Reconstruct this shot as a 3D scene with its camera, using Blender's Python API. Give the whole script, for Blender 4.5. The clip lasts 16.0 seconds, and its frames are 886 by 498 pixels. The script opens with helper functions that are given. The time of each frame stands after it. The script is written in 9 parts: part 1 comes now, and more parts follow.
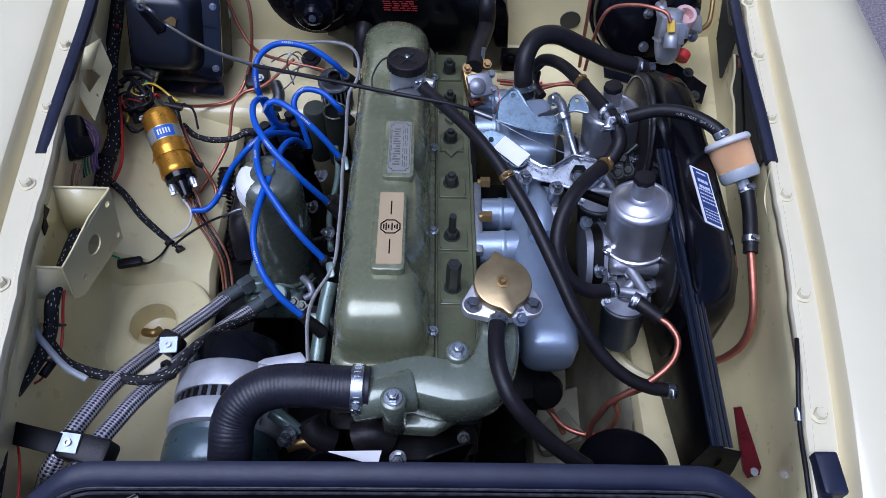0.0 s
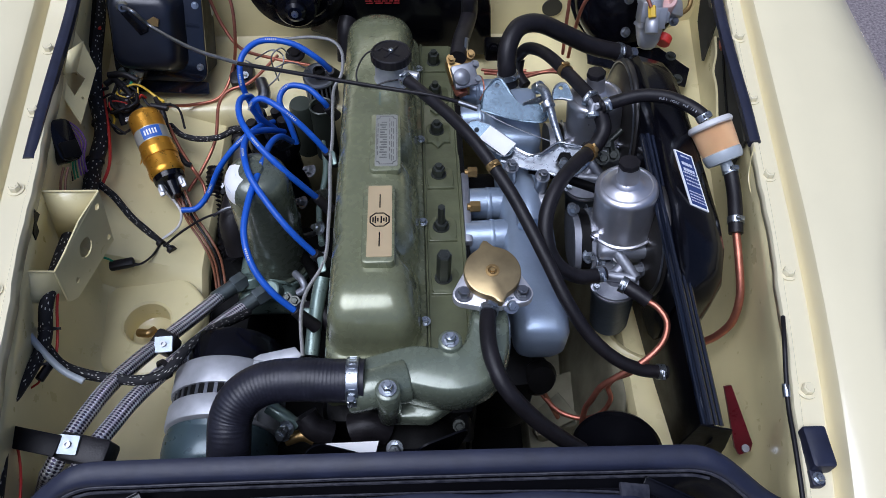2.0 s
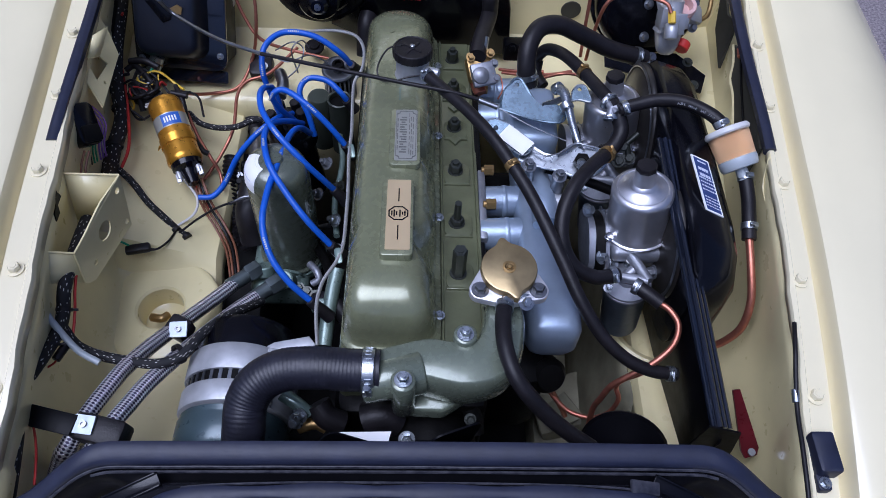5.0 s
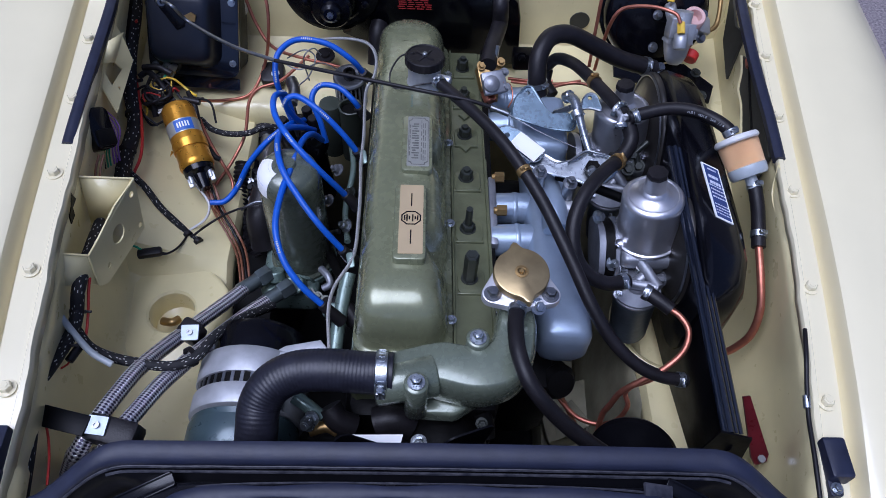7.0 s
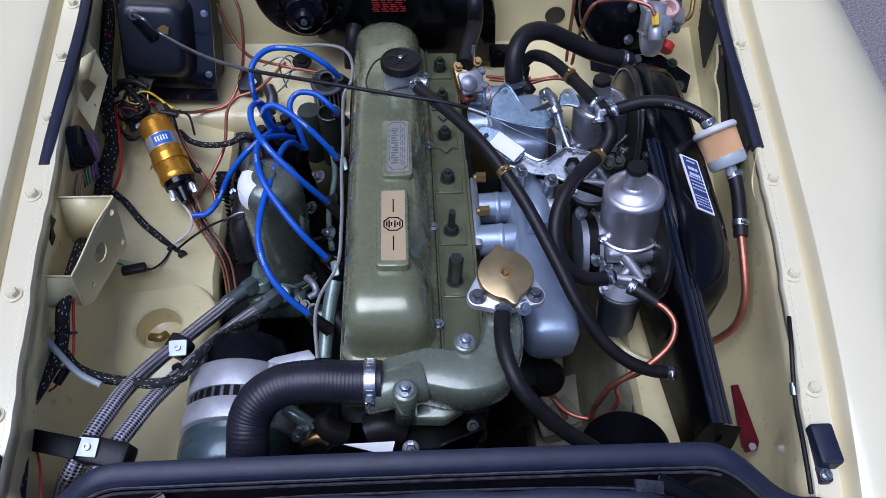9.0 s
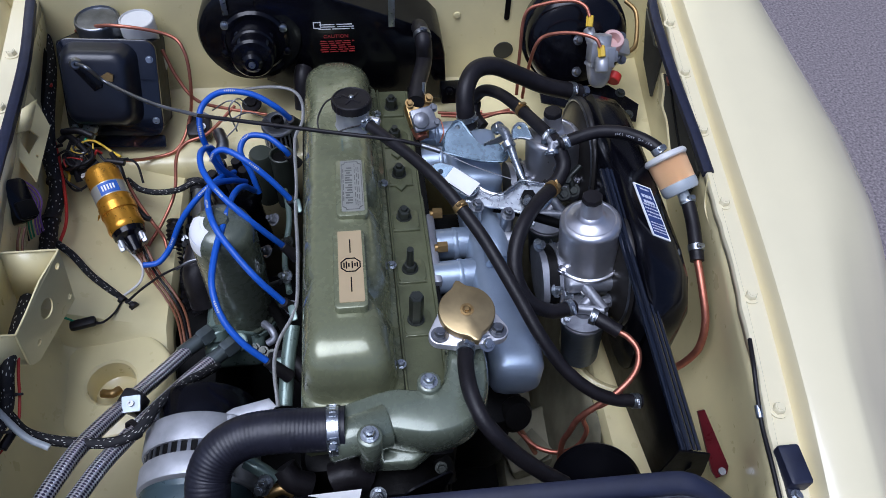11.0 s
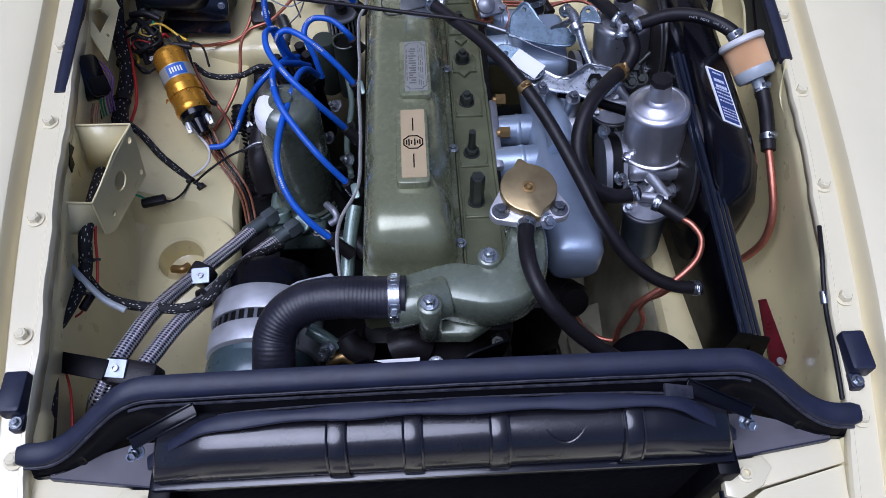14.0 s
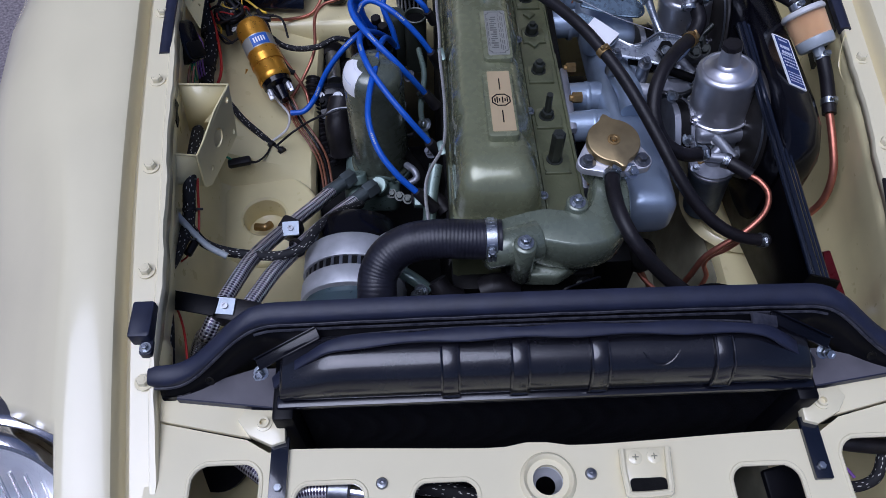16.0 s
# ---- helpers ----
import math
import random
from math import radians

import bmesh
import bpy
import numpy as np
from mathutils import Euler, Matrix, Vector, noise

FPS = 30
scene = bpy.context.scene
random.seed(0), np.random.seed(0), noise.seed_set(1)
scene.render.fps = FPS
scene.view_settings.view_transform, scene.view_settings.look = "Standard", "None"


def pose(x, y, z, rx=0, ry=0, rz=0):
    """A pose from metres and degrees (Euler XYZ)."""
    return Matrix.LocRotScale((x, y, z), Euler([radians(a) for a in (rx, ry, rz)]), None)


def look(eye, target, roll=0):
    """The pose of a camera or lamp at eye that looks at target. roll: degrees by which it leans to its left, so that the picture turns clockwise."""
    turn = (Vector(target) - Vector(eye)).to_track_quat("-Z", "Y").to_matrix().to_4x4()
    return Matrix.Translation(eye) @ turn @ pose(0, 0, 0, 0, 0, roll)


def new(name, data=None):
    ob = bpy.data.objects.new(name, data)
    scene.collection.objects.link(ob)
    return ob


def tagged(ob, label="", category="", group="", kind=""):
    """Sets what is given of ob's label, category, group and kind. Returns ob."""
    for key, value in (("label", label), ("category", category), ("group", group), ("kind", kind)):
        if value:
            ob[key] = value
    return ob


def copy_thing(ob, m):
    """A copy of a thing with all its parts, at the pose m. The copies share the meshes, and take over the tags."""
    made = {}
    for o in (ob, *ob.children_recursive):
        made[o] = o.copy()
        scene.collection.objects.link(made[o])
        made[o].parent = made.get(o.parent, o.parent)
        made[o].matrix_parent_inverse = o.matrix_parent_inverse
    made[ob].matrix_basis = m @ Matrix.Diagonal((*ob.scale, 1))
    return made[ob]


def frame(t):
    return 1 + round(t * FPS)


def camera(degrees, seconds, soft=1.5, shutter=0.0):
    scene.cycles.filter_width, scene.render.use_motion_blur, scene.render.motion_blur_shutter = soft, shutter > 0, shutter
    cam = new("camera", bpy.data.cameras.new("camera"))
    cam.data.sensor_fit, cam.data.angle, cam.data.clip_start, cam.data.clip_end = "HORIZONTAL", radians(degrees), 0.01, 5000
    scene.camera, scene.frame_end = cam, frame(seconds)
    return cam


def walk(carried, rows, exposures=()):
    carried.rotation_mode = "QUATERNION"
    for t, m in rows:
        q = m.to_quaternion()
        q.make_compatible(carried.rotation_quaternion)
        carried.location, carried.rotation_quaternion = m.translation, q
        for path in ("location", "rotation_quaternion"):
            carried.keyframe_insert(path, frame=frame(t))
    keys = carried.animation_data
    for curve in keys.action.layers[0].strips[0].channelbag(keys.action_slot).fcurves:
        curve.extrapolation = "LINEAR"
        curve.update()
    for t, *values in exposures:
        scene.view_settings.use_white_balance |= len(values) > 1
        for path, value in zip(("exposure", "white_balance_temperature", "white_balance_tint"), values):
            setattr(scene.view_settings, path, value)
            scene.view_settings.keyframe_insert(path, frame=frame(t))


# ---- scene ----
cam = camera(60.9, 16.0, 0.45)
PATH = [
    (0, (0.021, -0.004, 1.55), (0.069, 1.149, -0.083), 2.8),
    (0.5, (0.031, -0.002, 1.551), (0.073, 1.146, -0.087), 2.4),
    (1, (0.032, 0.002, 1.555), (0.081, 1.137, -0.092), 1.9),
    (1.5, (0.027, -0.002, 1.558), (0.087, 1.123, -0.094), 1.9),
    (2, (0.024, -0.008, 1.558), (0.092, 1.123, -0.091), 1.7),
    (2.5, (0.02, -0.013, 1.556), (0.095, 1.122, -0.089), 1.9),
    (3, (0.019, -0.014, 1.558), (0.095, 1.117, -0.09), 2.0),
    (3.5, (0.015, -0.015, 1.557), (0.094, 1.112, -0.093), 2.5),
    (4, (0.009, -0.014, 1.559), (0.094, 1.111, -0.093), 3.5),
    (6.5, (-0.005, -0.026, 1.563), (0.052, 1.124, -0.073), 3.7),
    (7, (-0.01, -0.028, 1.561), (0.058, 1.13, -0.069), 4.1),
    (7.5, (-0.01, -0.028, 1.561), (0.058, 1.131, -0.068), 3.9),
    (8, (-0.01, -0.029, 1.562), (0.056, 1.128, -0.068), 3.5),
    (8.5, (-0.01, -0.031, 1.566), (0.059, 1.123, -0.066), 3.0),
    (9, (-0.001, -0.018, 1.569), (0.09, 1.124, -0.07), 2.4),
    (9.2, (0.0, -0.015, 1.574), (0.107, 1.163, -0.039), 2.4),
    (11.3, (0.002, -0.009, 1.559), (0.205, 1.198, -0.022), 3.7),
    (11.5, (0.007, -0.014, 1.556), (0.182, 1.162, -0.052), 2.8),
    (12, (0.003, -0.033, 1.542), (0.151, 1.112, -0.091), 2.0),
    (12.5, (-0.003, -0.035, 1.532), (0.107, 1.043, -0.15), 1.1),
    (13, (-0.007, -0.038, 1.533), (0.064, 1.028, -0.157), -0.4),
    (13.5, (-0.009, -0.041, 1.533), (0.042, 1.013, -0.166), -0.8),
    (14, (-0.009, -0.052, 1.534), (0.036, 1.004, -0.163), -0.5),
    (14.5, (-0.008, -0.071, 1.537), (0.024, 0.99, -0.158), -0.5),
    (15, (-0.008, -0.086, 1.542), (0.026, 0.984, -0.147), -0.2),
    (15.5, (-0.046, -0.094, 1.552), (-0.03, 0.966, -0.143), -1.2),
    (16, (-0.114, -0.135, 1.548), (-0.072, 0.935, -0.141), -0.1),
]
walk(cam, [(t, look(eye, target, roll)) for t, eye, target, roll in PATH],
     [(0.0, -0.21, 4870, 21), (1.0, -0.19, 5130, 18), (2.0, -0.18, 5260, 15), (3.0, -0.18, 5270, 15), (4.0, -0.19, 5090, 20), (6.5, -0.21, 4960, 21), (9.0, -0.21, 4960, 21),
      (11.5, -0.18, 5230, 15), (12.0, -0.19, 5270, 16), (12.5, -0.22, 4980, 20), (14.5, -0.24, 5030, 22), (15.4, -0.34, 5020, 22), (16.0, -0.59, 5030, 21)])

# ---- light: bright overcast sky ----
world = bpy.data.worlds.new("overcast")
scene.world = world
world.use_nodes = True
wn = world.node_tree
sky = wn.nodes.new("ShaderNodeTexSky")
sky.sky_type = "NISHITA"
sky.sun_disc = False
sky.sun_elevation, sky.sun_rotation = radians(70), radians(233)
sky.dust_density, sky.air_density, sky.ozone_density = 4.0, 0.6, 0.6
wn.links.new(sky.outputs["Color"], wn.nodes["Background"].inputs["Color"])
wn.nodes["Background"].inputs["Strength"].default_value = 0.094
sun = new("sun", bpy.data.lights.new("sun", "SUN"))
sun.data.energy, sun.data.angle, sun.data.color = 2.72, radians(46), (1.0, 0.96, 0.90)
sun.matrix_world = look((-0.60, -0.05, 2.9), (0, 0.4, 0.8))


# ---- materials ----
def mat(name, c, rough=0.5, metal=0.0, vary=0.15, scale=30.0, bump=0.0, bscale=200.0, coat=0.0, c2=None, rvary=0.1, spec=0.5):
    """A surface with two scales of colour and gloss variation and fine relief."""
    m = bpy.data.materials.new(name)
    m.use_nodes = True
    nt = m.node_tree
    b = nt.nodes["Principled BSDF"]
    tc = nt.nodes.new("ShaderNodeTexCoord")
    n1 = nt.nodes.new("ShaderNodeTexNoise")
    n1.inputs["Scale"].default_value, n1.inputs["Detail"].default_value = scale, 6.0
    nt.links.new(tc.outputs["Object"], n1.inputs["Vector"])
    ramp = nt.nodes.new("ShaderNodeValToRGB")
    d = c2 or tuple(max(0.0, v * (1 - vary)) for v in c)
    u = c if c2 else tuple(min(1.0, v * (1 + vary * 0.6)) for v in c)
    ramp.color_ramp.elements[0].position, ramp.color_ramp.elements[1].position = 0.3, 0.7
    ramp.color_ramp.elements[0].color, ramp.color_ramp.elements[1].color = (*d, 1), (*u, 1)
    nt.links.new(n1.outputs["Fac"], ramp.inputs["Fac"])
    nt.links.new(ramp.outputs["Color"], b.inputs["Base Color"])
    mr = nt.nodes.new("ShaderNodeMapRange")
    mr.inputs["To Min"].default_value, mr.inputs["To Max"].default_value = max(0.02, rough - rvary), min(1.0, rough + rvary)
    n2 = nt.nodes.new("ShaderNodeTexNoise")
    n2.inputs["Scale"].default_value, n2.inputs["Detail"].default_value = scale * 3.7, 4.0
    nt.links.new(tc.outputs["Object"], n2.inputs["Vector"])
    nt.links.new(n2.outputs["Fac"], mr.inputs["Value"])
    nt.links.new(mr.outputs["Result"], b.inputs["Roughness"])
    b.inputs["Metallic"].default_value = metal
    b.inputs["Specular IOR Level"].default_value = spec
    b.inputs["Coat Weight"].default_value = coat
    b.inputs["Coat Roughness"].default_value = 0.08
    if bump:
        n3 = nt.nodes.new("ShaderNodeTexNoise")
        n3.inputs["Scale"].default_value, n3.inputs["Detail"].default_value = bscale, 5.0
        nt.links.new(tc.outputs["Object"], n3.inputs["Vector"])
        bp = nt.nodes.new("ShaderNodeBump")
        bp.inputs["Strength"].default_value, bp.inputs["Distance"].default_value = bump, 0.001
        nt.links.new(n3.outputs["Fac"], bp.inputs["Height"])
        nt.links.new(bp.outputs["Normal"], b.inputs["Normal"])
    return m


def mathnode(nt, op, a, b=None):
    n = nt.nodes.new("ShaderNodeMath")
    n.operation = op
    for i, v in enumerate((a, b)):
        if v is None:
            continue
        if isinstance(v, (int, float)):
            n.inputs[i].default_value = v
        else:
            nt.links.new(v, n.inputs[i])
    return n.outputs[0]


def braid_mat(name, light, dark, pitch, strands, rough=0.35, metal=0.9):
    """Woven sleeve: two crossing spirals along a tube's u (metres) and v (turn)."""
    m = mat(name, light, rough, metal)
    nt = m.node_tree
    b = nt.nodes["Principled BSDF"]
    uv = nt.nodes.new("ShaderNodeUVMap")
    sp = nt.nodes.new("ShaderNodeSeparateXYZ")
    nt.links.new(uv.outputs["UV"], sp.inputs[0])
    u = mathnode(nt, "MULTIPLY", sp.outputs[0], 2 * math.pi / pitch)
    v = mathnode(nt, "MULTIPLY", sp.outputs[1], 2 * math.pi * strands)
    s1 = mathnode(nt, "SINE", mathnode(nt, "ADD", u, v))
    s2 = mathnode(nt, "SINE", mathnode(nt, "SUBTRACT", u, v))
    f = mathnode(nt, "MULTIPLY", s1, s2)
    f = mathnode(nt, "MULTIPLY_ADD", f, 1.6)
    f.node.inputs[2].default_value = 0.62
    f.node.use_clamp = True
    mix = nt.nodes.new("ShaderNodeMix")
    mix.data_type = "RGBA"
    nt.links.new(f, mix.inputs["Factor"])
    mix.inputs["A"].default_value, mix.inputs["B"].default_value = (*dark, 1), (*light, 1)
    nt.links.new(mix.outputs["Result"], b.inputs["Base Color"])
    bp = nt.nodes.new("ShaderNodeBump")
    bp.inputs["Strength"].default_value, bp.inputs["Distance"].default_value = 0.8, 0.001
    nt.links.new(f, bp.inputs["Height"])
    nt.links.new(bp.outputs["Normal"], b.inputs["Normal"])
    return m


def fleck_mat(name, base, fleck, across, along, size):
    """Cotton-braided loom: scattered light flecks on a dark sleeve."""
    m = mat(name, base, 0.75, 0.0, bump=0.5, bscale=600)
    nt = m.node_tree
    b = nt.nodes["Principled BSDF"]
    uv = nt.nodes.new("ShaderNodeUVMap")
    mp = nt.nodes.new("ShaderNodeMapping")
    mp.inputs["Scale"].default_value = (along, across, 1)
    nt.links.new(uv.outputs["UV"], mp.inputs["Vector"])
    vo = nt.nodes.new("ShaderNodeTexVoronoi")
    vo.voronoi_dimensions = "2D"
    vo.inputs["Scale"].default_value = 1.0
    vo.inputs["Randomness"].default_value = 1.0
    nt.links.new(mp.outputs["Vector"], vo.inputs["Vector"])
    f = mathnode(nt, "LESS_THAN", vo.outputs["Distance"], size)
    mix = nt.nodes.new("ShaderNodeMix")
    mix.data_type = "RGBA"
    nt.links.new(f, mix.inputs["Factor"])
    mix.inputs["A"].default_value, mix.inputs["B"].default_value = (*base, 1), (*fleck, 1)
    nt.links.new(mix.outputs["Result"], b.inputs["Base Color"])
    return m


def clear_mat(name, c, rough=0.08, ior=1.45):
    m = bpy.data.materials.new(name)
    m.use_nodes = True
    b = m.node_tree.nodes["Principled BSDF"]
    b.inputs["Base Color"].default_value = (*c, 1)
    b.inputs["Roughness"].default_value, b.inputs["IOR"].default_value = rough, ior
    b.inputs["Transmission Weight"].default_value = 1.0
    return m


CREAM = mat("cream_enamel", (0.80, 0.73, 0.485), 0.22, vary=0.03, scale=9, coat=0.6, bump=0.03, bscale=120, rvary=0.05)
# same cream paint, made yellower for the shade inside the bay
CREAM_IN = mat("cream_enamel_bay", (0.76, 0.674, 0.360), 0.3, vary=0.08, scale=14, coat=0.4, bump=0.05, bscale=90, rvary=0.08)
GREEN = mat("green_engine_enamel", (0.212, 0.224, 0.126), 0.27, 0.3, vary=0.07, scale=25, coat=0.8, bump=0.012, bscale=90)
GREEN_CAST = mat("green_cast_iron", (0.142, 0.152, 0.080), 0.34, 0.3, vary=0.2, scale=40, coat=0.6, bump=0.35, bscale=260)
TEAL = mat("grey_green_paint", (0.17, 0.23, 0.20), 0.3, 0.4, vary=0.1, coat=0.3, bump=0.1)
BLUEGREY = mat("blue_grey_cast", (0.34, 0.41, 0.51), 0.36, 0.5, vary=0.1, scale=35, coat=0.2, bump=0.2, bscale=320)
BLACK = mat("black_gloss_paint", (0.003, 0.003, 0.005), 0.2, vary=0.3, scale=18, coat=0.15, bump=0.06, bscale=60, spec=0.25)
GLOSSY = mat("black_stove_enamel", (0.005, 0.005, 0.009), 0.22, vary=0.4, scale=14, coat=0.6, bump=0.18, bscale=40, spec=0.5)
ENAMEL = mat("blue_black_enamel", (0.006, 0.008, 0.016), 0.2, vary=0.3, scale=16, coat=0.8, bump=0.06, bscale=50, spec=0.5)
SATIN = mat("black_satin_paint", (0.003, 0.003, 0.0045), 0.42, vary=0.3, scale=20, bump=0.15, spec=0.13)
RUBBER = mat("black_rubber", (0.012, 0.0105, 0.012), 0.44, vary=0.4, scale=60, bump=0.3, bscale=400, spec=0.3)
# blue in this black stands for the sky's tint on it
SEALRUB = mat("seal_rubber", (0.016, 0.019, 0.040), 0.48, vary=0.25, scale=45, bump=0.15, bscale=300, spec=0.42)
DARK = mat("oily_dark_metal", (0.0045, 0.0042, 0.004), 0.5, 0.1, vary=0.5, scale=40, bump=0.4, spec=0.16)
BLUE = mat("blue_silicone", (0.02, 0.10, 0.52), 0.4, vary=0.1, scale=80)
ZINC = mat("bright_zinc", (0.46, 0.49, 0.52), 0.30, 0.95, vary=0.25, scale=60, bump=0.1, rvary=0.12)
STEEL = mat("dull_steel", (0.26, 0.27, 0.29), 0.34, 0.95, vary=0.3, scale=50, bump=0.25)
CHROME = mat("polished_alloy", (0.66, 0.66, 0.69), 0.16, 1.0, vary=0.1, scale=40, bump=0.14, bscale=90, rvary=0.1)
DASH = mat("burnished_alloy", (0.64, 0.64, 0.67), 0.34, 0.88, vary=0.18, scale=22, bump=0.12, bscale=60, rvary=0.12)
ALLOY = mat("cast_alloy", (0.60, 0.61, 0.63), 0.45, 0.6, vary=0.12, scale=40, bump=0.15, bscale=300)
CASTG = mat("grey_cast_zinc", (0.29, 0.30, 0.33), 0.42, 0.65, vary=0.25, scale=50, bump=0.3, bscale=250)
ALTERN = mat("satin_cast_alloy", (0.46, 0.47, 0.49), 0.5, 0.55, vary=0.2, scale=45, bump=0.25, bscale=260)
COPPER = mat("copper_pipe", (0.52, 0.20, 0.13), 0.42, 0.85, vary=0.25, scale=60)
BRASS = mat("brass", (0.42, 0.28, 0.11), 0.42, 0.9, vary=0.2, scale=80)
CADMIUM = mat("gold_passivate", (0.47, 0.36, 0.18), 0.33, 0.8, vary=0.2, scale=50, bump=0.08)
COILGOLD = mat("gold_anodised", (0.68, 0.33, 0.03), 0.3, 0.75, vary=0.1, scale=40)
TAN = mat("tan_badge", (0.60, 0.47, 0.27), 0.4, 0.3, vary=0.06)
GREYBADGE = mat("grey_badge", (0.46, 0.46, 0.41), 0.35, 0.5, vary=0.1)
FLANGE = mat("machined_alloy", (0.66, 0.66, 0.68), 0.36, 0.55, vary=0.15, scale=60, bump=0.12, bscale=260)
CANDARK = mat("dark_green_grey_paint", (0.055, 0.064, 0.050), 0.32, 0.2, vary=0.15, coat=0.4, bump=0.08)
ALTTEAL = mat("dark_teal_paint", (0.055, 0.085, 0.095), 0.3, 0.3, vary=0.2, coat=0.4, bump=0.1)
PEDAL = mat("pedal_box_enamel", (0.008, 0.010, 0.018), 0.36, vary=0.3, scale=16, coat=0.15, bump=0.08, bscale=60, spec=0.5)
TANKBLK = mat("tank_black_paint", (0.007, 0.007, 0.010), 0.25, vary=0.4, scale=14, coat=0.55, bump=0.12, bscale=45, spec=0.5)
PLATEINK = mat("worn_plate_ink", (0.16, 0.16, 0.14), 0.4, 0.3, vary=0.4, scale=120)
HOSEPRINT = mat("hose_print", (0.42, 0.43, 0.46), 0.5, vary=0.3, scale=200)
# brown cast in this black stands for the cream it reflects
BROWNBLACK = mat("worn_black_paint", (0.022, 0.020, 0.018), 0.36, vary=0.35, scale=25, bump=0.1, spec=0.5)
CASTL = mat("light_cast_alloy", (0.44, 0.45, 0.47), 0.42, 0.55, vary=0.22, scale=45, bump=0.3, bscale=240)
ELBOW = mat("grey_green_enamel", (0.170, 0.196, 0.140), 0.27, 0.3, vary=0.12, scale=30, coat=0.8, bump=0.05, bscale=140)
LPRINT = mat("pale_label_print", (0.62, 0.64, 0.72), 0.5, vary=0.1)
PLATED = mat("pale_zinc_plate", (0.40, 0.45, 0.50), 0.45, 0.5, vary=0.2, scale=60, bump=0.1)
DKBLUE = mat("blue_zinc_plate", (0.14, 0.19, 0.235), 0.28, 0.7, vary=0.25, scale=40, bump=0.15)
UNION = mat("grey_plated_union", (0.13, 0.155, 0.16), 0.34, 0.7, vary=0.2, scale=50, bump=0.1)
HOSE = mat("ribbed_hose_rubber", (0.016, 0.016, 0.024), 0.40, vary=0.35, scale=70, bump=0.2, bscale=300, spec=0.42)
NUT = mat("oxide_nut", (0.055, 0.060, 0.052), 0.34, 0.6, vary=0.2, bump=0.1)
# near-black that stands for deep shade
SHADEBLACK = mat("black_underseal", (0.008, 0.008, 0.008), 0.7, vary=0.4, scale=25, bump=0.5, bscale=120, spec=0.2)
DUSTY = mat("dusty_black_plate", (0.115, 0.108, 0.120), 0.55, vary=0.25, scale=20, bump=0.1)
SCUFF = mat("scuffed_rubber", (0.060, 0.060, 0.072), 0.5, scale=130, bump=0.3, bscale=300, c2=(0.010, 0.011, 0.020), spec=0.4)
# scuffed cream paint, its colour darkened for the shade low in the bay
SHADECREAM = mat("dusty_stone_underbody", (0.36, 0.335, 0.22), 0.6, vary=0.3, scale=18, bump=0.25, bscale=120, c2=(0.17, 0.16, 0.105))
# dark olive that stands for the shade inside holes
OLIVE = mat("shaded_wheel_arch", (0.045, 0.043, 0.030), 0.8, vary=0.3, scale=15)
WALLM = mat("grey_render", (0.20, 0.20, 0.21), 0.9, vary=0.2, scale=2.0, bump=0.3, bscale=30)
WHITE = mat("white_label", (0.85, 0.85, 0.84), 0.5, vary=0.04)
LBLUE = mat("label_blue", (0.04, 0.12, 0.45), 0.45, vary=0.1)
NAVY = mat("label_navy", (0.03, 0.05, 0.16), 0.4, vary=0.1)
RED = mat("red_plastic", (0.075, 0.005, 0.010), 0.3, vary=0.3, spec=0.25)
BOWLBLUE = mat("blue_grey_bowl_cast", (0.10, 0.125, 0.16), 0.48, 0.3, vary=0.2, scale=40, bump=0.2, bscale=250)
FILTERG = mat("olive_filter_enamel", (0.110, 0.126, 0.092), 0.28, 0.25, vary=0.1, scale=30, coat=0.7, bump=0.06, bscale=180)
LAMPSILVER = mat("lamp_silvering", (0.92, 0.92, 0.93), 0.32, 0.9)
REDINK = mat("red_ink", (0.42, 0.03, 0.03), 0.5, vary=0.1)
YELLOW = mat("yellow_wire", (0.75, 0.50, 0.04), 0.45)
GREENW = mat("green_wire", (0.02, 0.28, 0.14), 0.45)
PURPLE = mat("purple_wire", (0.25, 0.12, 0.40), 0.45)
WHITEW = mat("white_wire", (0.70, 0.68, 0.66), 0.45)
REDW = mat("red_wire", (0.50, 0.03, 0.02), 0.45)
BROWNW = mat("brown_wire", (0.20, 0.08, 0.04), 0.5)
PAPER = mat("pleated_paper", (0.60, 0.36, 0.175), 0.7, vary=0.15, scale=30)
MILKY = mat("milky_plastic", (0.66, 0.66, 0.64), 0.35, vary=0.08)
FROST = mat("frosted_plastic", (0.42, 0.46, 0.48), 0.3, vary=0.1)
PINK = mat("translucent_cap", (0.62, 0.40, 0.36), 0.35, vary=0.08)
GROUND = mat("asphalt", (0.32, 0.28, 0.285), 0.9, vary=0.5, scale=130, bump=0.8, bscale=90, c2=(0.10, 0.088, 0.094))
BRAID = braid_mat("steel_braid", (0.80, 0.78, 0.82), (0.07, 0.06, 0.10), 0.0066, 5, 0.34)
WRAP = braid_mat("wire_wrap", (0.50, 0.50, 0.48), (0.30, 0.30, 0.29), 0.002, 1, 0.4, 0.3)
LOOM = fleck_mat("flecked_loom", (0.006, 0.006, 0.008), (0.55, 0.53, 0.48), 11.0, 85.0, 0.125)
CLEAR = clear_mat("clear_plastic", (0.88, 0.91, 0.90), 0.32, 1.3)
GLASS = clear_mat("lamp_glass", (0.98, 0.98, 0.98), 0.03, 1.22)


# ---- mesh helpers ----
def thing(name, loc, label, category, group="", kind=""):
    ob = new(name)
    ob.empty_display_size = 0.02
    ob.location = loc
    return tagged(ob, label, category, group, kind)


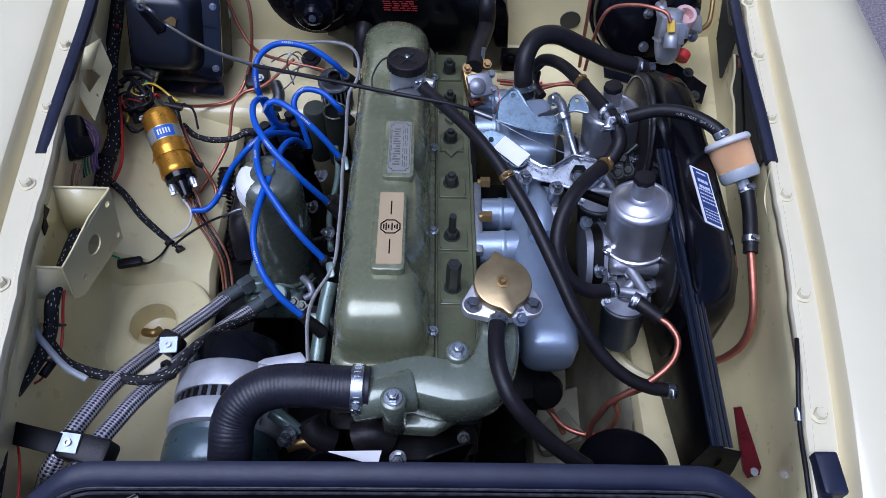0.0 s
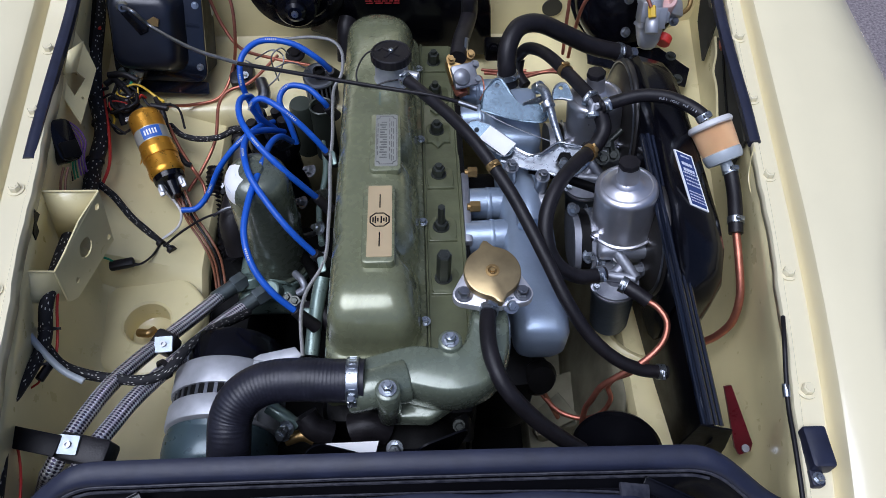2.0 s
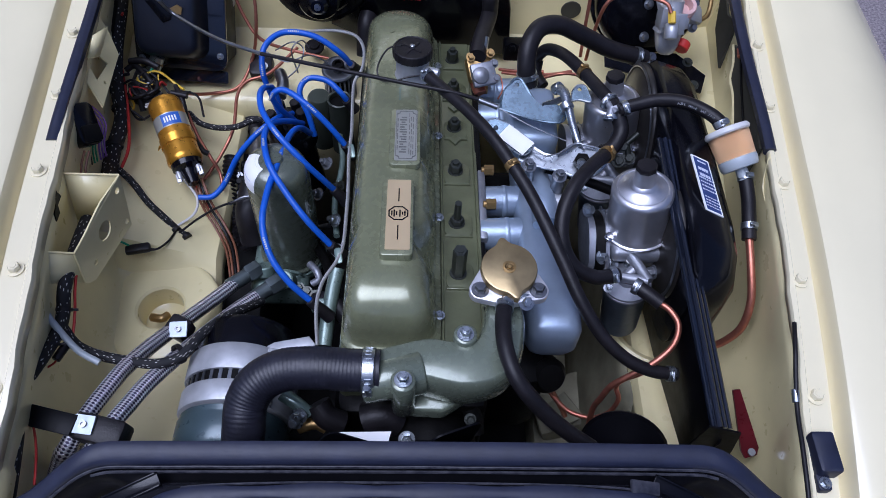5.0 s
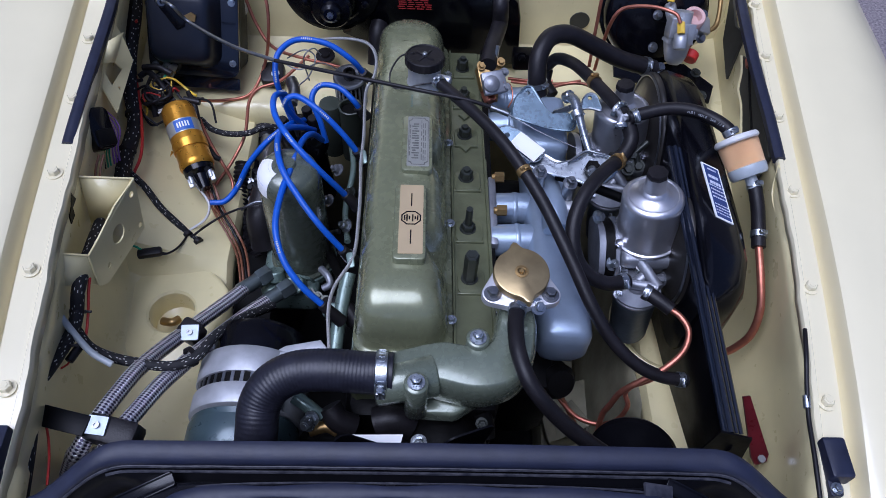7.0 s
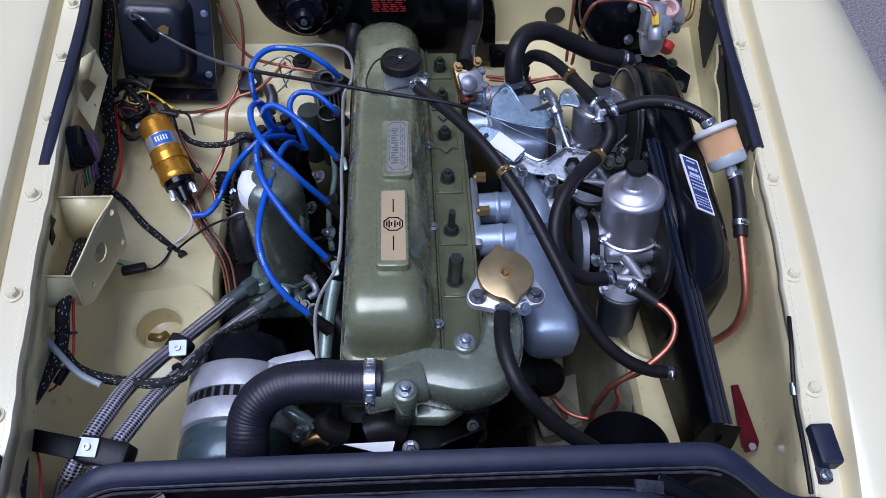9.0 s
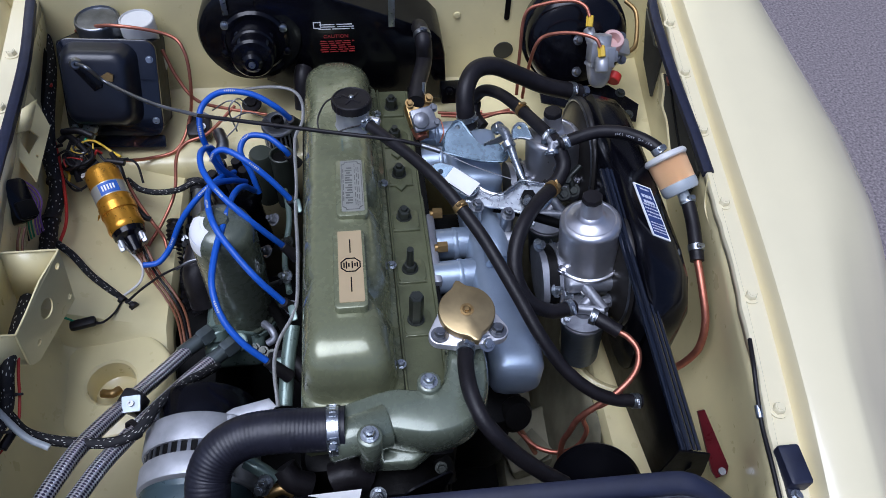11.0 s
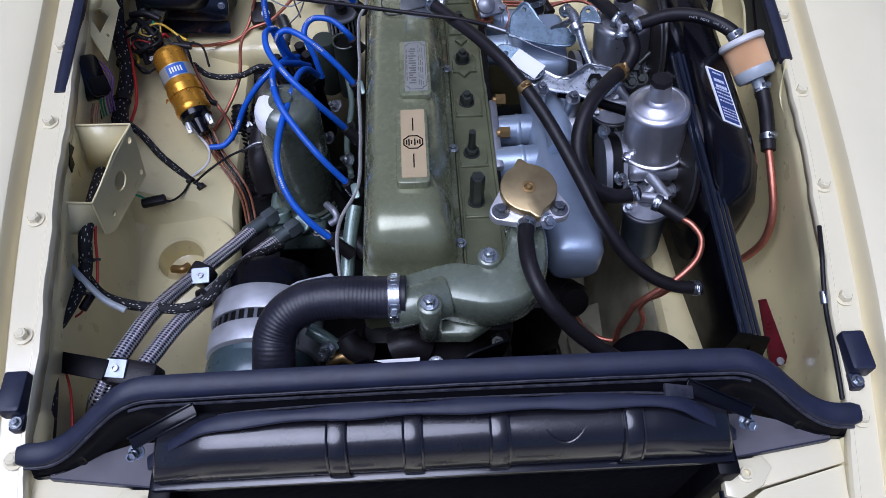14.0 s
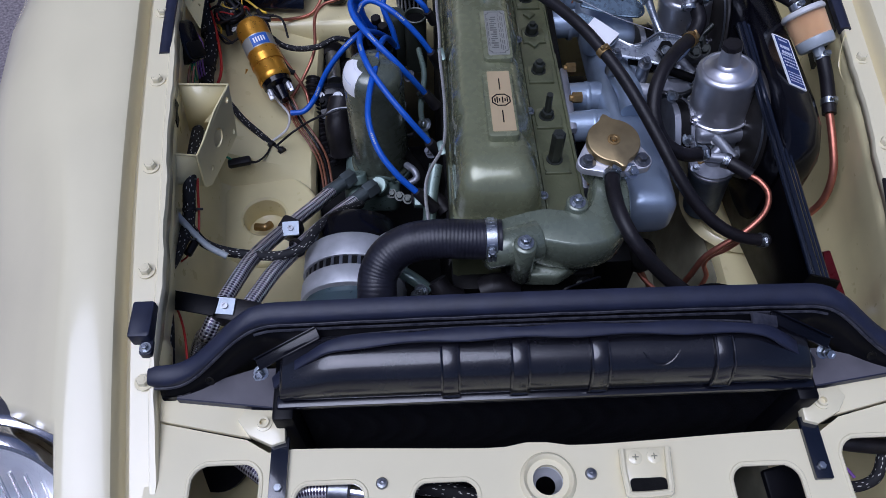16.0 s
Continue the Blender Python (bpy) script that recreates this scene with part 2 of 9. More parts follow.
def root_of(ob):
    while ob.parent:
        ob = ob.parent
    return ob


def mesh_of(name, bm, material, smooth=38):
    bmesh.ops.recalc_face_normals(bm, faces=bm.faces)
    me = bpy.data.meshes.new(name)
    bm.to_mesh(me)
    bm.free()
    me.materials.append(material)
    me.polygons.foreach_set("use_smooth", [True] * len(me.polygons))
    me.set_sharp_from_angle(angle=radians(smooth))
    return me


def part(name, bm, material, parent, label="", smooth=38):
    """One mesh, given in world coordinates, as a part of a thing or of a part."""
    base = root_of(parent).location
    bmesh.ops.translate(bm, verts=bm.verts, vec=-base)
    ob = new(name, mesh_of(name, bm, material, smooth))
    ob.parent = parent
    return tagged(ob, label)


def single(name, bm, material, label, category, group="", kind="", smooth=38):
    """A thing of one mesh."""
    c = sum((v.co for v in bm.verts), Vector()) / len(bm.verts)
    c.z = min(v.co.z for v in bm.verts)
    bmesh.ops.translate(bm, verts=bm.verts, vec=-c)
    ob = new(name, mesh_of(name, bm, material, smooth))
    ob.location = c
    return tagged(ob, label, category, group, kind)


def B():
    return bmesh.new()


def frame_at(p, d, side=(1, 0, 0)):
    """A matrix at p whose z runs along d and whose x is near side."""
    z = Vector(d).normalized()
    x = Vector(side) - z * Vector(side).dot(z)
    if x.length < 1e-4:
        x = Vector((0, 1, 0)) - z * z.y
    x.normalize()
    y = z.cross(x)
    m = Matrix((x, y, z)).transposed().to_4x4()
    m.translation = Vector(p)
    return m


def box(bm, c, s, m=None, bev=0.0, seg=2):
    """A box of size s round c, turned by m, with rounded edges."""
    mm = (m or Matrix()) @ Matrix.Translation(c) @ Matrix.Diagonal((*s, 1))
    r = bmesh.ops.create_cube(bm, size=1.0, matrix=mm)
    if bev:
        es = list({e for v in r["verts"] for e in v.link_edges})
        bmesh.ops.bevel(bm, geom=es, offset=bev, segments=seg, profile=0.5, affect="EDGES")
    return bm


def lathe(bm, prof, m, n=28, arc=None):
    """Revolve (radius, height) pairs round m's z axis."""
    rings = []
    for r, h in prof:
        if r < 1e-6:
            rings.append([bm.verts.new(m @ Vector((0, 0, h)))])
        else:
            rings.append([bm.verts.new(m @ Vector((r * math.cos(2 * math.pi * i / n), r * math.sin(2 * math.pi * i / n), h))) for i in range(n)])
    for a, b in zip(rings, rings[1:]):
        for i in range(n):
            j = (i + 1) % n
            q = [a[i % len(a)], a[j % len(a)], b[j % len(b)], b[i % len(b)]]
            q = list(dict.fromkeys(q))
            if len(q) > 2:
                bm.faces.new(q)
    return bm


def rod(bm, a, b, r, n=16, bev=0.12, r2=None):
    """A solid round bar from a to b with eased ends."""
    a, b = Vector(a), Vector(b)
    L = (b - a).length
    e = min(r * bev, L * 0.3)
    r2 = r if r2 is None else r2
    return lathe(bm, [(0, 0), (r - e, 0), (r, e), (r2, L - e), (r2 - e, L), (0, L)], frame_at(a, b - a), n)


def smooth_path(pts, sub):
    P_ = [Vector(p) for p in pts]
    if len(P_) == 2:
        return [P_[0].lerp(P_[1], i / sub) for i in range(sub + 1)]
    out = []
    for i in range(len(P_) - 1):
        p0 = P_[i - 1] if i else P_[0] * 2 - P_[1]
        p3 = P_[i + 2] if i + 2 < len(P_) else P_[-1] * 2 - P_[-2]
        p1, p2 = P_[i], P_[i + 1]
        for k in range(sub):
            t = k / sub
            out.append(0.5 * ((2 * p1) + (p2 - p0) * t + (2 * p0 - 5 * p1 + 4 * p2 - p3) * t * t + (3 * p1 - p0 - 3 * p2 + p3) * t ** 3))
    out.append(P_[-1])
    return out


def tube(bm, pts, r, n=12, sub=8, rib=None, squash=None):
    """A hose, pipe or wire along pts; r may be a list of radii; rib: (pitch, depth) of corrugations."""
    path = smooth_path(pts, sub)
    if rib:
        fine = [path[0]]
        step = rib[0] / 4
        for a, b in zip(path, path[1:]):
            k = max(1, int((b - a).length / step))
            fine += [a.lerp(b, (i + 1) / k) for i in range(k)]
        path = fine
    uvl = bm.loops.layers.uv.verify()
    total = [0.0]
    for a, b in zip(path, path[1:]):
        total.append(total[-1] + (b - a).length)
    rings, prev = [], None
    for i, p in enumerate(path):
        d = (path[min(i + 1, len(path) - 1)] - path[max(i - 1, 0)]).normalized()
        if prev is None:
            x = d.cross(Vector((0.31, 0.17, 0.93))).normalized()
        else:
            x = (prev - d * prev.dot(d)).normalized()
        prev = x
        y = d.cross(x)
        if isinstance(r, (list, tuple)):
            f = total[i] / total[-1] * (len(r) - 1)
            k = min(int(f), len(r) - 2)
            rr = r[k] + (r[k + 1] - r[k]) * (f - k)
        else:
            rr = r
        if rib:
            rr += rib[1] * math.sin(2 * math.pi * total[i] / rib[0])
        rings.append([bm.verts.new(p + x * rr * math.cos(2 * math.pi * k / n) + y * rr * math.sin(2 * math.pi * k / n)) for k in range(n)])
    for i in range(len(rings) - 1):
        for k in range(n):
            j = (k + 1) % n
            f = bm.faces.new((rings[i][k], rings[i][j], rings[i + 1][j], rings[i + 1][k]))
            for lp, (uu, vv) in zip(f.loops, ((total[i], k / n), (total[i], (k + 1) / n), (total[i + 1], (k + 1) / n), (total[i + 1], k / n))):
                lp[uvl].uv = (uu, vv)
    for ring in (rings[0][::-1], rings[-1]):
        bm.faces.new(ring)
    return bm


def rrect(w, h, r, n=5, cx=0.0, cy=0.0):
    """A rounded rectangle, counter-clockwise."""
    out = []
    for qx, qy, a0 in ((1, 1, 0), (-1, 1, 90), (-1, -1, 180), (1, -1, 270)):
        for i in range(n + 1):
            a = radians(a0 + 90 * i / n)
            out.append((cx + qx * (w / 2 - r) + r * math.cos(a), cy + qy * (h / 2 - r) + r * math.sin(a)))
    return out


def loft(bm, rings, cap=True):
    """Skin closed rings of equal length."""
    vs = [[bm.verts.new(p) for p in ring] for ring in rings]
    n = len(vs[0])
    for a, b in zip(vs, vs[1:]):
        for i in range(n):
            bm.faces.new((a[i], a[(i + 1) % n], b[(i + 1) % n], b[i]))
    if cap:
        bm.faces.new(vs[0][::-1])
        bm.faces.new(vs[-1])
    return bm


def slab(bm, outline, z0, z1, m=None, bev=0.0, holes=()):
    """A flat plate of any outline, with holes, from z0 to z1 in m's frame, its top edge eased by bev."""
    m = m or Matrix()

    def inset(pts, d):
        if not d:
            return pts
        c = Vector((sum(p[0] for p in pts) / len(pts), sum(p[1] for p in pts) / len(pts)))
        return [tuple(c + (Vector(p) - c) * max(0.0, 1 - d / max(1e-6, (Vector(p) - c).length))) for p in pts]

    if not holes:
        rings = [[m @ Vector((*p, z0)) for p in outline], [m @ Vector((*p, z1 - bev)) for p in outline]]
        if bev:
            rings.append([m @ Vector((*p, z1 - bev * 0.3)) for p in inset(outline, bev * 0.3)])
            rings.append([m @ Vector((*p, z1)) for p in inset(outline, bev)])
        return loft(bm, rings)
    layers = []
    for z in (z0, z1):
        edges, loops = [], []
        for pts in (outline, *holes):
            vs = [bm.verts.new(m @ Vector((*p, z))) for p in pts]
            loops.append(vs)
            edges += [bm.edges.new((vs[i], vs[(i + 1) % len(vs)])) for i in range(len(vs))]
        bmesh.ops.triangle_fill(bm, use_beauty=True, use_dissolve=False, edges=edges)
        layers.append(loops)
    for a, b in zip(*layers):
        for i in range(len(a)):
            j = (i + 1) % len(a)
            bm.faces.new((a[i], a[j], b[j], b[i]))
    return bm


def ring2(r, n=16, cx=0.0, cy=0.0, sx=1.0, sy=1.0):
    return [(cx + sx * r * math.cos(2 * math.pi * i / n), cy + sy * r * math.sin(2 * math.pi * i / n)) for i in range(n)]


def surf(bm, rows):
    """An open sheet through rows of points."""
    vs = [[bm.verts.new(p) for p in row] for row in rows]
    for a, b in zip(vs, vs[1:]):
        for i in range(len(a) - 1):
            bm.faces.new((a[i], a[i + 1], b[i + 1], b[i]))
    return bm


def closed_path(pts, sub=4):
    """Smooth closed outline through 2D points."""
    n = len(pts)
    out = []
    for i in range(n):
        p0, p1, p2, p3 = (Vector(pts[(i + k - 1) % n]) for k in range(4))
        for j in range(sub):
            t = j / sub
            out.append(tuple(0.5 * ((2 * p1) + (p2 - p0) * t + (2 * p0 - 5 * p1 + 4 * p2 - p3) * t * t + (3 * p1 - p0 - 3 * p2 + p3) * t ** 3)))
    return out


def offset_in(pts, d):
    """Closed counter-clockwise outline moved inwards by d."""
    n = len(pts)
    out = []
    for i in range(n):
        a, b = Vector(pts[i - 1]), Vector(pts[(i + 1) % n])
        t = (b - a).normalized()
        out.append((pts[i][0] - t.y * d, pts[i][1] + t.x * d))
    return out


def ccw(pts):
    s = sum(a[0] * b[1] - b[0] * a[1] for a, b in zip(pts, pts[1:] + pts[:1]))
    return pts if s > 0 else pts[::-1]


def sheet(ob, t, off=-1.0):
    md = ob.modifiers.new("thickness", "SOLIDIFY")
    md.thickness, md.offset = t, off
    return ob


def hexbolt(bm, p, d, r=0.006, h=0.006, washer=True, stud=0.0):
    """Washer, hexagon head and, if asked, the stud's end."""
    m = frame_at(p, d)
    z = 0.0
    if washer:
        lathe(bm, [(0, 0), (r * 1.5, 0), (r * 1.5, 0.0012), (0, 0.0012)], m, 20)
        z = 0.0012
    lathe(bm, [(0, z), (r * 0.97, z), (r, z + 0.0006), (r, z + h - 0.0012), (r * 0.86, z + h), (0, z + h)], m, 6)
    lathe(bm, [(0, z + h - 0.001), (r * 0.55, z + h - 0.001), (r * 0.5, z + h + 0.0006 + stud), (0, z + h + 0.0006 + stud)], m, 12)
    return bm


def hose_clip(name, parent, p, d, r, w=0.0105, screw=(0, -0.3, 1), material=None):
    """A worm-drive clip round a hose at p, running along d."""
    m = frame_at(p, d)
    bm = B()
    for ro, ri in ((r + 0.0014, r + 0.0002),):
        lathe(bm, [(ri, -w / 2), (ro, -w / 2), (ro, w / 2), (ri, w / 2), (ri, -w / 2)], m, 28)
    if r > 0.015:
        for k in range(26):
            a = 2 * math.pi * k / 26
            box(bm, (r + 0.0017, 0, 0), (0.0007, 0.0016, w * 0.55), m @ Matrix.Rotation(a, 4, "Z"))
        for zz in (-w / 2, w / 2):
            lathe(bm, [(r + 0.0010, zz - 0.0006), (r + 0.0021, zz), (r + 0.0010, zz + 0.0006)], m, 28)
    clip = part(name, bm, material or ZINC, parent, "bright zinc band clip")
    s = Vector(screw)
    dd = Vector(d).normalized()
    s = (s - dd * s.dot(dd)).normalized()
    q = Vector(p) + s * (r + (0.004 if r > 0.015 else 0.0028))
    t = dd.cross(s)
    bm = B()
    k = 1.0 if r > 0.015 else 0.62
    box(bm, (0, 0, 0), (w * 0.8, 0.011 * k, 0.005 * k), frame_at(q, s, dd), 0.0012)
    rod(bm, q - t * 0.004 * k, q + t * 0.007 * k, 0.0031 * k, 10)
    lathe(bm, [(0, 0), (0.0040 * k, 0), (0.0040 * k, 0.0032), (0.0030 * k, 0.0040), (0, 0.0040)], frame_at(q + t * 0.007 * k, t), 6)
    part("screw", bm, material or ZINC, clip)
    return clip


def bars(parent, name, material, m, w, h, rows, cols=3, lift=0.0004, fill=0.8, seed=1):
    """Unreadable print: short bars in rows over a w by h field of m's xy plane."""
    rnd = random.Random(seed)
    bm = B()
    for j in range(rows):
        y = h / 2 - (j + 0.5) * h / rows
        x = -w / 2 + rnd.random() * w * 0.06
        while x < w / 2 - w * 0.06:
            L = w / cols * (0.4 + 0.6 * rnd.random())
            L = min(L, w / 2 - x)
            box(bm, (x + L / 2, y, lift), (L, h / rows * fill * 0.62, lift), m)
            x += L + w * 0.05
    return part(name, bm, material, parent, smooth=20)


def hull(pts):
    """Convex outline of 2D points."""
    pts = sorted(set(pts))

    def half(seq):
        out = []
        for p in seq:
            while len(out) > 1 and (out[-1][0] - out[-2][0]) * (p[1] - out[-2][1]) - (out[-1][1] - out[-2][1]) * (p[0] - out[-2][0]) <= 0:
                out.pop()
            out.append(p)
        return out

    return half(pts)[:-1] + half(pts[::-1])[:-1]


def outline(pts, normal_hint=(0, 0, 1)):
    """A frame fitted to corner points of a flat sheet, and a function that lays points into it."""
    vs = [Vector(p) for p in pts]
    c = sum(vs, Vector()) / len(vs)
    n = Vector()
    for i in range(len(vs)):
        n += (vs[i] - c).cross(vs[(i + 1) % len(vs)] - c)
    n.normalize()
    if n.dot(Vector(normal_hint)) < 0:
        n = -n
    m = frame_at(c, n, (1, 0, 0))
    inv = m.inverted()
    return m, lambda p: tuple((inv @ Vector(p))[:2])


def lettering(name, s, size, m, material, parent):
    """Flat raised lettering as a mesh part."""
    cu = bpy.data.curves.new(name, "FONT")
    cu.body, cu.size, cu.align_x, cu.extrude = s, size, "CENTER", 0.0002
    tmp = bpy.data.objects.new(name, cu)
    me = bpy.data.meshes.new_from_object(tmp)
    bpy.data.objects.remove(tmp)
    me.transform(Matrix.Translation(-root_of(parent).location) @ m)
    me.materials.clear()
    me.materials.append(material)
    ob = new(name, me)
    ob.parent = parent
    return ob


def tilt(y, h):
    """Height of the engine's own level h at y: it sits nose-up."""
    return h - 0.09 * (y - 0.42)


# ---- ground ----
bm = B()
box(bm, (0, 0, -0.1), (400, 400, 0.2))
single("ground", bm, GROUND, "grey mottled asphalt under the car", "ground", kind="structure")


# unseen wall beyond the car, added to keep low sky out of reflections
bm = B()
box(bm, (0, 3.9, 2.6), (30, 0.3, 5.2))
single("wall_north", bm, WALLM, "plain grey wall added out of view to block low sky", "wall", kind="structure")


# ---- body shell ----
def rail_x(y, side=1):
    """Distance of a gutter rail's middle from the car's centre line."""
    x = 0.4225 + (y - 0.30) * 0.129
    return x if side > 0 else x + 0.002 - 0.031 * (y - 0.19)


def rail_z(y):
    return 0.856 - 0.25 * max(0.0, 0.55 - y) ** 2


body = thing("car_body", (0, 0, 0), "cream enamelled front body shell of a classic car", "car body")


def lamp_edge(a):
    """How far forward the wing reaches, by the distance a out from the rail."""
    return 0.123 + 0.56 * (a - 0.083) if a > 0.0825 else -9.0


def wing(side):
    """Front wing: gutter rail, raised shoulder with a crease in front, crown, outer side, and lamp opening."""
    inner = [(-0.019, -0.016), (-0.0188, -0.001), (-0.0178, 0.0015), (-0.0135, 0.0015), (-0.0122, -0.0004), (0.014, 0.0), (0.0156, -0.014), (0.0240, -0.016), (0.0262, -0.012), (0.0275, 0.010), (0.0285, 0.0145), (0.032, 0.0164), (0.06, 0.0180)]
    front = [(0.070, 0.0178), (0.078, 0.0172), (0.083, 0.0150), (0.088, 0.012), (0.12, -0.014), (0.16, -0.050), (0.20, -0.084), (0.232, -0.12), (0.262, -0.17), (0.29, -0.24), (0.30, -0.33), (0.295, -0.42), (0.28, -0.55)]
    rear = [(0.08, 0.0188), (0.095, 0.0192), (0.105, 0.0190), (0.12, 0.018), (0.14, 0.013), (0.165, 0.004), (0.195, -0.016), (0.225, -0.042), (0.252, -0.085), (0.275, -0.16), (0.285, -0.26), (0.28, -0.40), (0.27, -0.55)]
    rows = []
    for i in range(91):
        y0 = -0.42 + i * 0.02
        row = []
        for j in range(len(inner) + len(front)):
            if j < len(inner):
                a, b = inner[j]
                y = y0
            else:
                f, r = front[j - len(inner)], rear[j - len(inner)]
                k = smoothstep(0.30, 0.62, y0)
                a, b = f[0] + (r[0] - f[0]) * k, f[1] + (r[1] - f[1]) * k
                y = max(y0, lamp_edge(a))
                if a > 0.1:
                    a = 0.1 + (a - 0.1) * max(0.5, 1 - 0.95 * max(0.0, y - 0.72))
            drop = 0.9 * max(0.0, -0.12 - y) ** 2
            wave = (0.0012 * math.sin(y * 41 + math.sin(y * 17)) + 0.0006 * math.sin(y * 131)) if j < 3 else 0.0
            if j < 5:
                a += 0.0045 if side > 0 else 0.0075 * smoothstep(0.34, 0.16, y)
                if side > 0:
                    b = max(b, -0.009)
            elif side > 0:
                a -= 0.016 * max(0.0, y - 0.30) * (1 - smoothstep(0.05, 0.20, a))
            row.append(Vector((side * (rail_x(y, side) + a + wave), y, rail_z(y) + b - drop * (1 + 2.0 * a))))
        rows.append(row)
    bm = surf(B(), rows)
    bmesh.ops.remove_doubles(bm, verts=bm.verts, dist=0.0004)
    return sheet(part("wing", bm, CREAM, body, smooth=32), 0.0015, 0)


def smoothstep(a, b, v):
    t = min(1.0, max(0.0, (v - a) / (b - a)))
    return t * t * (3 - 2 * t)


wing(-1), wing(1)

# bolts along the gutter rails
for side in (-1, 1):
    for y in (0.176, 0.298, 0.433, 0.570, 0.697, 0.815, 0.93):
        bm = B()
        if side > 0:
            y += 0.028 * max(0.0, y - 0.5)
        hexbolt(bm, (side * (rail_x(y, side) - (0.014 * max(0.0, y - 0.30) if side > 0 else 0)), y, rail_z(y) + 0.0008), (0, 0, 1), 0.0066, 0.0062)
        part("rail_bolt", bm, CREAM, body)


HOLE = Vector((-0.3543, 0.5105, 0.63))


def inner_wing(side):
    """Side panel under the rail, shelf, and drop to the chassis leg."""
    edge = 0.30 if side < 0 else 0.322
    rows = []
    for i in range(91):
        y = 0.02 + i * 0.012
        x, z = rail_x(y, side), rail_z(y)
        up = smoothstep(0.565, 0.60, y)
        zo = 0.625 + up * 0.060
        zi = 0.615 + up * 0.020
        wall = [(x - 0.017, z - (0.010 if side < 0 else 0.005)), (x - 0.018, z - 0.03), (x - 0.012, z - 0.06), (x - 0.006, 0.74), (x - 0.010, 0.70), (x - 0.025, zo + 0.012), (x - 0.040, zo)]
        shelf = [(x - 0.040 + (edge - x + 0.040) * k / 12, zo + (zi - zo) * k / 12) for k in range(1, 13)]
        lip = [(edge - 0.010, zi - 0.003), (edge - 0.016, zi - 0.014), (edge - 0.017, zi - 0.03)]
        rows.append([Vector((side * a, y, b)) for a, b in wall + shelf + lip])
    bm = surf(B(), rows)
    for v in bm.verts:
        if v.co.z > 0.80:
            v.co.x += 0.0045 if side > 0 else -0.0075 * smoothstep(0.34, 0.16, v.co.y)
    if side < 0:
        bmesh.ops.delete(bm, geom=[f for f in bm.faces if (f.calc_center_median() - HOLE).xy.length < 0.042 and f.calc_center_median().z > 0.6], context="FACES")
    return sheet(part("inner_wing", bm, CREAM_IN, body), 0.0015, 0)


inner_wing(-1), inner_wing(1)
# left leg coloured black in place of the shade below the shelf
bm = B()
box(bm, (-0.252, 0.55, 0.455), (0.06, 1.0, 0.27), None, 0.01)
part("chassis_leg", bm, SHADEBLACK, body, "chassis leg, coloured black for the shade below the shelf")
# right leg and side panel carry the bay's shade in a darker cream
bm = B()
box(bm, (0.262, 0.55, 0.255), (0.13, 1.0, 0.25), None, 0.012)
part("chassis_leg", bm, SHADECREAM, body, "cream chassis leg, coloured darker for the shade low in the bay")

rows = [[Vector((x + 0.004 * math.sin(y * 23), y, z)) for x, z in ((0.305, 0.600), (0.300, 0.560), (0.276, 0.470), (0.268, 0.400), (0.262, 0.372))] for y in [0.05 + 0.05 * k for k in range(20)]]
sheet(part("inner_valance", surf(B(), rows), SHADECREAM, body, "cream side panel below the shelf, coloured darker for shade"), 0.0015, 0)

# bay floor, low between the chassis legs, near-black to stand for deep shade
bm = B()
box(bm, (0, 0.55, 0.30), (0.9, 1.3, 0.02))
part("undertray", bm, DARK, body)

# firewall with its shelf
bm = B()
rows = []
for i in range(25):
    x = -0.60 + i * 0.05
    rows.append([Vector((x, y, z)) for y, z in ((0.885, 0.34), (0.885, 0.640), (0.887, 0.652), (0.892, 0.660), (0.90, 0.664), (1.04, 0.672), (1.055, 0.677), (1.06, 0.69), (1.068, 0.86), (1.075, 1.0))])
sheet(part("firewall", surf(B(), rows), CREAM_IN, body), 0.0015, 0)


# ---- engine ----
engine = thing("engine", (0, 0.65, 0.36), "green enamelled six-cylinder engine with a long rocker cover", "engine")
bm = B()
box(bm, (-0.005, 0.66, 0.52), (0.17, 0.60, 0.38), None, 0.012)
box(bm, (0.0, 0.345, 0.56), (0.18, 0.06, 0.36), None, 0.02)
part("block", bm, DARK, engine, "dark cylinder block")

bm = B()
rows = []
for y, e in ((0.338, 0.006), (0.343, 0), (0.66, 0), (0.95, 0), (0.955, 0.006)):
    rows.append([Vector((x, y, tilt(y, h))) for x, h in ((-0.083 + e, 0.70), (-0.083 + e, 0.780 - e), (-0.080 + e, 0.788 - e), (0.080 - e, 0.788 - e), (0.086 - e, 0.782 - e), (0.086 - e, 0.70))])
loft(bm, rows)
part("cylinder_head", bm, GREEN_CAST, engine, "green cast cylinder head")


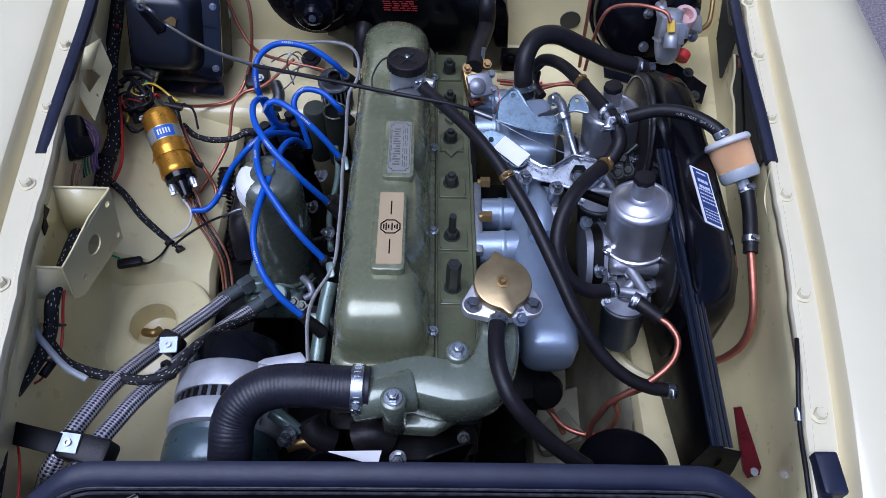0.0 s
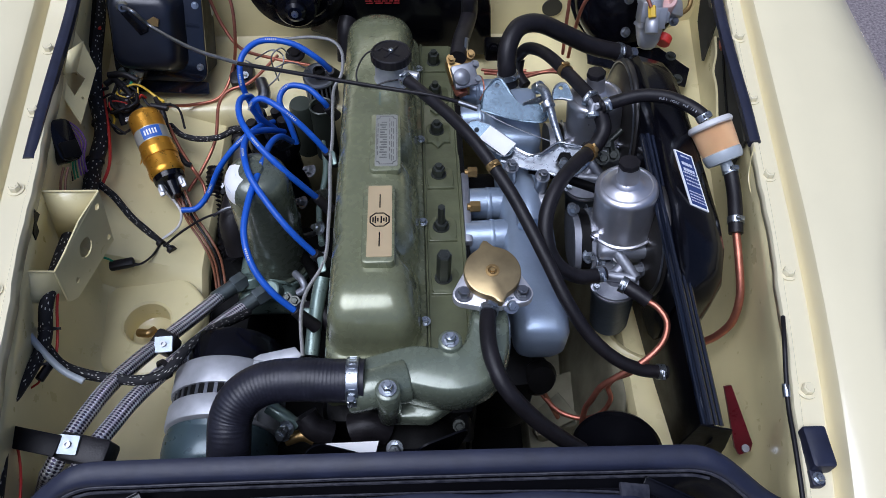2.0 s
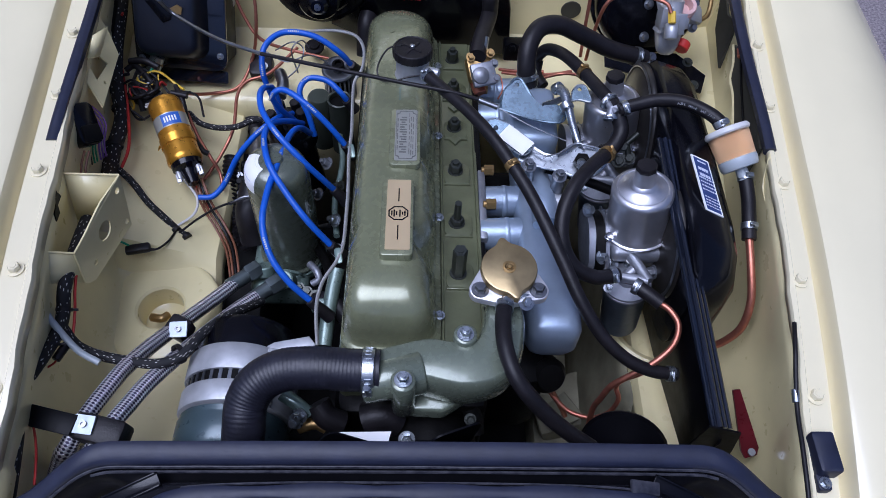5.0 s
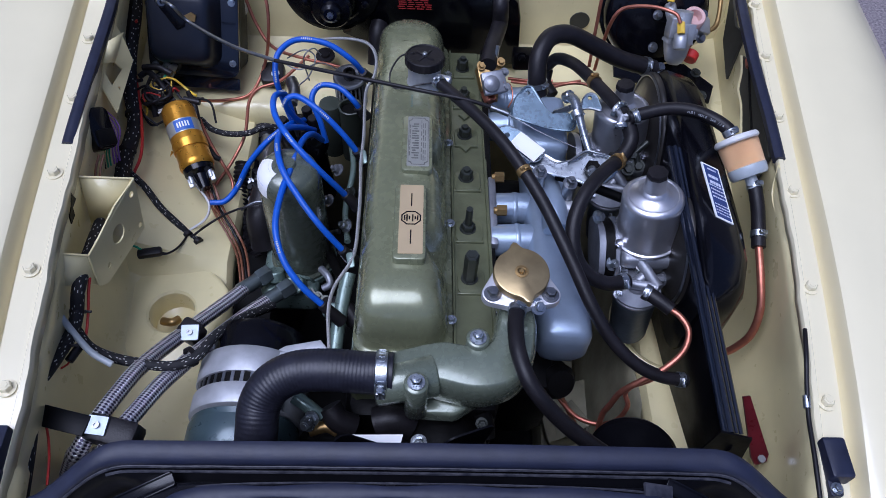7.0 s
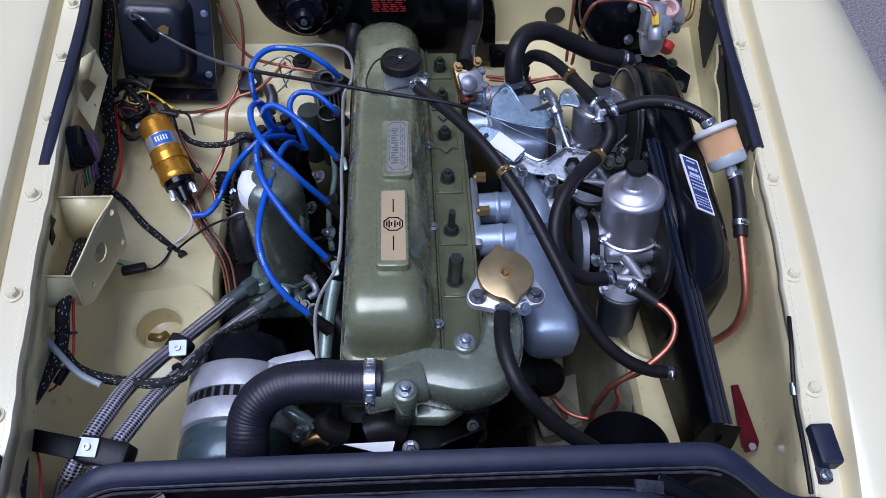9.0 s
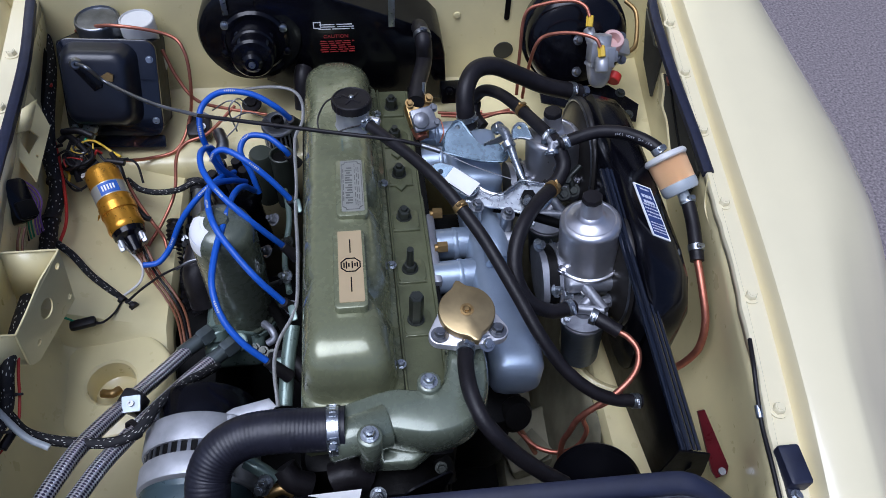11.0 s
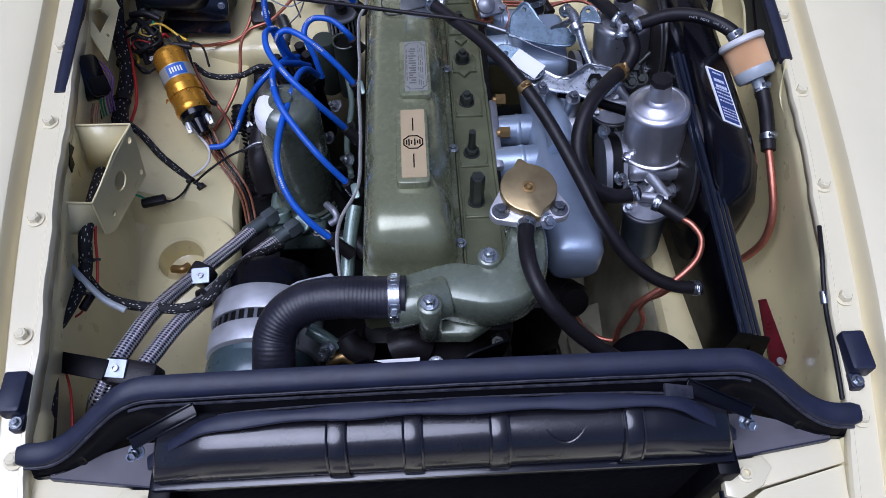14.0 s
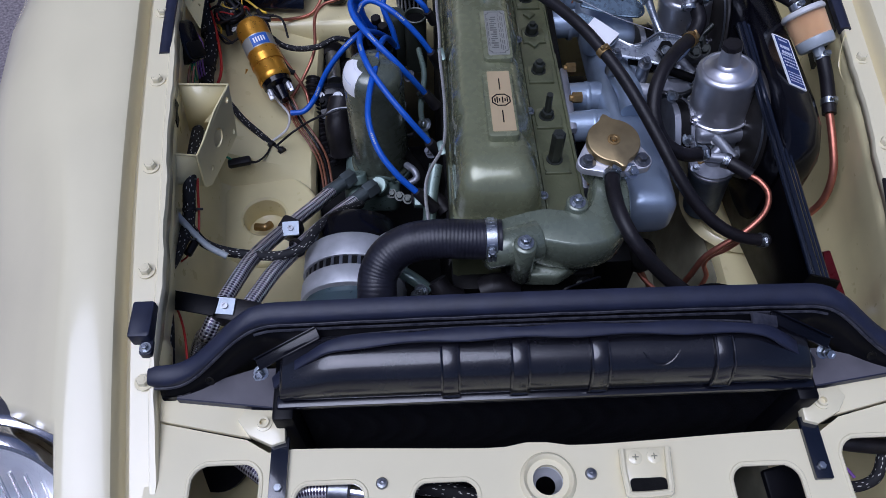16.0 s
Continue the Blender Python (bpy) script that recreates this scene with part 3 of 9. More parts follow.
def cover_ring(inset, h, k=1.0):
    """Plan outline of the rocker cover, inset, at engine level h, with its pressed dents."""
    out = []
    x0, x1, y0, y1, r = -0.080 + max(-0.001, inset * 0.72), 0.028 - inset, 0.368 + inset * 1.5, 0.972 - inset * 2.1, max(0.004, 0.027 - 0.62 * max(0.0, inset))
    rb = max(0.010, 0.050 - 0.7 * max(0.0, inset))
    n = 40
    pts = []
    for i in range(n):
        pts.append((x1, y0 + r + (y1 - y0 - r - rb) * i / (n - 1)))
    for i in range(1, 9):
        a = radians(90 * i / 9)
        pts.append((x1 - rb + rb * math.cos(a), y1 - rb + rb * math.sin(a)))
    for i in range(1, 7):
        pts.append((x1 - rb + (x0 - x1 + 2 * rb) * i / 7, y1))
    for i in range(1, 9):
        a = radians(90 + 90 * i / 9)
        pts.append((x0 + rb + rb * math.cos(a), y1 - rb + rb * math.sin(a)))
    for i in range(n):
        pts.append((x0, y1 - rb - (y1 - y0 - r - rb) * i / (n - 1)))
    for i in range(1, 9):
        a = radians(180 + 90 * i / 9)
        pts.append((x0 + r + r * math.cos(a), y0 + r + r * math.sin(a)))
    for i in range(1, 7):
        pts.append((x0 + r + (x1 - x0 - 2 * r) * i / 7, y0))
    for i in range(1, 9):
        a = radians(270 + 90 * i / 9)
        pts.append((x1 - r + r * math.cos(a), y0 + r + r * math.sin(a)))
    for x, y in pts:
        d = sum(math.exp(-((y - c) / 0.017) ** 2) for c in (0.478, 0.632, 0.80))
        e = sum(math.exp(-((y - c) / 0.010) ** 2) for c in (0.50, 0.655, 0.83))
        if x > 0.0:
            x -= 0.016 * d * k
        elif x < -0.05:
            x += 0.0035 * e * k
        out.append(Vector((x, y, tilt(y, h))))
    return out


bm = B()
loft(bm, [cover_ring(-0.005, 0.790, 0), cover_ring(-0.005, 0.795, 0), cover_ring(-0.004, 0.797, 0), cover_ring(0.0, 0.798, 0), cover_ring(0.002, 0.802, 0.2),
          cover_ring(0.0035, 0.822, 0.6), cover_ring(0.006, 0.838, 0.9), cover_ring(0.010, 0.850, 1.0), cover_ring(0.015, 0.8585, 1.0), cover_ring(0.021, 0.8645, 0.7), cover_ring(0.029, 0.8685, 0.3), cover_ring(0.038, 0.8698, 0.1), cover_ring(0.049, 0.870, 0)])
cover = part("rocker_cover", bm, GREEN, engine, "satin green pressed-steel rocker cover", smooth=60)

# badges on the cover
ETOP = Matrix.Rotation(math.atan(-0.09), 4, "X")


def on_cover(x, y, lift=0.0):
    m = ETOP.copy()
    m.translation = Vector((x, y, tilt(y, 0.870) + lift))
    return m


mg = on_cover(-0.018, 0.503)
bm = slab(B(), rrect(0.0375, 0.1185, 0.006, 4, -0.0012, -0.002), -0.002, 0.0095, mg, 0.0030)
part("badge_frame", bm, GREEN, cover, "raised green platform under the tan badge")
bm = slab(B(), rrect(0.0278, 0.1075, 0.0015, 3), 0.009, 0.0103, mg)
part("badge", bm, TAN, cover, "tan badge plate with a black octagon outline")
oct_o = [(0.0114 * sx, 0.0106 * sy) for sx, sy in ((1, 0.42), (0.45, 1), (-0.45, 1), (-1, 0.42), (-1, -0.42), (-0.45, -1), (0.45, -1), (1, -0.42))]
oct_i = [(x * 0.87, y * 0.86) for x, y in oct_o]
bm = slab(B(), oct_o, 0.0101, 0.0107, mg, 0, [oct_i])
for x, h in ((-0.0075, 0.0075), (-0.0048, 0.0105), (-0.0020, 0.0055), (0.0018, 0.0105), (0.0048, 0.0045), (0.0075, 0.0075)):
    box(bm, (x, 0, 0.0104), (0.0016, h, 0.0006), mg)
for s in (-1, 1):
    box(bm, (0, s * 0.0290, 0.0104), (0.0014, 0.021, 0.0006), mg)
part("badge_mark", bm, BLACK, cover, "black octagon mark")

pl = on_cover(-0.012, 0.640)
bm = slab(B(), rrect(0.0388, 0.105, 0.007, 4, -0.0012, -0.0015), -0.002, 0.0062, pl, 0.0022)
part("badge_frame", bm, GREEN, cover, "raised green platform under the maker's plate")
bm = slab(B(), rrect(0.0278, 0.094, 0.002, 3), 0.004, 0.0070, pl)
plate_ = part("maker_plate", bm, GREYBADGE, cover, "silver-grey maker's plate with dark unreadable print")
bm = slab(B(), [(x * 0.0128, y * 0.0445) for x, y in ((1, 0.88), (0.72, 0.93), (0.66, 1), (-0.66, 1), (-0.72, 0.93), (-1, 0.88), (-1, -0.88), (-0.72, -0.93), (-0.66, -1), (0.66, -1), (0.72, -0.93), (1, -0.88))], 0.0069, 0.0073, pl, 0,
          [[(x * 0.0120, y * 0.0434) for x, y in ((1, 0.87), (0.68, 0.925), (0.61, 1), (-0.61, 1), (-0.68, 0.925), (-1, 0.87), (-1, -0.87), (-0.68, -0.925), (-0.61, -1), (0.61, -1), (0.68, -0.925), (1, -0.87))]])
part("plate_border", bm, PLATEINK, plate_)
bm = B()
for k, (ln, off) in enumerate(((0.0105, 0.0), (0.0070, 0.0015), (0.0110, 0.0), (0.0055, -0.002), (0.0110, 0.0), (0.0080, 0.001), (0.0105, 0.0), (0.0060, 0.002), (0.0110, 0.0), (0.0105, 0.0), (0.0070, -0.0015), (0.0110, 0.0), (0.0060, 0.0), (0.0105, 0.0), (0.0085, 0.001))):
    box(bm, (-0.0038 + 0.84 * off, -0.0325 + k * 0.0046, 0.0072), (ln * 0.84, 0.0021, 0.0006), pl)
part("plate_lettering", bm, PLATEINK, plate_)
bars(plate_, "small_print", PLATEINK, pl @ Matrix.Translation((0.0064, 0.0, 0.0069)) @ Matrix.Rotation(radians(90), 4, "Z"), 0.080, 0.0072, 3, 7, seed=6, fill=0.7)
bars(plate_, "small_print", PLATEINK, pl @ Matrix.Translation((-0.0107, 0.0, 0.0069)) @ Matrix.Rotation(radians(90), 4, "Z"), 0.060, 0.0022, 1, 5, seed=9, fill=0.9)
bars(cover, "stamped_code", TEAL, on_cover(-0.022, 0.728, -0.0004) @ Matrix.Rotation(radians(90), 4, "Z"), 0.026, 0.005, 1, 6)

# oil filler cap on its neck
fc = on_cover(-0.006, 0.772)
bm = lathe(B(), [(0.0255, -0.004), (0.0245, 0.0), (0.0228, 0.003), (0.0224, 0.031), (0, 0.031)], fc, 32)
part("filler_neck", bm, CASTL, cover, "dull alloy filler neck")
capo = []
for i in range(96):
    a = 2 * math.pi * i / 96
    capo.append((0.0270 + 0.0004 * math.cos(24 * a), a))
rings = [[fc @ Vector((r * k * math.cos(a), r * k * math.sin(a), h)) for r, a in capo] for k, h in ((0.88, 0.0305), (1.0, 0.0315), (1.0, 0.0405), (0.97, 0.0428), (0.90, 0.0436), (0.86, 0.0424), (0.30, 0.0420))]
bm = loft(B(), rings)
box(bm, (0, 0, 0.0422), (0.0040, 0.030, 0.0020), fc @ Matrix.Rotation(0.9, 4, "Z"), 0.0009)
box(bm, (0, 0, 0.0422), (0.0040, 0.030, 0.0020), fc @ Matrix.Rotation(-0.6, 4, "Z"), 0.0009)
cap_o = part("filler_cap", bm, RUBBER, cover, "black plastic oil filler cap")
bm = lathe(B(), [(0, 0.043), (0.0034, 0.043), (0.0034, 0.0466), (0.002, 0.0475), (0, 0.0476)], fc, 14)
part("rivet", bm, ZINC, cap_o)
bm = tube(B(), [fc @ Vector(p) for p in ((-0.014, 0.004, 0.0440), (-0.034, 0.004, 0.036), (-0.047, -0.006, 0.016), (-0.044, -0.020, 0.005), (-0.026, -0.026, 0.006), (-0.008, -0.0245, 0.012), (0.014, -0.021, 0.014))], 0.0012, 6)
part("cap_strap", bm, RUBBER, cover, "thin black cap strap")
bm = rod(B(), fc @ Vector((0.018, -0.010, 0.014)), fc @ Vector((0.036, -0.017, 0.014)), 0.006, 14)
part("breather_stub", bm, ALLOY, cover)

# cover screws and head nuts
for x, y in ((0.0315, 0.413), (0.0315, 0.565), (0.0315, 0.72), (0.0315, 0.88)):
    bm = B()
    hexbolt(bm, (x, y, tilt(y, 0.797)), (0, 0, 1), 0.0042, 0.004)
    part("cover_screw", bm, ZINC, engine)
for y, tall, stud in ((0.48, 0.052, 0.0), (0.562, 0.012, 0.030), (0.657, 0.016, 0.004), (0.745, 0.016, 0.004), (0.83, 0.016, 0.006), (0.905, 0.020, 0.004)):
    bm = B()
    hexbolt(bm, (0.055, y, tilt(y, 0.789)), (0, 0, 1), 0.0088, tall, False, stud)
    lathe(bm, [(0, 0), (0.0112, 0), (0.0105, 0.003), (0, 0.003)], frame_at((0.055, y, tilt(y, 0.789)), (0, 0, 1)), 20)
    part("head_nut", bm, NUT, engine, "dark oxide head nut")
for y, w in ((0.462, 0.034), (0.545, 0.036), (0.637, 0.036), (0.727, 0.034), (0.812, 0.036), (0.888, 0.034)):
    m = Matrix.Translation((0.057, y + 0.014, tilt(y + 0.014, 0.788))) @ ETOP
    bm = slab(B(), rrect(w, 0.040, 0.010, 4), -0.001, 0.0022, m, 0.0012)
    box(bm, (0.0, -0.0195, 0.0012), (w, 0.0035, 0.0045), m, 0.0012)
    part("nut_boss", bm, GREEN_CAST, engine)
bm = loft(B(), [[Vector((x, y, tilt(y, h))) for x, h in ((0.0335, 0.787), (0.0345, 0.7925), (0.0365, 0.7930), (0.0378, 0.787))] for y in (0.37, 0.60, 0.80, 0.95)])
part("gasket_edge", bm, GREEN_CAST, engine)
bm = loft(B(), [[Vector((x, y, tilt(y, h))) for x, h in ((0.080, 0.786), (0.0812, 0.7905), (0.0845, 0.7905), (0.0855, 0.786))] for y in (0.40, 0.60, 0.80, 0.945)])
part("head_edge", bm, GREEN_CAST, engine)
for y in (0.55, 0.70, 0.77):
    m = Matrix.Translation((0.056, y + 0.02, tilt(y + 0.02, 0.789))) @ ETOP
    part("casting_mark", slab(B(), [(0.009, 0), (0, 0.011), (-0.009, 0), (0, -0.011)], -0.001, 0.003, m, 0.001), GREEN_CAST, engine)

# thermostat housing: a fat elbow from the hose to the filler neck
TH = [(-0.0418, 0.3153, 0.848), (-0.04, 0.339, 0.848), (-0.0147, 0.3495, 0.848), (0.0181, 0.3569, 0.848), (0.0445, 0.3538, 0.848), (0.0654, 0.3545, 0.848), (0.0748, 0.3738, 0.848), (0.0799, 0.3978, 0.848), (0.0928, 0.4074, 0.848), (0.1114, 0.4057, 0.848),
      (0.1223, 0.3904, 0.848), (0.1214, 0.3593, 0.848), (0.1151, 0.3333, 0.848), (0.1015, 0.3123, 0.848), (0.0797, 0.3, 0.848), (0.0507, 0.2967, 0.848), (0.02, 0.3033, 0.848), (0.001, 0.3088, 0.848), (-0.0181, 0.3118, 0.848)]
thp = ccw(closed_path([p[:2] for p in TH], 4))
bm = loft(B(), [[Vector((x, y, z)) for x, y in offset_in(thp, d)] for d, z in ((0.012, 0.800), (0.004, 0.806), (0.001, 0.815), (0.0, 0.832), (0.0006, 0.844), (0.0022, 0.851), (0.0044, 0.8555), (0.0062, 0.8572), (0.0070, 0.8576))])
rod(bm, (-0.052, 0.306, 0.842), (0.012, 0.322, 0.840), 0.0205, 24, 0.12, 0.0235)
lathe(bm, [(0.028, -0.03), (0.028, 0.0), (0.026, 0.006), (0, 0.006)], frame_at((0.103, 0.425, 0.858), (0, 0, 1)), 28)
slab(bm, hull([(round(x + r * math.cos(a * 0.3), 4), round(y + r * math.sin(a * 0.3), 4)) for x, y, r in ((-0.004, 0.306, 0.012), (0.056, 0.356, 0.014), (0.085, 0.345, 0.016), (0.03, 0.308, 0.016)) for a in range(21)]), 0.788, 0.806, None, 0.004)
rod(bm, (-0.008, 0.300, 0.800), (-0.008, 0.300, 0.866), 0.0128, 20)
rod(bm, (0.056, 0.354, 0.80), (0.056, 0.354, 0.864), 0.0125, 20)
thermo = part("thermostat_housing", bm, ELBOW, engine, "green enamelled cast water outlet elbow", smooth=55)
for p in ((-0.008, 0.300, 0.868), (0.056, 0.354, 0.864)):
    bm = B()
    hexbolt(bm, p, (0, 0, 1), 0.0060, 0.007, True, 0.003)
    part("bolt", bm, ZINC, thermo, "bright zinc bolt")
bm = B()
lathe(bm, [(0, 0), (0.011, 0), (0.011, 0.003), (0.0075, 0.003), (0.0075, 0.010), (0, 0.010)], frame_at((0.035, 0.372, 0.79), (0, 0, 1)), 6)
part("bolt", bm, GREEN_CAST, engine)

# radiator filler: polished flange, gold cap with two ears
FC = (0.103, 0.423, 0.868)
fm = frame_at(FC, (0, -0.05, 1))
flo = hull([(round(x + r * math.cos(k * 0.2), 4), round(y + r * math.sin(k * 0.2), 4)) for x, y, r in ((-0.031, -0.021, 0.0118), (0.031, -0.021, 0.0118), (0, 0.002, 0.028), (-0.004, -0.027, 0.012)) for k in range(32)])
bm = slab(B(), flo, 0.0, 0.010, fm, 0.002)
lathe(bm, [(0.030, 0.008), (0.030, 0.016), (0, 0.016)], fm, 32)
flange = part("filler_flange", bm, FLANGE, thermo, "bright machined alloy filler neck flange")
for x, y in ((-0.031, -0.022), (0.031, -0.022)):
    bm = B()
    hexbolt(bm, fm @ Vector((x, y, 0.010)), (0, 0, 1), 0.0064, 0.007)
    part("bolt", bm, STEEL, flange)
capout = []
for i in range(64):
    a = 2 * math.pi * i / 64
    e = 0.0085 * math.exp(-((((a - 1.75 + math.pi) % (2 * math.pi)) - math.pi) / 0.17) ** 2) + 0.0085 * math.exp(-((((a - 4.9 + math.pi) % (2 * math.pi)) - math.pi) / 0.17) ** 2)
    capout.append(((0.0305 + e) * math.cos(a), (0.0305 + e) * math.sin(a)))
bm = slab(B(), capout, 0.012, 0.0215, fm, 0.002)
cap = part("radiator_cap", bm, CADMIUM, thermo, "gold passivated pressure cap with two ears")
bm = lathe(B(), [(0.0075, 0.0210), (0.0075, 0.0222), (0.005, 0.0225), (0.004, 0.0215), (0.0025, 0.0215), (0.0022, 0.0232), (0, 0.0232)], fm, 20)
part("rivet", bm, BRASS, cap)
bm = rod(B(), fm @ Vector((-0.004, -0.028, 0.006)), fm @ Vector((-0.006, -0.052, 0.004)), 0.006, 14)
part("overflow_stub", bm, CHROME, flange)
bm = B()
hexbolt(bm, fm @ Vector((0.018, -0.034, 0.006)), (0.2, -0.5, 0.8), 0.006, 0.006)
part("bolt", bm, ZINC, flange)

# water pump, fan and pulley half hidden behind the seal
wp_ = thing("water_pump", (0.0, 0.29, 0.62), "dark water pump and fan behind the radiator", "water pump")
bm = lathe(B(), [(0, 0), (0.05, 0), (0.055, 0.01), (0.055, 0.05), (0.03, 0.06), (0, 0.06)], frame_at((0.02, 0.32, 0.72), (0, -1, 0)), 32)
box(bm, (0.03, 0.33, 0.765), (0.11, 0.05, 0.04), None, 0.012)
part("pump_body", bm, DARK, wp_)
bm = lathe(B(), [(0, 0.0), (0.066, 0.0), (0.068, 0.003), (0.062, 0.010), (0.068, 0.017), (0.066, 0.020), (0, 0.020)], frame_at((0.02, 0.268, 0.72), (0, -1, 0)), 40)
part("pulley", bm, SATIN, wp_)
for k in range(6):
    m = frame_at((0.02, 0.248, 0.72), (0, -1, 0)) @ Matrix.Rotation(2 * math.pi * k / 6 + 0.35, 4, "Z") @ Matrix.Rotation(0.4, 4, "X")
    bm = slab(B(), rrect(0.115, 0.055, 0.012, 4, 0.095, 0), -0.001, 0.001, m)
    part("fan_blade", bm, SATIN, wp_)
bm = slab(B(), [(-0.040, -0.008), (0.04, -0.006), (0.044, 0.006), (-0.01, 0.008)], 0, 0.0008, frame_at((-0.0638, 0.2661, 0.792), (0, -0.35, 0.93), (1, 0.06, 0)))
part("label", bm, WHITE, wp_, "white paper label")
for q, r_, mt in (((-0.0037, 0.2673, 0.79), 0.006, ZINC), ((0.0652, 0.2962, 0.775), 0.0045, NUT)):
    bm = B()
    hexbolt(bm, q, (0, -0.5, 0.85), r_, 0.010)
    part("bolt", bm, mt, wp_)
for nm, pts, r_, mt, lb in (("bypass_hose", [(-0.1048, 0.3198, 0.76), (-0.0954, 0.3076, 0.75), (-0.0774, 0.3038, 0.74)], 0.014, RUBBER, "short black bypass hose"), ("bypass_pipe", [(-0.1442, 0.3264, 0.77), (-0.1285, 0.3175, 0.765), (-0.1135, 0.3087, 0.755)], 0.008, TEAL, "grey-green bypass pipe"),
                            ("heater_stub", [(0.0654, 0.3108, 0.775), (0.0706, 0.3001, 0.765), (0.0722, 0.288, 0.755)], 0.010, DARK, "dark pipe stub"),
                            ("pump_hose", [(-0.0504, 0.299, 0.765), (-0.032, 0.3017, 0.77), (-0.0139, 0.2981, 0.76)], 0.018, RUBBER, "black rubber pump hose"), ("brass_pipe", [(-0.1267, 0.2982, 0.74), (-0.1078, 0.3017, 0.745), (-0.0956, 0.2985, 0.74)], 0.007, BRASS, "brass union pipe")):
    single(nm, tube(B(), pts, r_, 14, 6), mt, lb + " low at the engine front", "pipe")
for q in ((-0.1225, 0.3028, 0.765), (-0.127, 0.2983, 0.76)):
    bm = B()
    hexbolt(bm, q, (-0.3, -0.6, 0.6), 0.006, 0.008)
    part("bolt", bm, ZINC, wp_)


# ---- more helpers for pipes, wires and flat pieces ----
def wire(name, pts, r, material, label, category, n=10, sub=8, rib=None, group=""):
    return single(name, tube(B(), pts, r, n, sub, rib), material, label, category, group, smooth=60)


def shift(pts, d):
    return [Vector(p) + Vector(d) for p in pts]


def quad(bl, br, tl):
    """Frame of a flat piece from three corners: matrix at its middle, width, height."""
    bl, br, tl = Vector(bl), Vector(br), Vector(tl)
    u, v = br - bl, tl - bl
    n = u.cross(v).normalized()
    x = u.normalized()
    y = n.cross(x)
    m = Matrix((x, y, n)).transposed().to_4x4()
    m.translation = bl + u / 2 + v / 2
    return m, u.length, v.dot(y)


# ---- pedal box with its pressed cover ----
pb = thing("pedal_box", (-0.3943, 0.9368, 0.664), "black pedal box with a pressed bolted cover", "pedal box")
pm, pw, ph = quad((-0.4545, 0.9140, 0.7125), (-0.3110, 0.9090, 0.7055), (-0.4365, 0.9840, 0.8435))
bm = slab(B(), rrect(pw, ph, 0.018, 5), -0.006, 0.0, pm, 0.002)
part("cover_flange", bm, ENAMEL, pb, "glossy black cover flange")
bm = B()
rings = []
for s, h in ((1.0, 0.0), (0.985, 0.003), (0.93, 0.014), (0.87, 0.026), (0.81, 0.033), (0.74, 0.0365), (0.64, 0.038), (0.3, 0.0385)):
    rings.append([pm @ Vector((x * s - 0.011, y * s + 0.006, h)) for x, y in rrect(pw * 0.78, ph * 0.86, 0.024, 6)])
loft(bm, rings)
part("cover_dome", bm, PEDAL, pb, "satin black raised cover panel", smooth=60)
bm = B()
box(bm, (-0.004, 0.0, -0.05), (pw * 0.98, ph * 0.94, 0.09), pm, 0.006)
part("box", bm, SATIN, pb)
bm = slab(B(), rrect(pw * 0.92, 0.020, 0.003, 3), -0.003, 0.0, pm @ Matrix.Translation((0.004, -ph / 2 - 0.012, -0.010)), 0.001)
part("lower_fold", bm, ENAMEL, pb)
for sx, sy in ((-1, 0.72), (1, 0.66), (-1, -0.9), (1, -0.72)):
    bm = B()
    m = pm @ Matrix.Translation((sx * (pw / 2 - 0.010), sy * (ph / 2 - 0.006), 0.0))
    lathe(bm, [(0, 0), (0.0056, 0), (0.0056, 0.001), (0.004, 0.001), (0.0035, 0.0035), (0.002, 0.0035), (0.002, 0.002), (0, 0.002)], m, 18)
    part("bolt", bm, ZINC, pb, "bright zinc screw")
bm = B()
slab(bm, [(-0.030, 0.018), (-0.024, 0.026), (0.016, -0.004), (0.014, -0.016), (0.002, -0.022)], 0.036, 0.041, pm @ Matrix.Translation((-0.014, 0.026, 0)), 0.002)
part("cable_plate", bm, BLACK, pb)
bm = slab(B(), [(-0.006, 0), (0.004, 0.006), (0.012, 0.002), (0.010, -0.008), (0.0, -0.006)], 0.036, 0.0420, pm @ Matrix.Translation((0.006, 0.027, 0)))
part("yellow_mark", bm, BRASS, pb)
# switch under the cover
sw = thing("brake_switch", (-0.4325, 0.9414, 0.7), "small zinc pressure switch with coloured wires", "switch")
bm = rod(B(), (-0.4095, 0.9112, 0.735), (-0.4207, 0.8991, 0.715), 0.011, 16)
part("body", bm, ZINC, sw)
bm = lathe(B(), [(0, 0), (0.012, 0), (0.012, 0.005), (0, 0.005)], frame_at((-0.415, 0.9045, 0.725), (0, -0.6, -0.4)), 6)
part("hexagon", bm, BRASS, sw)

# fluid reservoirs behind the pedal box
for px_, r in (((-0.3892, 1.035, 0.8078), 0.034), ((-0.3296, 1.03, 0.8067), 0.027)):
    res = thing("fluid_reservoir", px_, "round brake fluid reservoir with a plastic cap", "reservoir", "fluid reservoirs")
    m = frame_at(px_, (0, 0, 1))
    bm = lathe(B(), [(0, -0.06), (r * 0.95, -0.06), (r * 0.95, 0.012), (0, 0.012)], m, 28)
    part("bottle", bm, MILKY, res)
    bm = lathe(B(), [(r, 0.008), (r, 0.030), (r * 0.96, 0.033), (r * 0.9, 0.034), (r * 0.86, 0.031), (0, 0.031)], m, 32)
    part("cap", bm, STEEL if r > 0.03 else MILKY, res, "screw cap")

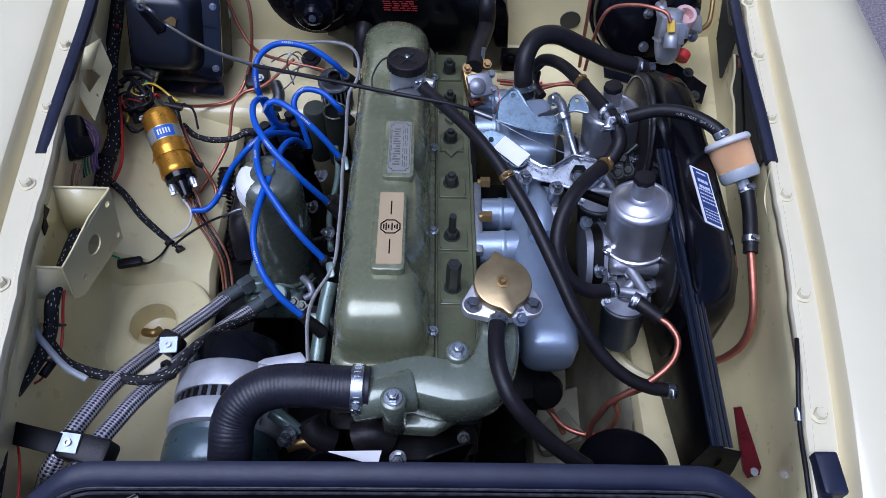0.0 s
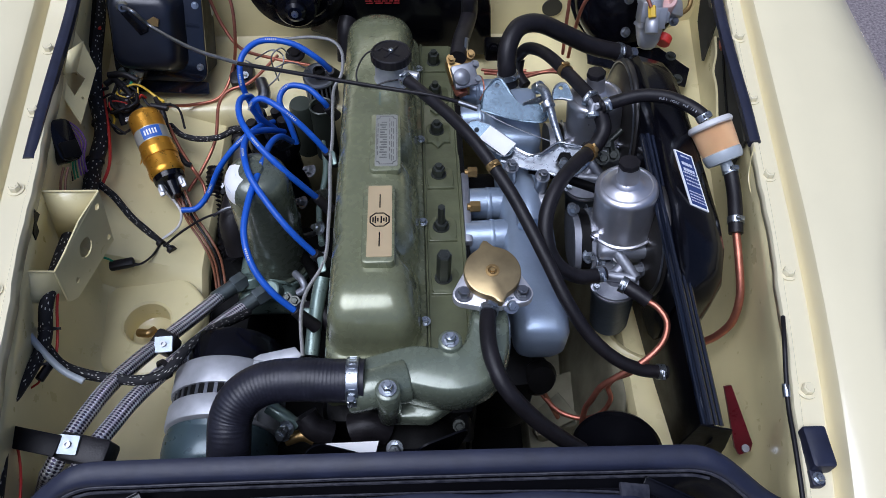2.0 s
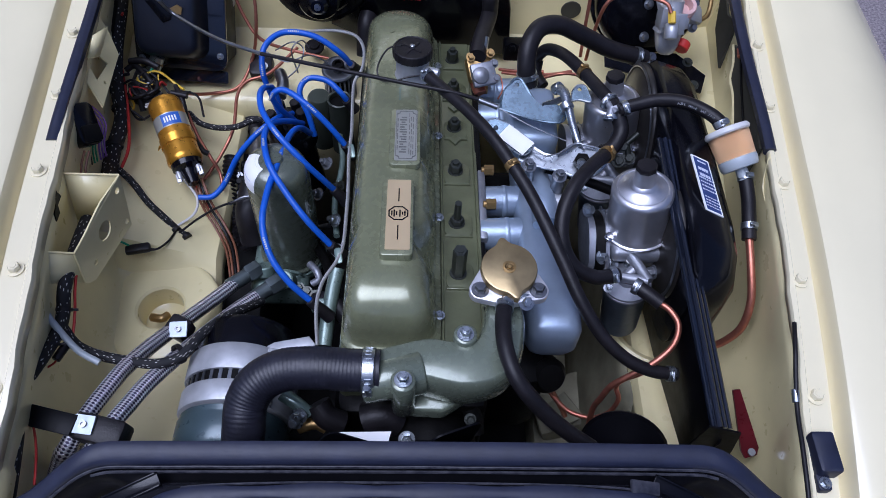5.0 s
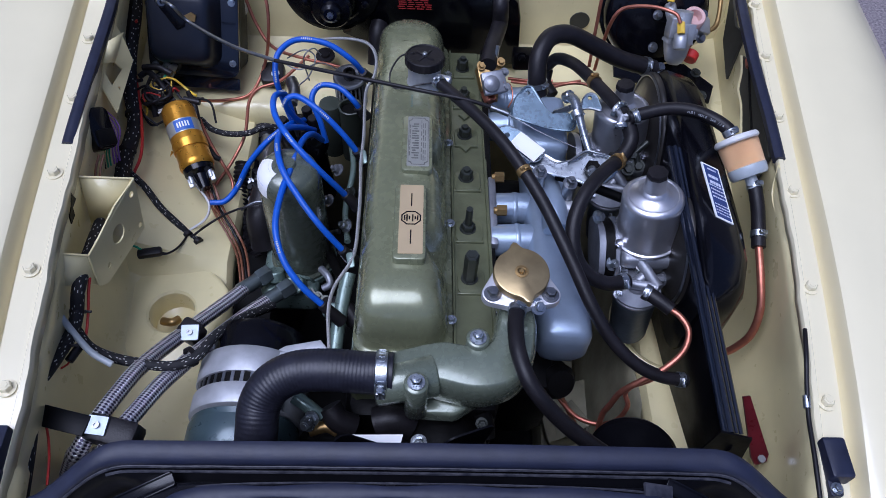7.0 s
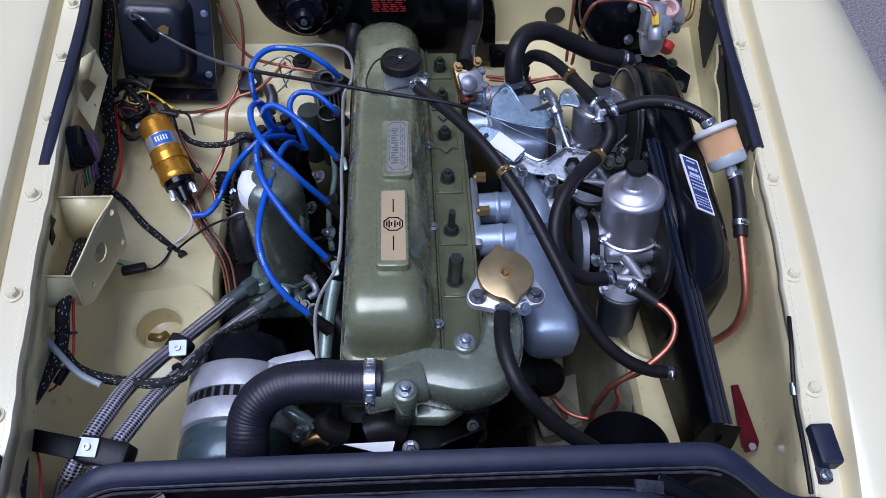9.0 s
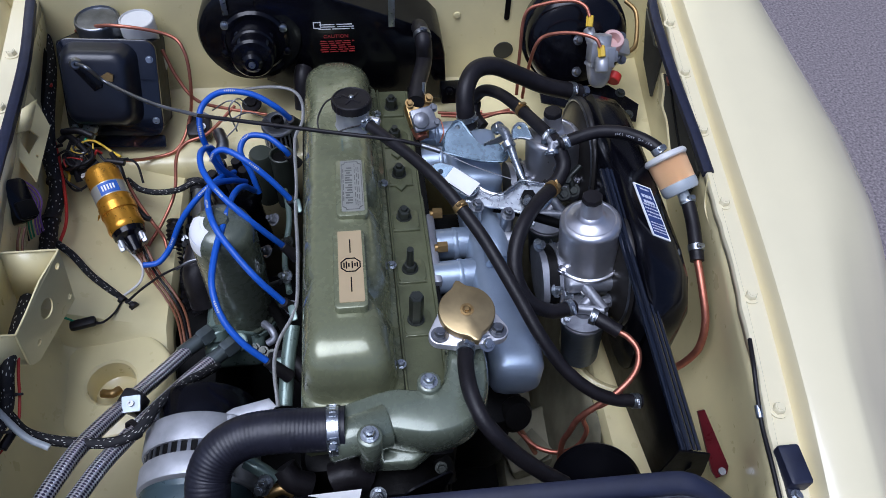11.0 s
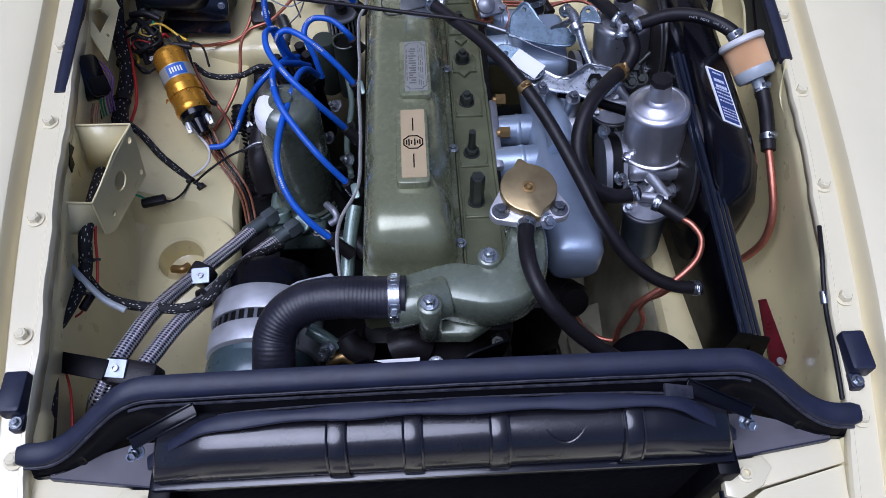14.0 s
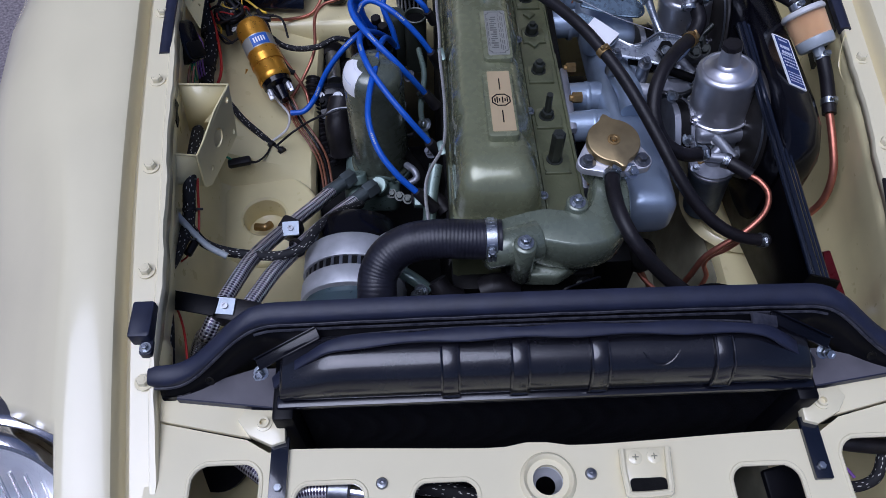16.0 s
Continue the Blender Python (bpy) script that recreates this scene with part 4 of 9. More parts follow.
# ---- throttle cable from the pedal box across the engine ----
cab = thing("throttle_cable", (-0.4228, 0.9725, 0.8), "black throttle cable with a steel end, slung across the engine", "cable")
cpts = [(-0.3951, 0.915, 0.8481), (-0.3748, 0.895, 0.855), (-0.3577, 0.8986, 0.825), (-0.2831, 0.8273, 0.845), (-0.2096, 0.7741, 0.865), (-0.1213, 0.7326, 0.883), (-0.0185, 0.6958, 0.893), (0.0449, 0.6806, 0.893), (0.0844, 0.6741, 0.885)]
bm = tube(B(), cpts[:5], 0.0027, 10)
part("outer_sleeve", bm, STEEL, cab, "grey outer sleeve")
bm = tube(B(), cpts[4:], 0.0027, 10)
part("sleeve", bm, RUBBER, cab)
bm = rod(B(), (0.0788, 0.6749, 0.886), (0.1026, 0.6669, 0.882), 0.0036, 12)
part("adjuster", bm, STEEL, cab, "threaded zinc adjuster")
bm = tube(B(), [(0.1012, 0.6668, 0.883), (0.1427, 0.6439, 0.875), (0.1908, 0.6234, 0.868)], 0.0006, 6)
part("inner_wire", bm, STEEL, cab)
bm = lathe(B(), [(0.003, 0), (0.008, 0), (0.009, 0.003), (0.006, 0.010), (0.003, 0.010)], frame_at((-0.3993, 0.922, 0.8438), (0.3, -0.8, 0.4)), 18)
part("grommet", bm, STEEL, cab)

# ---- rubber edge trims of the rails ----
for s, pts in ((-1, [(-0.4776, 1.0444, 0.866), (-0.4596, 0.9057, 0.862), (-0.4519, 0.7571, 0.86), (-0.4479, 0.6664, 0.858), (-0.4464, 0.619, 0.854)]),
               (1, [(0.4789, 0.9897, 0.866), (0.4725, 0.9316, 0.862), (0.461, 0.805, 0.862), (0.4558, 0.6983, 0.86), (0.4521, 0.6255, 0.856)])):
    path = smooth_path(pts, 8)
    rings = []
    for i, p in enumerate(path):
        d = (path[min(i + 1, len(path) - 1)] - path[max(i - 1, 0)]).normalized()
        m = frame_at(p, d, (1, 0, 0))
        rings.append([m @ Vector((x, y, 0)) for x, y in ((-0.0065, -0.006), (-0.0025, -0.008), (0.0, -0.006), (0.0025, -0.008), (0.0065, -0.006), (0.007, 0.003), (0.003, 0.006), (-0.003, 0.006), (-0.007, 0.003))])
    single("edge_trim", loft(B(), rings), SEALRUB, "black rubber edging pressed on the wing flange", "trim", "rail edge trims", smooth=50)

# ---- cream sheet brackets on the inner wing ----
br = thing("wing_gusset", (-0.4764, 0.8574, 0.77), "cream sheet-metal gusset with a folded opening", "bracket")
gc = [(-0.462, 0.8769, 0.8424), (-0.446, 0.8624, 0.8245), (-0.432, 0.836, 0.803), (-0.432, 0.7289, 0.8005), (-0.452, 0.7622, 0.8456), (-0.462, 0.8413, 0.8355)]
gm, lay = outline(gc, (1, -0.3, 0.5))
bm = slab(B(), [lay(p) for p in gc], -0.001, 0.001, gm, 0, [[lay(p) for p in ((-0.449, 0.7826, 0.8403), (-0.444, 0.8075, 0.8256), (-0.44, 0.8057, 0.8108), (-0.442, 0.7651, 0.8168))], ring2(0.0025, 10, *lay((-0.436, 0.7708, 0.8074)))])
part("web", bm, CREAM_IN, br)
bm = B()
bm.faces.new([bm.verts.new(v) for v in ((-0.44, 0.805, 0.8634), (-0.428, 0.8305, 0.8581), (-0.436, 0.7916, 0.8387), (-0.448, 0.7796, 0.845))])
sheet(part("tab", bm, CREAM_IN, br), 0.002)

ub = thing("battery_bracket", (-0.4677, 0.5877, 0.7), "cream folded sheet bracket with round holes", "bracket")
SIDE = ((-0.3704, 0.5953, 0.8211), (-0.3722, 0.5920, 0.8010), (-0.3749, 0.5773, 0.7413), (-0.3975, 0.4870, 0.7469), (-0.4000, 0.4760, 0.7560), (-0.4008, 0.4737, 0.7611), (-0.3987, 0.4822, 0.8123), (-0.3922, 0.5081, 0.8160), (-0.3821, 0.5488, 0.8236))
um, lay = outline(SIDE, (1, 0, 0.3))
bm = slab(B(), [lay(p) for p in SIDE], -0.001, 0.001, um, 0, [ring2(0.0130, 24, *lay((-0.3855, 0.5351, 0.7854))), ring2(0.0045, 12, *lay((-0.374, 0.5809, 0.8075))), ring2(0.0042, 12, *lay((-0.376, 0.5728, 0.7545))), ring2(0.0042, 12, *lay((-0.3942, 0.5003, 0.766)))])
part("side_plate", bm, CREAM_IN, ub)
for nm_, pts_ in (("back_plate", ((-0.430, 0.5834, 0.8361), (-0.3704, 0.5953, 0.8211), (-0.3728, 0.5900, 0.7900), (-0.3850, 0.5700, 0.7620), (-0.430, 0.5600, 0.7700))),
                  ("front_plate", ((-0.432, 0.4669, 0.8380), (-0.3987, 0.4822, 0.8123), (-0.4000, 0.4770, 0.7760), (-0.4008, 0.4737, 0.7611), (-0.432, 0.4400, 0.8100)))):
    bm = B()
    bm.faces.new([bm.verts.new(v) for v in pts_])
    sheet(part(nm_, bm, CREAM_IN, ub), 0.002)
for pa, pb_ in (((-0.3704, 0.5953, 0.8211), (-0.3987, 0.4822, 0.8123)), ((-0.3987, 0.4822, 0.8123), (-0.4008, 0.4737, 0.7611)), ((-0.430, 0.5834, 0.8361), (-0.3704, 0.5953, 0.8211)), ((-0.432, 0.4669, 0.8380), (-0.3987, 0.4822, 0.8123))):
    part("rolled_edge", tube(B(), [pa, Vector(pa).lerp(Vector(pb_), 0.5), pb_], 0.0014, 8, 4), CREAM_IN, ub)
# vertical slotted plate on the wing beside it
wp = thing("slotted_plate", (-0.4711, 0.5901, 0.76), "cream slotted plate spot-welded to the inner wing", "bracket")
WP = [(-0.437, 0.6058, 0.8506), (-0.437, 0.606, 0.8156), (-0.437, 0.5898, 0.7755), (-0.437, 0.5697, 0.7735), (-0.437, 0.492, 0.8017), (-0.437, 0.485, 0.8215), (-0.437, 0.5201, 0.8417)]
wm, lay = outline(WP, (1, 0, 0.3))
bm = slab(B(), [lay(p) for p in WP], 0.0, 0.002, wm, 0, [[lay(p) for p in ((-0.437, 0.5658, 0.824), (-0.437, 0.5644, 0.8127), (-0.437, 0.5522, 0.8104), (-0.437, 0.5506, 0.7988), (-0.437, 0.5375, 0.8027), (-0.437, 0.5413, 0.8157), (-0.437, 0.5535, 0.8199))], ring2(0.003, 10, *lay((-0.437, 0.585, 0.8351)))])
part("plate", bm, CREAM_IN, wp)

wire("front_wing_loom", [(-0.421, 0.580, 0.765), (-0.417, 0.520, 0.778), (-0.412, 0.4560, 0.7854), (-0.414, 0.4285, 0.7658), (-0.414, 0.4067, 0.7637), (-0.416, 0.3770, 0.7707), (-0.418, 0.3392, 0.7859), (-0.418, 0.3153, 0.8027), (-0.416, 0.295, 0.790), (-0.412, 0.2699, 0.785), (-0.408, 0.2492, 0.785), (-0.402, 0.205, 0.782)], 0.0080, LOOM, "flecked wiring loom running along the inner wing", "wiring loom", 12)
bm = rod(B(), (-0.4180, 0.3190, 0.801), (-0.4165, 0.2990, 0.800), 0.0088, 16)
single("loom_ferrule", bm, STEEL, "grey metal band round the wing loom", "ferrule")
for q_ in ((-0.4135, 0.432, 0.767), (-0.4155, 0.386, 0.768)):
    bm = lathe(B(), [(0.0082, -0.002), (0.0094, -0.002), (0.0094, 0.002), (0.0082, 0.002), (0.0082, -0.002)], frame_at(q_, (0, -0.8, -0.4)), 18)
    box(bm, (0.0125, 0.002, 0), (0.010, 0.003, 0.003), frame_at(q_, (0, -0.8, -0.4)), 0.0006)
    single("cable_tie", bm, RUBBER, "black cable tie round the wiring loom", "cable tie", "loom ties")
wire("wire", [(-0.4080, 0.500, 0.785), (-0.4045, 0.4583, 0.7756), (-0.4045, 0.4333, 0.7579), (-0.4050, 0.4087, 0.7465), (-0.4080, 0.3900, 0.750)], 0.0017, REDW, "thin red wire beside the loom", "wire", 6)
wire("wire", [(-0.4110, 0.3750, 0.753), (-0.4137, 0.3690, 0.752), (-0.4235, 0.3611, 0.752), (-0.4310, 0.3560, 0.752)], 0.0013, REDW, "short red wire leaving a black sleeve", "wire", 6)
wire("wire", [(-0.4306, 0.3256, 0.765), (-0.4145, 0.3005, 0.765), (-0.4030, 0.2781, 0.765), (-0.3945, 0.2533, 0.765), (-0.388, 0.2250, 0.765)], 0.0014, REDW, "thin red wire dropping past the hose clamp", "wire", 6)
wo = thing("wing_opening", (-0.478, 0.9672, 0.7788), "opening in the cream inner wing, its shade drawn as a dark sheet", "opening", "wing openings")
WO = [(-0.48, 1.0242, 0.8179), (-0.478, 1.0203, 0.7845), (-0.474, 0.9848, 0.7528), (-0.47, 0.9251, 0.7415), (-0.47, 0.9148, 0.7678), (-0.474, 0.9259, 0.8022), (-0.478, 0.9617, 0.8154)]
wm4, lay = outline(WO, (1, 0, 0.3))
# near-black sheet on the wing, coloured as the opening's shaded depth
part("well", slab(B(), [lay(p) for p in WO], -0.003, 0.001, wm4), SHADEBLACK, wo)
# turret ring and access hole in the shelf
tr = thing("shelf_ring", (-0.3564, 0.5133, 0.625), "cream pressed ring round an access hole in the shelf", "body panel")
trm = frame_at((-0.3531, 0.5136, 0.626), (0, 0, 1))
bm = lathe(B(), [(0.031, -0.004), (0.0315, 0.003), (0.035, 0.006), (0.075, 0.006), (0.080, 0.004), (0.083, 0.0), (0.083, -0.004)], trm, 48)
part("ring", bm, CREAM_IN, tr)
bm = lathe(B(), [(0.0313, 0.002), (0.0305, -0.004), (0.0305, -0.034), (0.026, -0.036), (0, -0.036)], trm, 32)
part("well", bm, CREAM_IN, tr)
bm = tube(B(), [(-0.3693, 0.5087, 0.612), (-0.354, 0.5049, 0.616), (-0.3474, 0.5126, 0.612)], 0.006, 10)
part("clip", bm, BRASS, tr)

# ---- flasher unit on the wing, with its wires ----
fl = thing("flasher_relay", (-0.506, 0.7779, 0.72), "black plastic relay on the inner wing", "relay")
fmx, _, _ = quad((-0.445, 0.6387, 0.8175), (-0.428, 0.6628, 0.7999), (-0.448, 0.6964, 0.8399))
bm = slab(B(), rrect(0.034, 0.056, 0.009, 4), -0.012, 0.012, fmx, 0.004)
part("case", bm, BLACK, fl)
bm = slab(B(), rrect(0.026, 0.022, 0.003, 3), 0.012, 0.016, fmx @ Matrix.Translation((0.0, -0.014, 0)), 0.001)
part("terminal_block", bm, DARK, fl)
RW = ((PURPLE, "purple", 0.0), (PURPLE, "purple", 0.004), (PURPLE, "purple", 0.008), (GREENW, "green", 0.013), (GREENW, "green", 0.017), (RUBBER, "black", 0.021))
for i, (mt, nm, o) in enumerate(RW):
    wire("wire", shift([(-0.4595, 0.7387, 0.8), (-0.4453, 0.7325, 0.8), (-0.437, 0.7312, 0.785), (-0.4309, 0.7194, 0.775), (-0.4329, 0.7015, 0.765), (-0.4313, 0.687, 0.75)], (-o * 0.9, -o * 0.5, -o * 0.3)), 0.0013, mt, "thin %s insulated wire from the relay" % nm, "wire", 6, 6, group="relay wires")
for i in range(2):
    wire("wire", shift([(-0.4330, 0.650, 0.803), (-0.4345, 0.632, 0.797), (-0.4335, 0.615, 0.790)], (i * 0.006, 0, 0)), 0.0016, BROWNW, "short brown wire below the relay", "wire", 6, 5, group="relay wires")

# ---- main loom along the inner wing ----
wire("wiring_loom", [(-0.5061, 1.1125, 0.8), (-0.4783, 1.0128, 0.775), (-0.467, 0.9, 0.755), (-0.4565, 0.8417, 0.74), (-0.4401, 0.7862, 0.725), (-0.4428, 0.7281, 0.715), (-0.4400, 0.6886, 0.712), (-0.432, 0.640, 0.730), (-0.424, 0.600, 0.752), (-0.4205, 0.575, 0.767)], 0.0112, LOOM, "thick black flecked wiring loom along the inner wing", "wiring loom", 12)
for px_ in ((-0.4429, 0.7373, 0.717), (-0.4439, 0.704, 0.708), (-0.4444, 0.8006, 0.728)):
    bm = lathe(B(), [(0.0112, -0.003), (0.0130, -0.003), (0.0130, 0.003), (0.0112, 0.003), (0.0112, -0.003)], frame_at(px_, (0.05, -0.5, -0.15)), 18)
    single("cable_tie", bm, RUBBER, "black cable tie round the wiring loom", "cable tie", "loom ties")
wire("loom_wire", [(-0.4643, 0.9577, 0.775), (-0.4756, 1.002, 0.76), (-0.4723, 0.9319, 0.75), (-0.4356, 0.8115, 0.735), (-0.4202, 0.7351, 0.72), (-0.429, 0.6984, 0.705)], 0.0022, REDW, "thin red wire beside the loom", "wire", 6)
wire("loom_branch", [(-0.4306, 0.6984, 0.71), (-0.4114, 0.686, 0.695), (-0.3876, 0.6611, 0.68), (-0.362, 0.6423, 0.665), (-0.3455, 0.6319, 0.652), (-0.3302, 0.623, 0.648)], 0.0050, LOOM, "flecked loom branch lying on the shelf", "wiring loom", 10)
wire("loom_branch", [(-0.358, 0.8321, 0.69), (-0.3366, 0.8109, 0.69), (-0.309, 0.8021, 0.69), (-0.2758, 0.7958, 0.7), (-0.2491, 0.801, 0.71), (-0.2258, 0.8065, 0.7)], 0.0046, LOOM, "flecked loom branch towards the distributor", "wiring loom", 10)
wire("loom_branch", [(-0.4150, 0.4150, 0.755), (-0.3979, 0.3976, 0.742), (-0.3711, 0.3881, 0.735), (-0.3362, 0.3812, 0.735), (-0.3005, 0.3756, 0.74), (-0.2740, 0.3817, 0.745), (-0.2608, 0.4007, 0.745), (-0.2501, 0.4257, 0.735), (-0.2321, 0.4606, 0.71), (-0.2202, 0.4810, 0.69), (-0.2078, 0.5087, 0.66)], 0.0062, LOOM, "flecked loom branch sagging over the braided hoses", "wiring loom", 10)
wire("overflow_tube", [(-0.434, 0.430, 0.785), (-0.4181, 0.4107, 0.775), (-0.3894, 0.3846, 0.757), (-0.3642, 0.3728, 0.747)], 0.0042, FROST, "translucent grey overflow tube", "tube", 8)
bm = rod(B(), (-0.4035, 0.3930, 0.755), (-0.4113, 0.3721, 0.755), 0.0052, 14)
single("loom_sleeve", bm, RUBBER, "short black sleeve on the loom", "sleeve")
# bullet connector on the shelf
cn = thing("bullet_connector", (-0.3883, 0.5849, 0.672), "black rubber bullet connector with two leads", "connector")
bm = B()
box(bm, (0, 0, 0), (0.034, 0.014, 0.010), frame_at((-0.3873, 0.5836, 0.674), (0, 0, 1), (0.95, 0.2, 0)), 0.0035)
part("sleeve", bm, RUBBER, cn)
for k in range(2):
    bm = tube(B(), [shift([(-0.3798, 0.5871, 0.676)], (0, -0.006 * k, 0))[0], (-0.3633, 0.5844, 0.672), (-0.3524, 0.6035, 0.664), (-0.3475, 0.6256, 0.658)], 0.0016, 6)
    part("lead", bm, RUBBER, cn)
bm = tube(B(), [(-0.3963, 0.5849, 0.676), (-0.4035, 0.5877, 0.68), (-0.4101, 0.5886, 0.684)], 0.0016, 6)
part("lead", bm, GREENW, cn)
for q in ((-0.3473, 0.63, 0.656), (-0.332, 0.6225, 0.65)):
    bm = lathe(B(), [(0, -0.003), (0.0068, -0.003), (0.0068, 0.003), (0, 0.003)], frame_at(q, (0.6, -0.5, -0.1)), 14)
    single("cable_tie", bm, RUBBER, "black cable tie round the wiring loom", "cable tie", "loom ties")
wire("tie_tail", [(-0.3406, 0.6223, 0.66), (-0.3119, 0.6379, 0.675), (-0.2785, 0.6494, 0.69), (-0.2365, 0.6588, 0.7)], 0.0018, RUBBER, "thin black lead towards the oil filter", "wire", 6)
for k in range(4):
    wire("wire", shift([(-0.3308, 0.7011, 0.68), (-0.313, 0.6658, 0.665), (-0.2915, 0.6364, 0.65), (-0.2767, 0.6104, 0.63), (-0.2699, 0.5711, 0.6)], (k * 0.0045, k * 0.001, k * 0.002)), 0.0020, BROWNW if k != 2 else RUBBER, "dark brown wire dropping beside the shelf", "wire", 6, group="dropping wires")

# ---- ignition coil ----
c0, c1 = Vector((-0.3815, 0.8110, 0.735)), Vector((-0.3385, 0.7190, 0.701))
coil = thing("ignition_coil", c1, "gold anodised ignition coil with a blue label", "ignition coil")
cd = (c1 - c0)
CL = cd.length
cm = frame_at(c0, cd) @ Matrix.Diagonal((0.87, 0.87, 1, 1))
bm = lathe(B(), [(0, 0), (0.024, 0), (0.027, 0.004), (0.0285, 0.010), (0.0285, CL - 0.012), (0.0295, CL - 0.010), (0.0295, CL - 0.004), (0.027, CL), (0, CL)], cm, 36)
part("can", bm, COILGOLD, coil)
bm = lathe(B(), [(0.0287, CL * 0.30), (0.0288, CL * 0.30), (0.0288, CL * 0.50), (0.0287, CL * 0.50)], cm, 36)
part("label_band", bm, GREYBADGE, coil, "silver label band")
bm = B()
up = Vector((0.1, -0.35, 0.9))
lb = frame_at(c0 + cd * 0.40, up - cd.normalized() * up.dot(cd.normalized()), cd)
rows = []
for i in range(9):
    a = radians(-38 + 64 * i / 8)
    rows.append([lb @ Vector((s * CL * 0.085, -0.0254 * math.sin(a), 0.0254 * math.cos(a))) for s in (-1, 1)])
part("label", surf(bm, rows), LBLUE, coil, "blue label")
bm = B()
for i in range(5):
    a = radians(-22 + i * 9)
    box(bm, (0, 0, 0.0257), (CL * 0.08, 0.0022, 0.0004), lb @ Matrix.Rotation(a, 4, "X"))
part("label_print", bm, WHITE, coil)
bm = lathe(B(), [(0, CL), (0.0265, CL - 0.002), (0.0255, CL + 0.008), (0.014, CL + 0.012), (0.0095, CL + 0.034), (0, CL + 0.034)], cm, 30)
part("tower", bm, BLACK, coil, "black insulated coil tower")
for s in (-1, 1):
    bm = B()
    rod(bm, cm @ Vector((s * 0.017, 0.004, CL + 0.006)), cm @ Vector((s * 0.017, 0.004, CL + 0.022)), 0.004, 10)
    box(bm, (s * 0.019, 0.004, CL + 0.02), (0.008, 0.006, 0.014), cm, 0.001)
    part("terminal", bm, ALLOY, coil, "clear-sleeved terminal")
bm = lathe(B(), [(0.0286, CL * 0.60), (0.0300, CL * 0.60), (0.0300, CL * 0.72), (0.0286, CL * 0.72), (0.0286, CL * 0.60)], cm, 36)
box(bm, (0, 0, 0), (0.05, 0.026, 0.004), frame_at((-0.4206, 0.7692, 0.672), (0, 0, 1), (1, -0.2, 0)), 0.001)
part("mounting_strap", bm, COILGOLD, coil)
bm = slab(B(), rrect(0.030, 0.020, 0.006, 3), 0, 0.003, frame_at((-0.4216, 0.7665, 0.675), (0, 0, 1)), 0.001, )
part("mounting_foot", bm, ZINC, coil, "zinc mounting foot")
bm = tube(B(), [cm @ Vector((-0.017, 0.004, CL + 0.02)), (-0.3363, 0.6956, 0.68), (-0.32, 0.6725, 0.675), (-0.3256, 0.657, 0.66), (-0.3475, 0.6378, 0.655)], 0.0019, 6)
part("lead", bm, WHITEW, coil, "white wire")
for k, mt in enumerate((BROWNW, REDW, WHITEW)):
    bm = tube(B(), [cm @ Vector((0.017 - k * 0.017, 0.004, CL + 0.02)), *shift([(-0.3314, 0.6976, 0.675), (-0.3201, 0.6909, 0.665), (-0.3149, 0.6752, 0.65)], (k * 0.005, 0, 0))], 0.0016, 6)
    part("lead", bm, mt, coil)
# bundle of coloured wires above the coil
WIRES = ((YELLOW, [(225, 180), (212, 195), (215, 172), (232, 156), (262, 150), (292, 165), (305, 178)]), (WHITEW, [(240, 210), (256, 195), (255, 178), (245, 172), (238, 182)]),
         (GREENW, [(236, 120), (252, 125), (254, 145), (240, 152)]), (RUBBER, [(215, 160), (235, 145), (262, 160), (282, 182), (318, 186)]), (WHITEW, [(238, 212), (262, 198), (276, 186)]),
         (RUBBER, [(206, 200), (222, 225), (248, 222), (262, 205)]), (RUBBER, [(203, 165), (205, 195), (215, 218), (235, 228)]), (REDW, [(258, 178), (268, 170), (274, 168)]), (YELLOW, [(208, 190), (218, 203), (214, 210)]),
         (RUBBER, [(228, 140), (212, 165), (206, 205)]), (BROWNW, [(222, 172), (240, 176), (252, 190), (248, 205)]), (RUBBER, [(300, 180), (330, 195), (336, 222)]))
for i, (mt, pp) in enumerate(WIRES):
    e = 0.735 - 0.004 * (i % 4)
    base = [Vector((-0.4565, 0.9000, 0.74)), Vector((-0.3567, 0.9030, 0.74)), Vector((-0.4350, 0.787, 0.72))]
    pts = [base[0] + (base[1] - base[0]) * ((x - 205) / 115) + (base[2] - base[0]) * ((y - 120) / 110) + Vector((0, 0, 0.006 * math.sin(i * 1.7 + k * 2.1))) for k, (x, y) in enumerate(pp)]
    wire("wire", pts, 0.0019, mt, "thin %s wire in the tangle above the coil" % mt.name.split("_")[0], "wire", 6, 6, group="coil wires")
for pts, r_ in (([(-0.4519, 0.876, 0.735), (-0.4379, 0.8819, 0.74), (-0.417, 0.8616, 0.738), (-0.3983, 0.8407, 0.73)], 0.0048), ([(-0.4383, 0.8498, 0.73), (-0.4214, 0.8226, 0.73), (-0.4163, 0.8099, 0.715)], 0.005), ([(-0.4451, 0.8858, 0.745), (-0.4205, 0.8822, 0.75), (-0.3985, 0.8735, 0.745)], 0.0052), ([(-0.374, 0.8558, 0.725), (-0.3578, 0.8237, 0.72), (-0.3477, 0.7895, 0.7), (-0.3252, 0.7572, 0.69), (-0.3154, 0.7529, 0.685)], 0.0042), ([(-0.4157, 0.8167, 0.72), (-0.3994, 0.8228, 0.728), (-0.3881, 0.832, 0.732)], 0.0062)):
    wire("sleeved_wire", pts, r_, RUBBER, "black sleeved bundle of wires above the coil", "wire", 10, 6, group="sleeved wires")
rnd = random.Random(7)
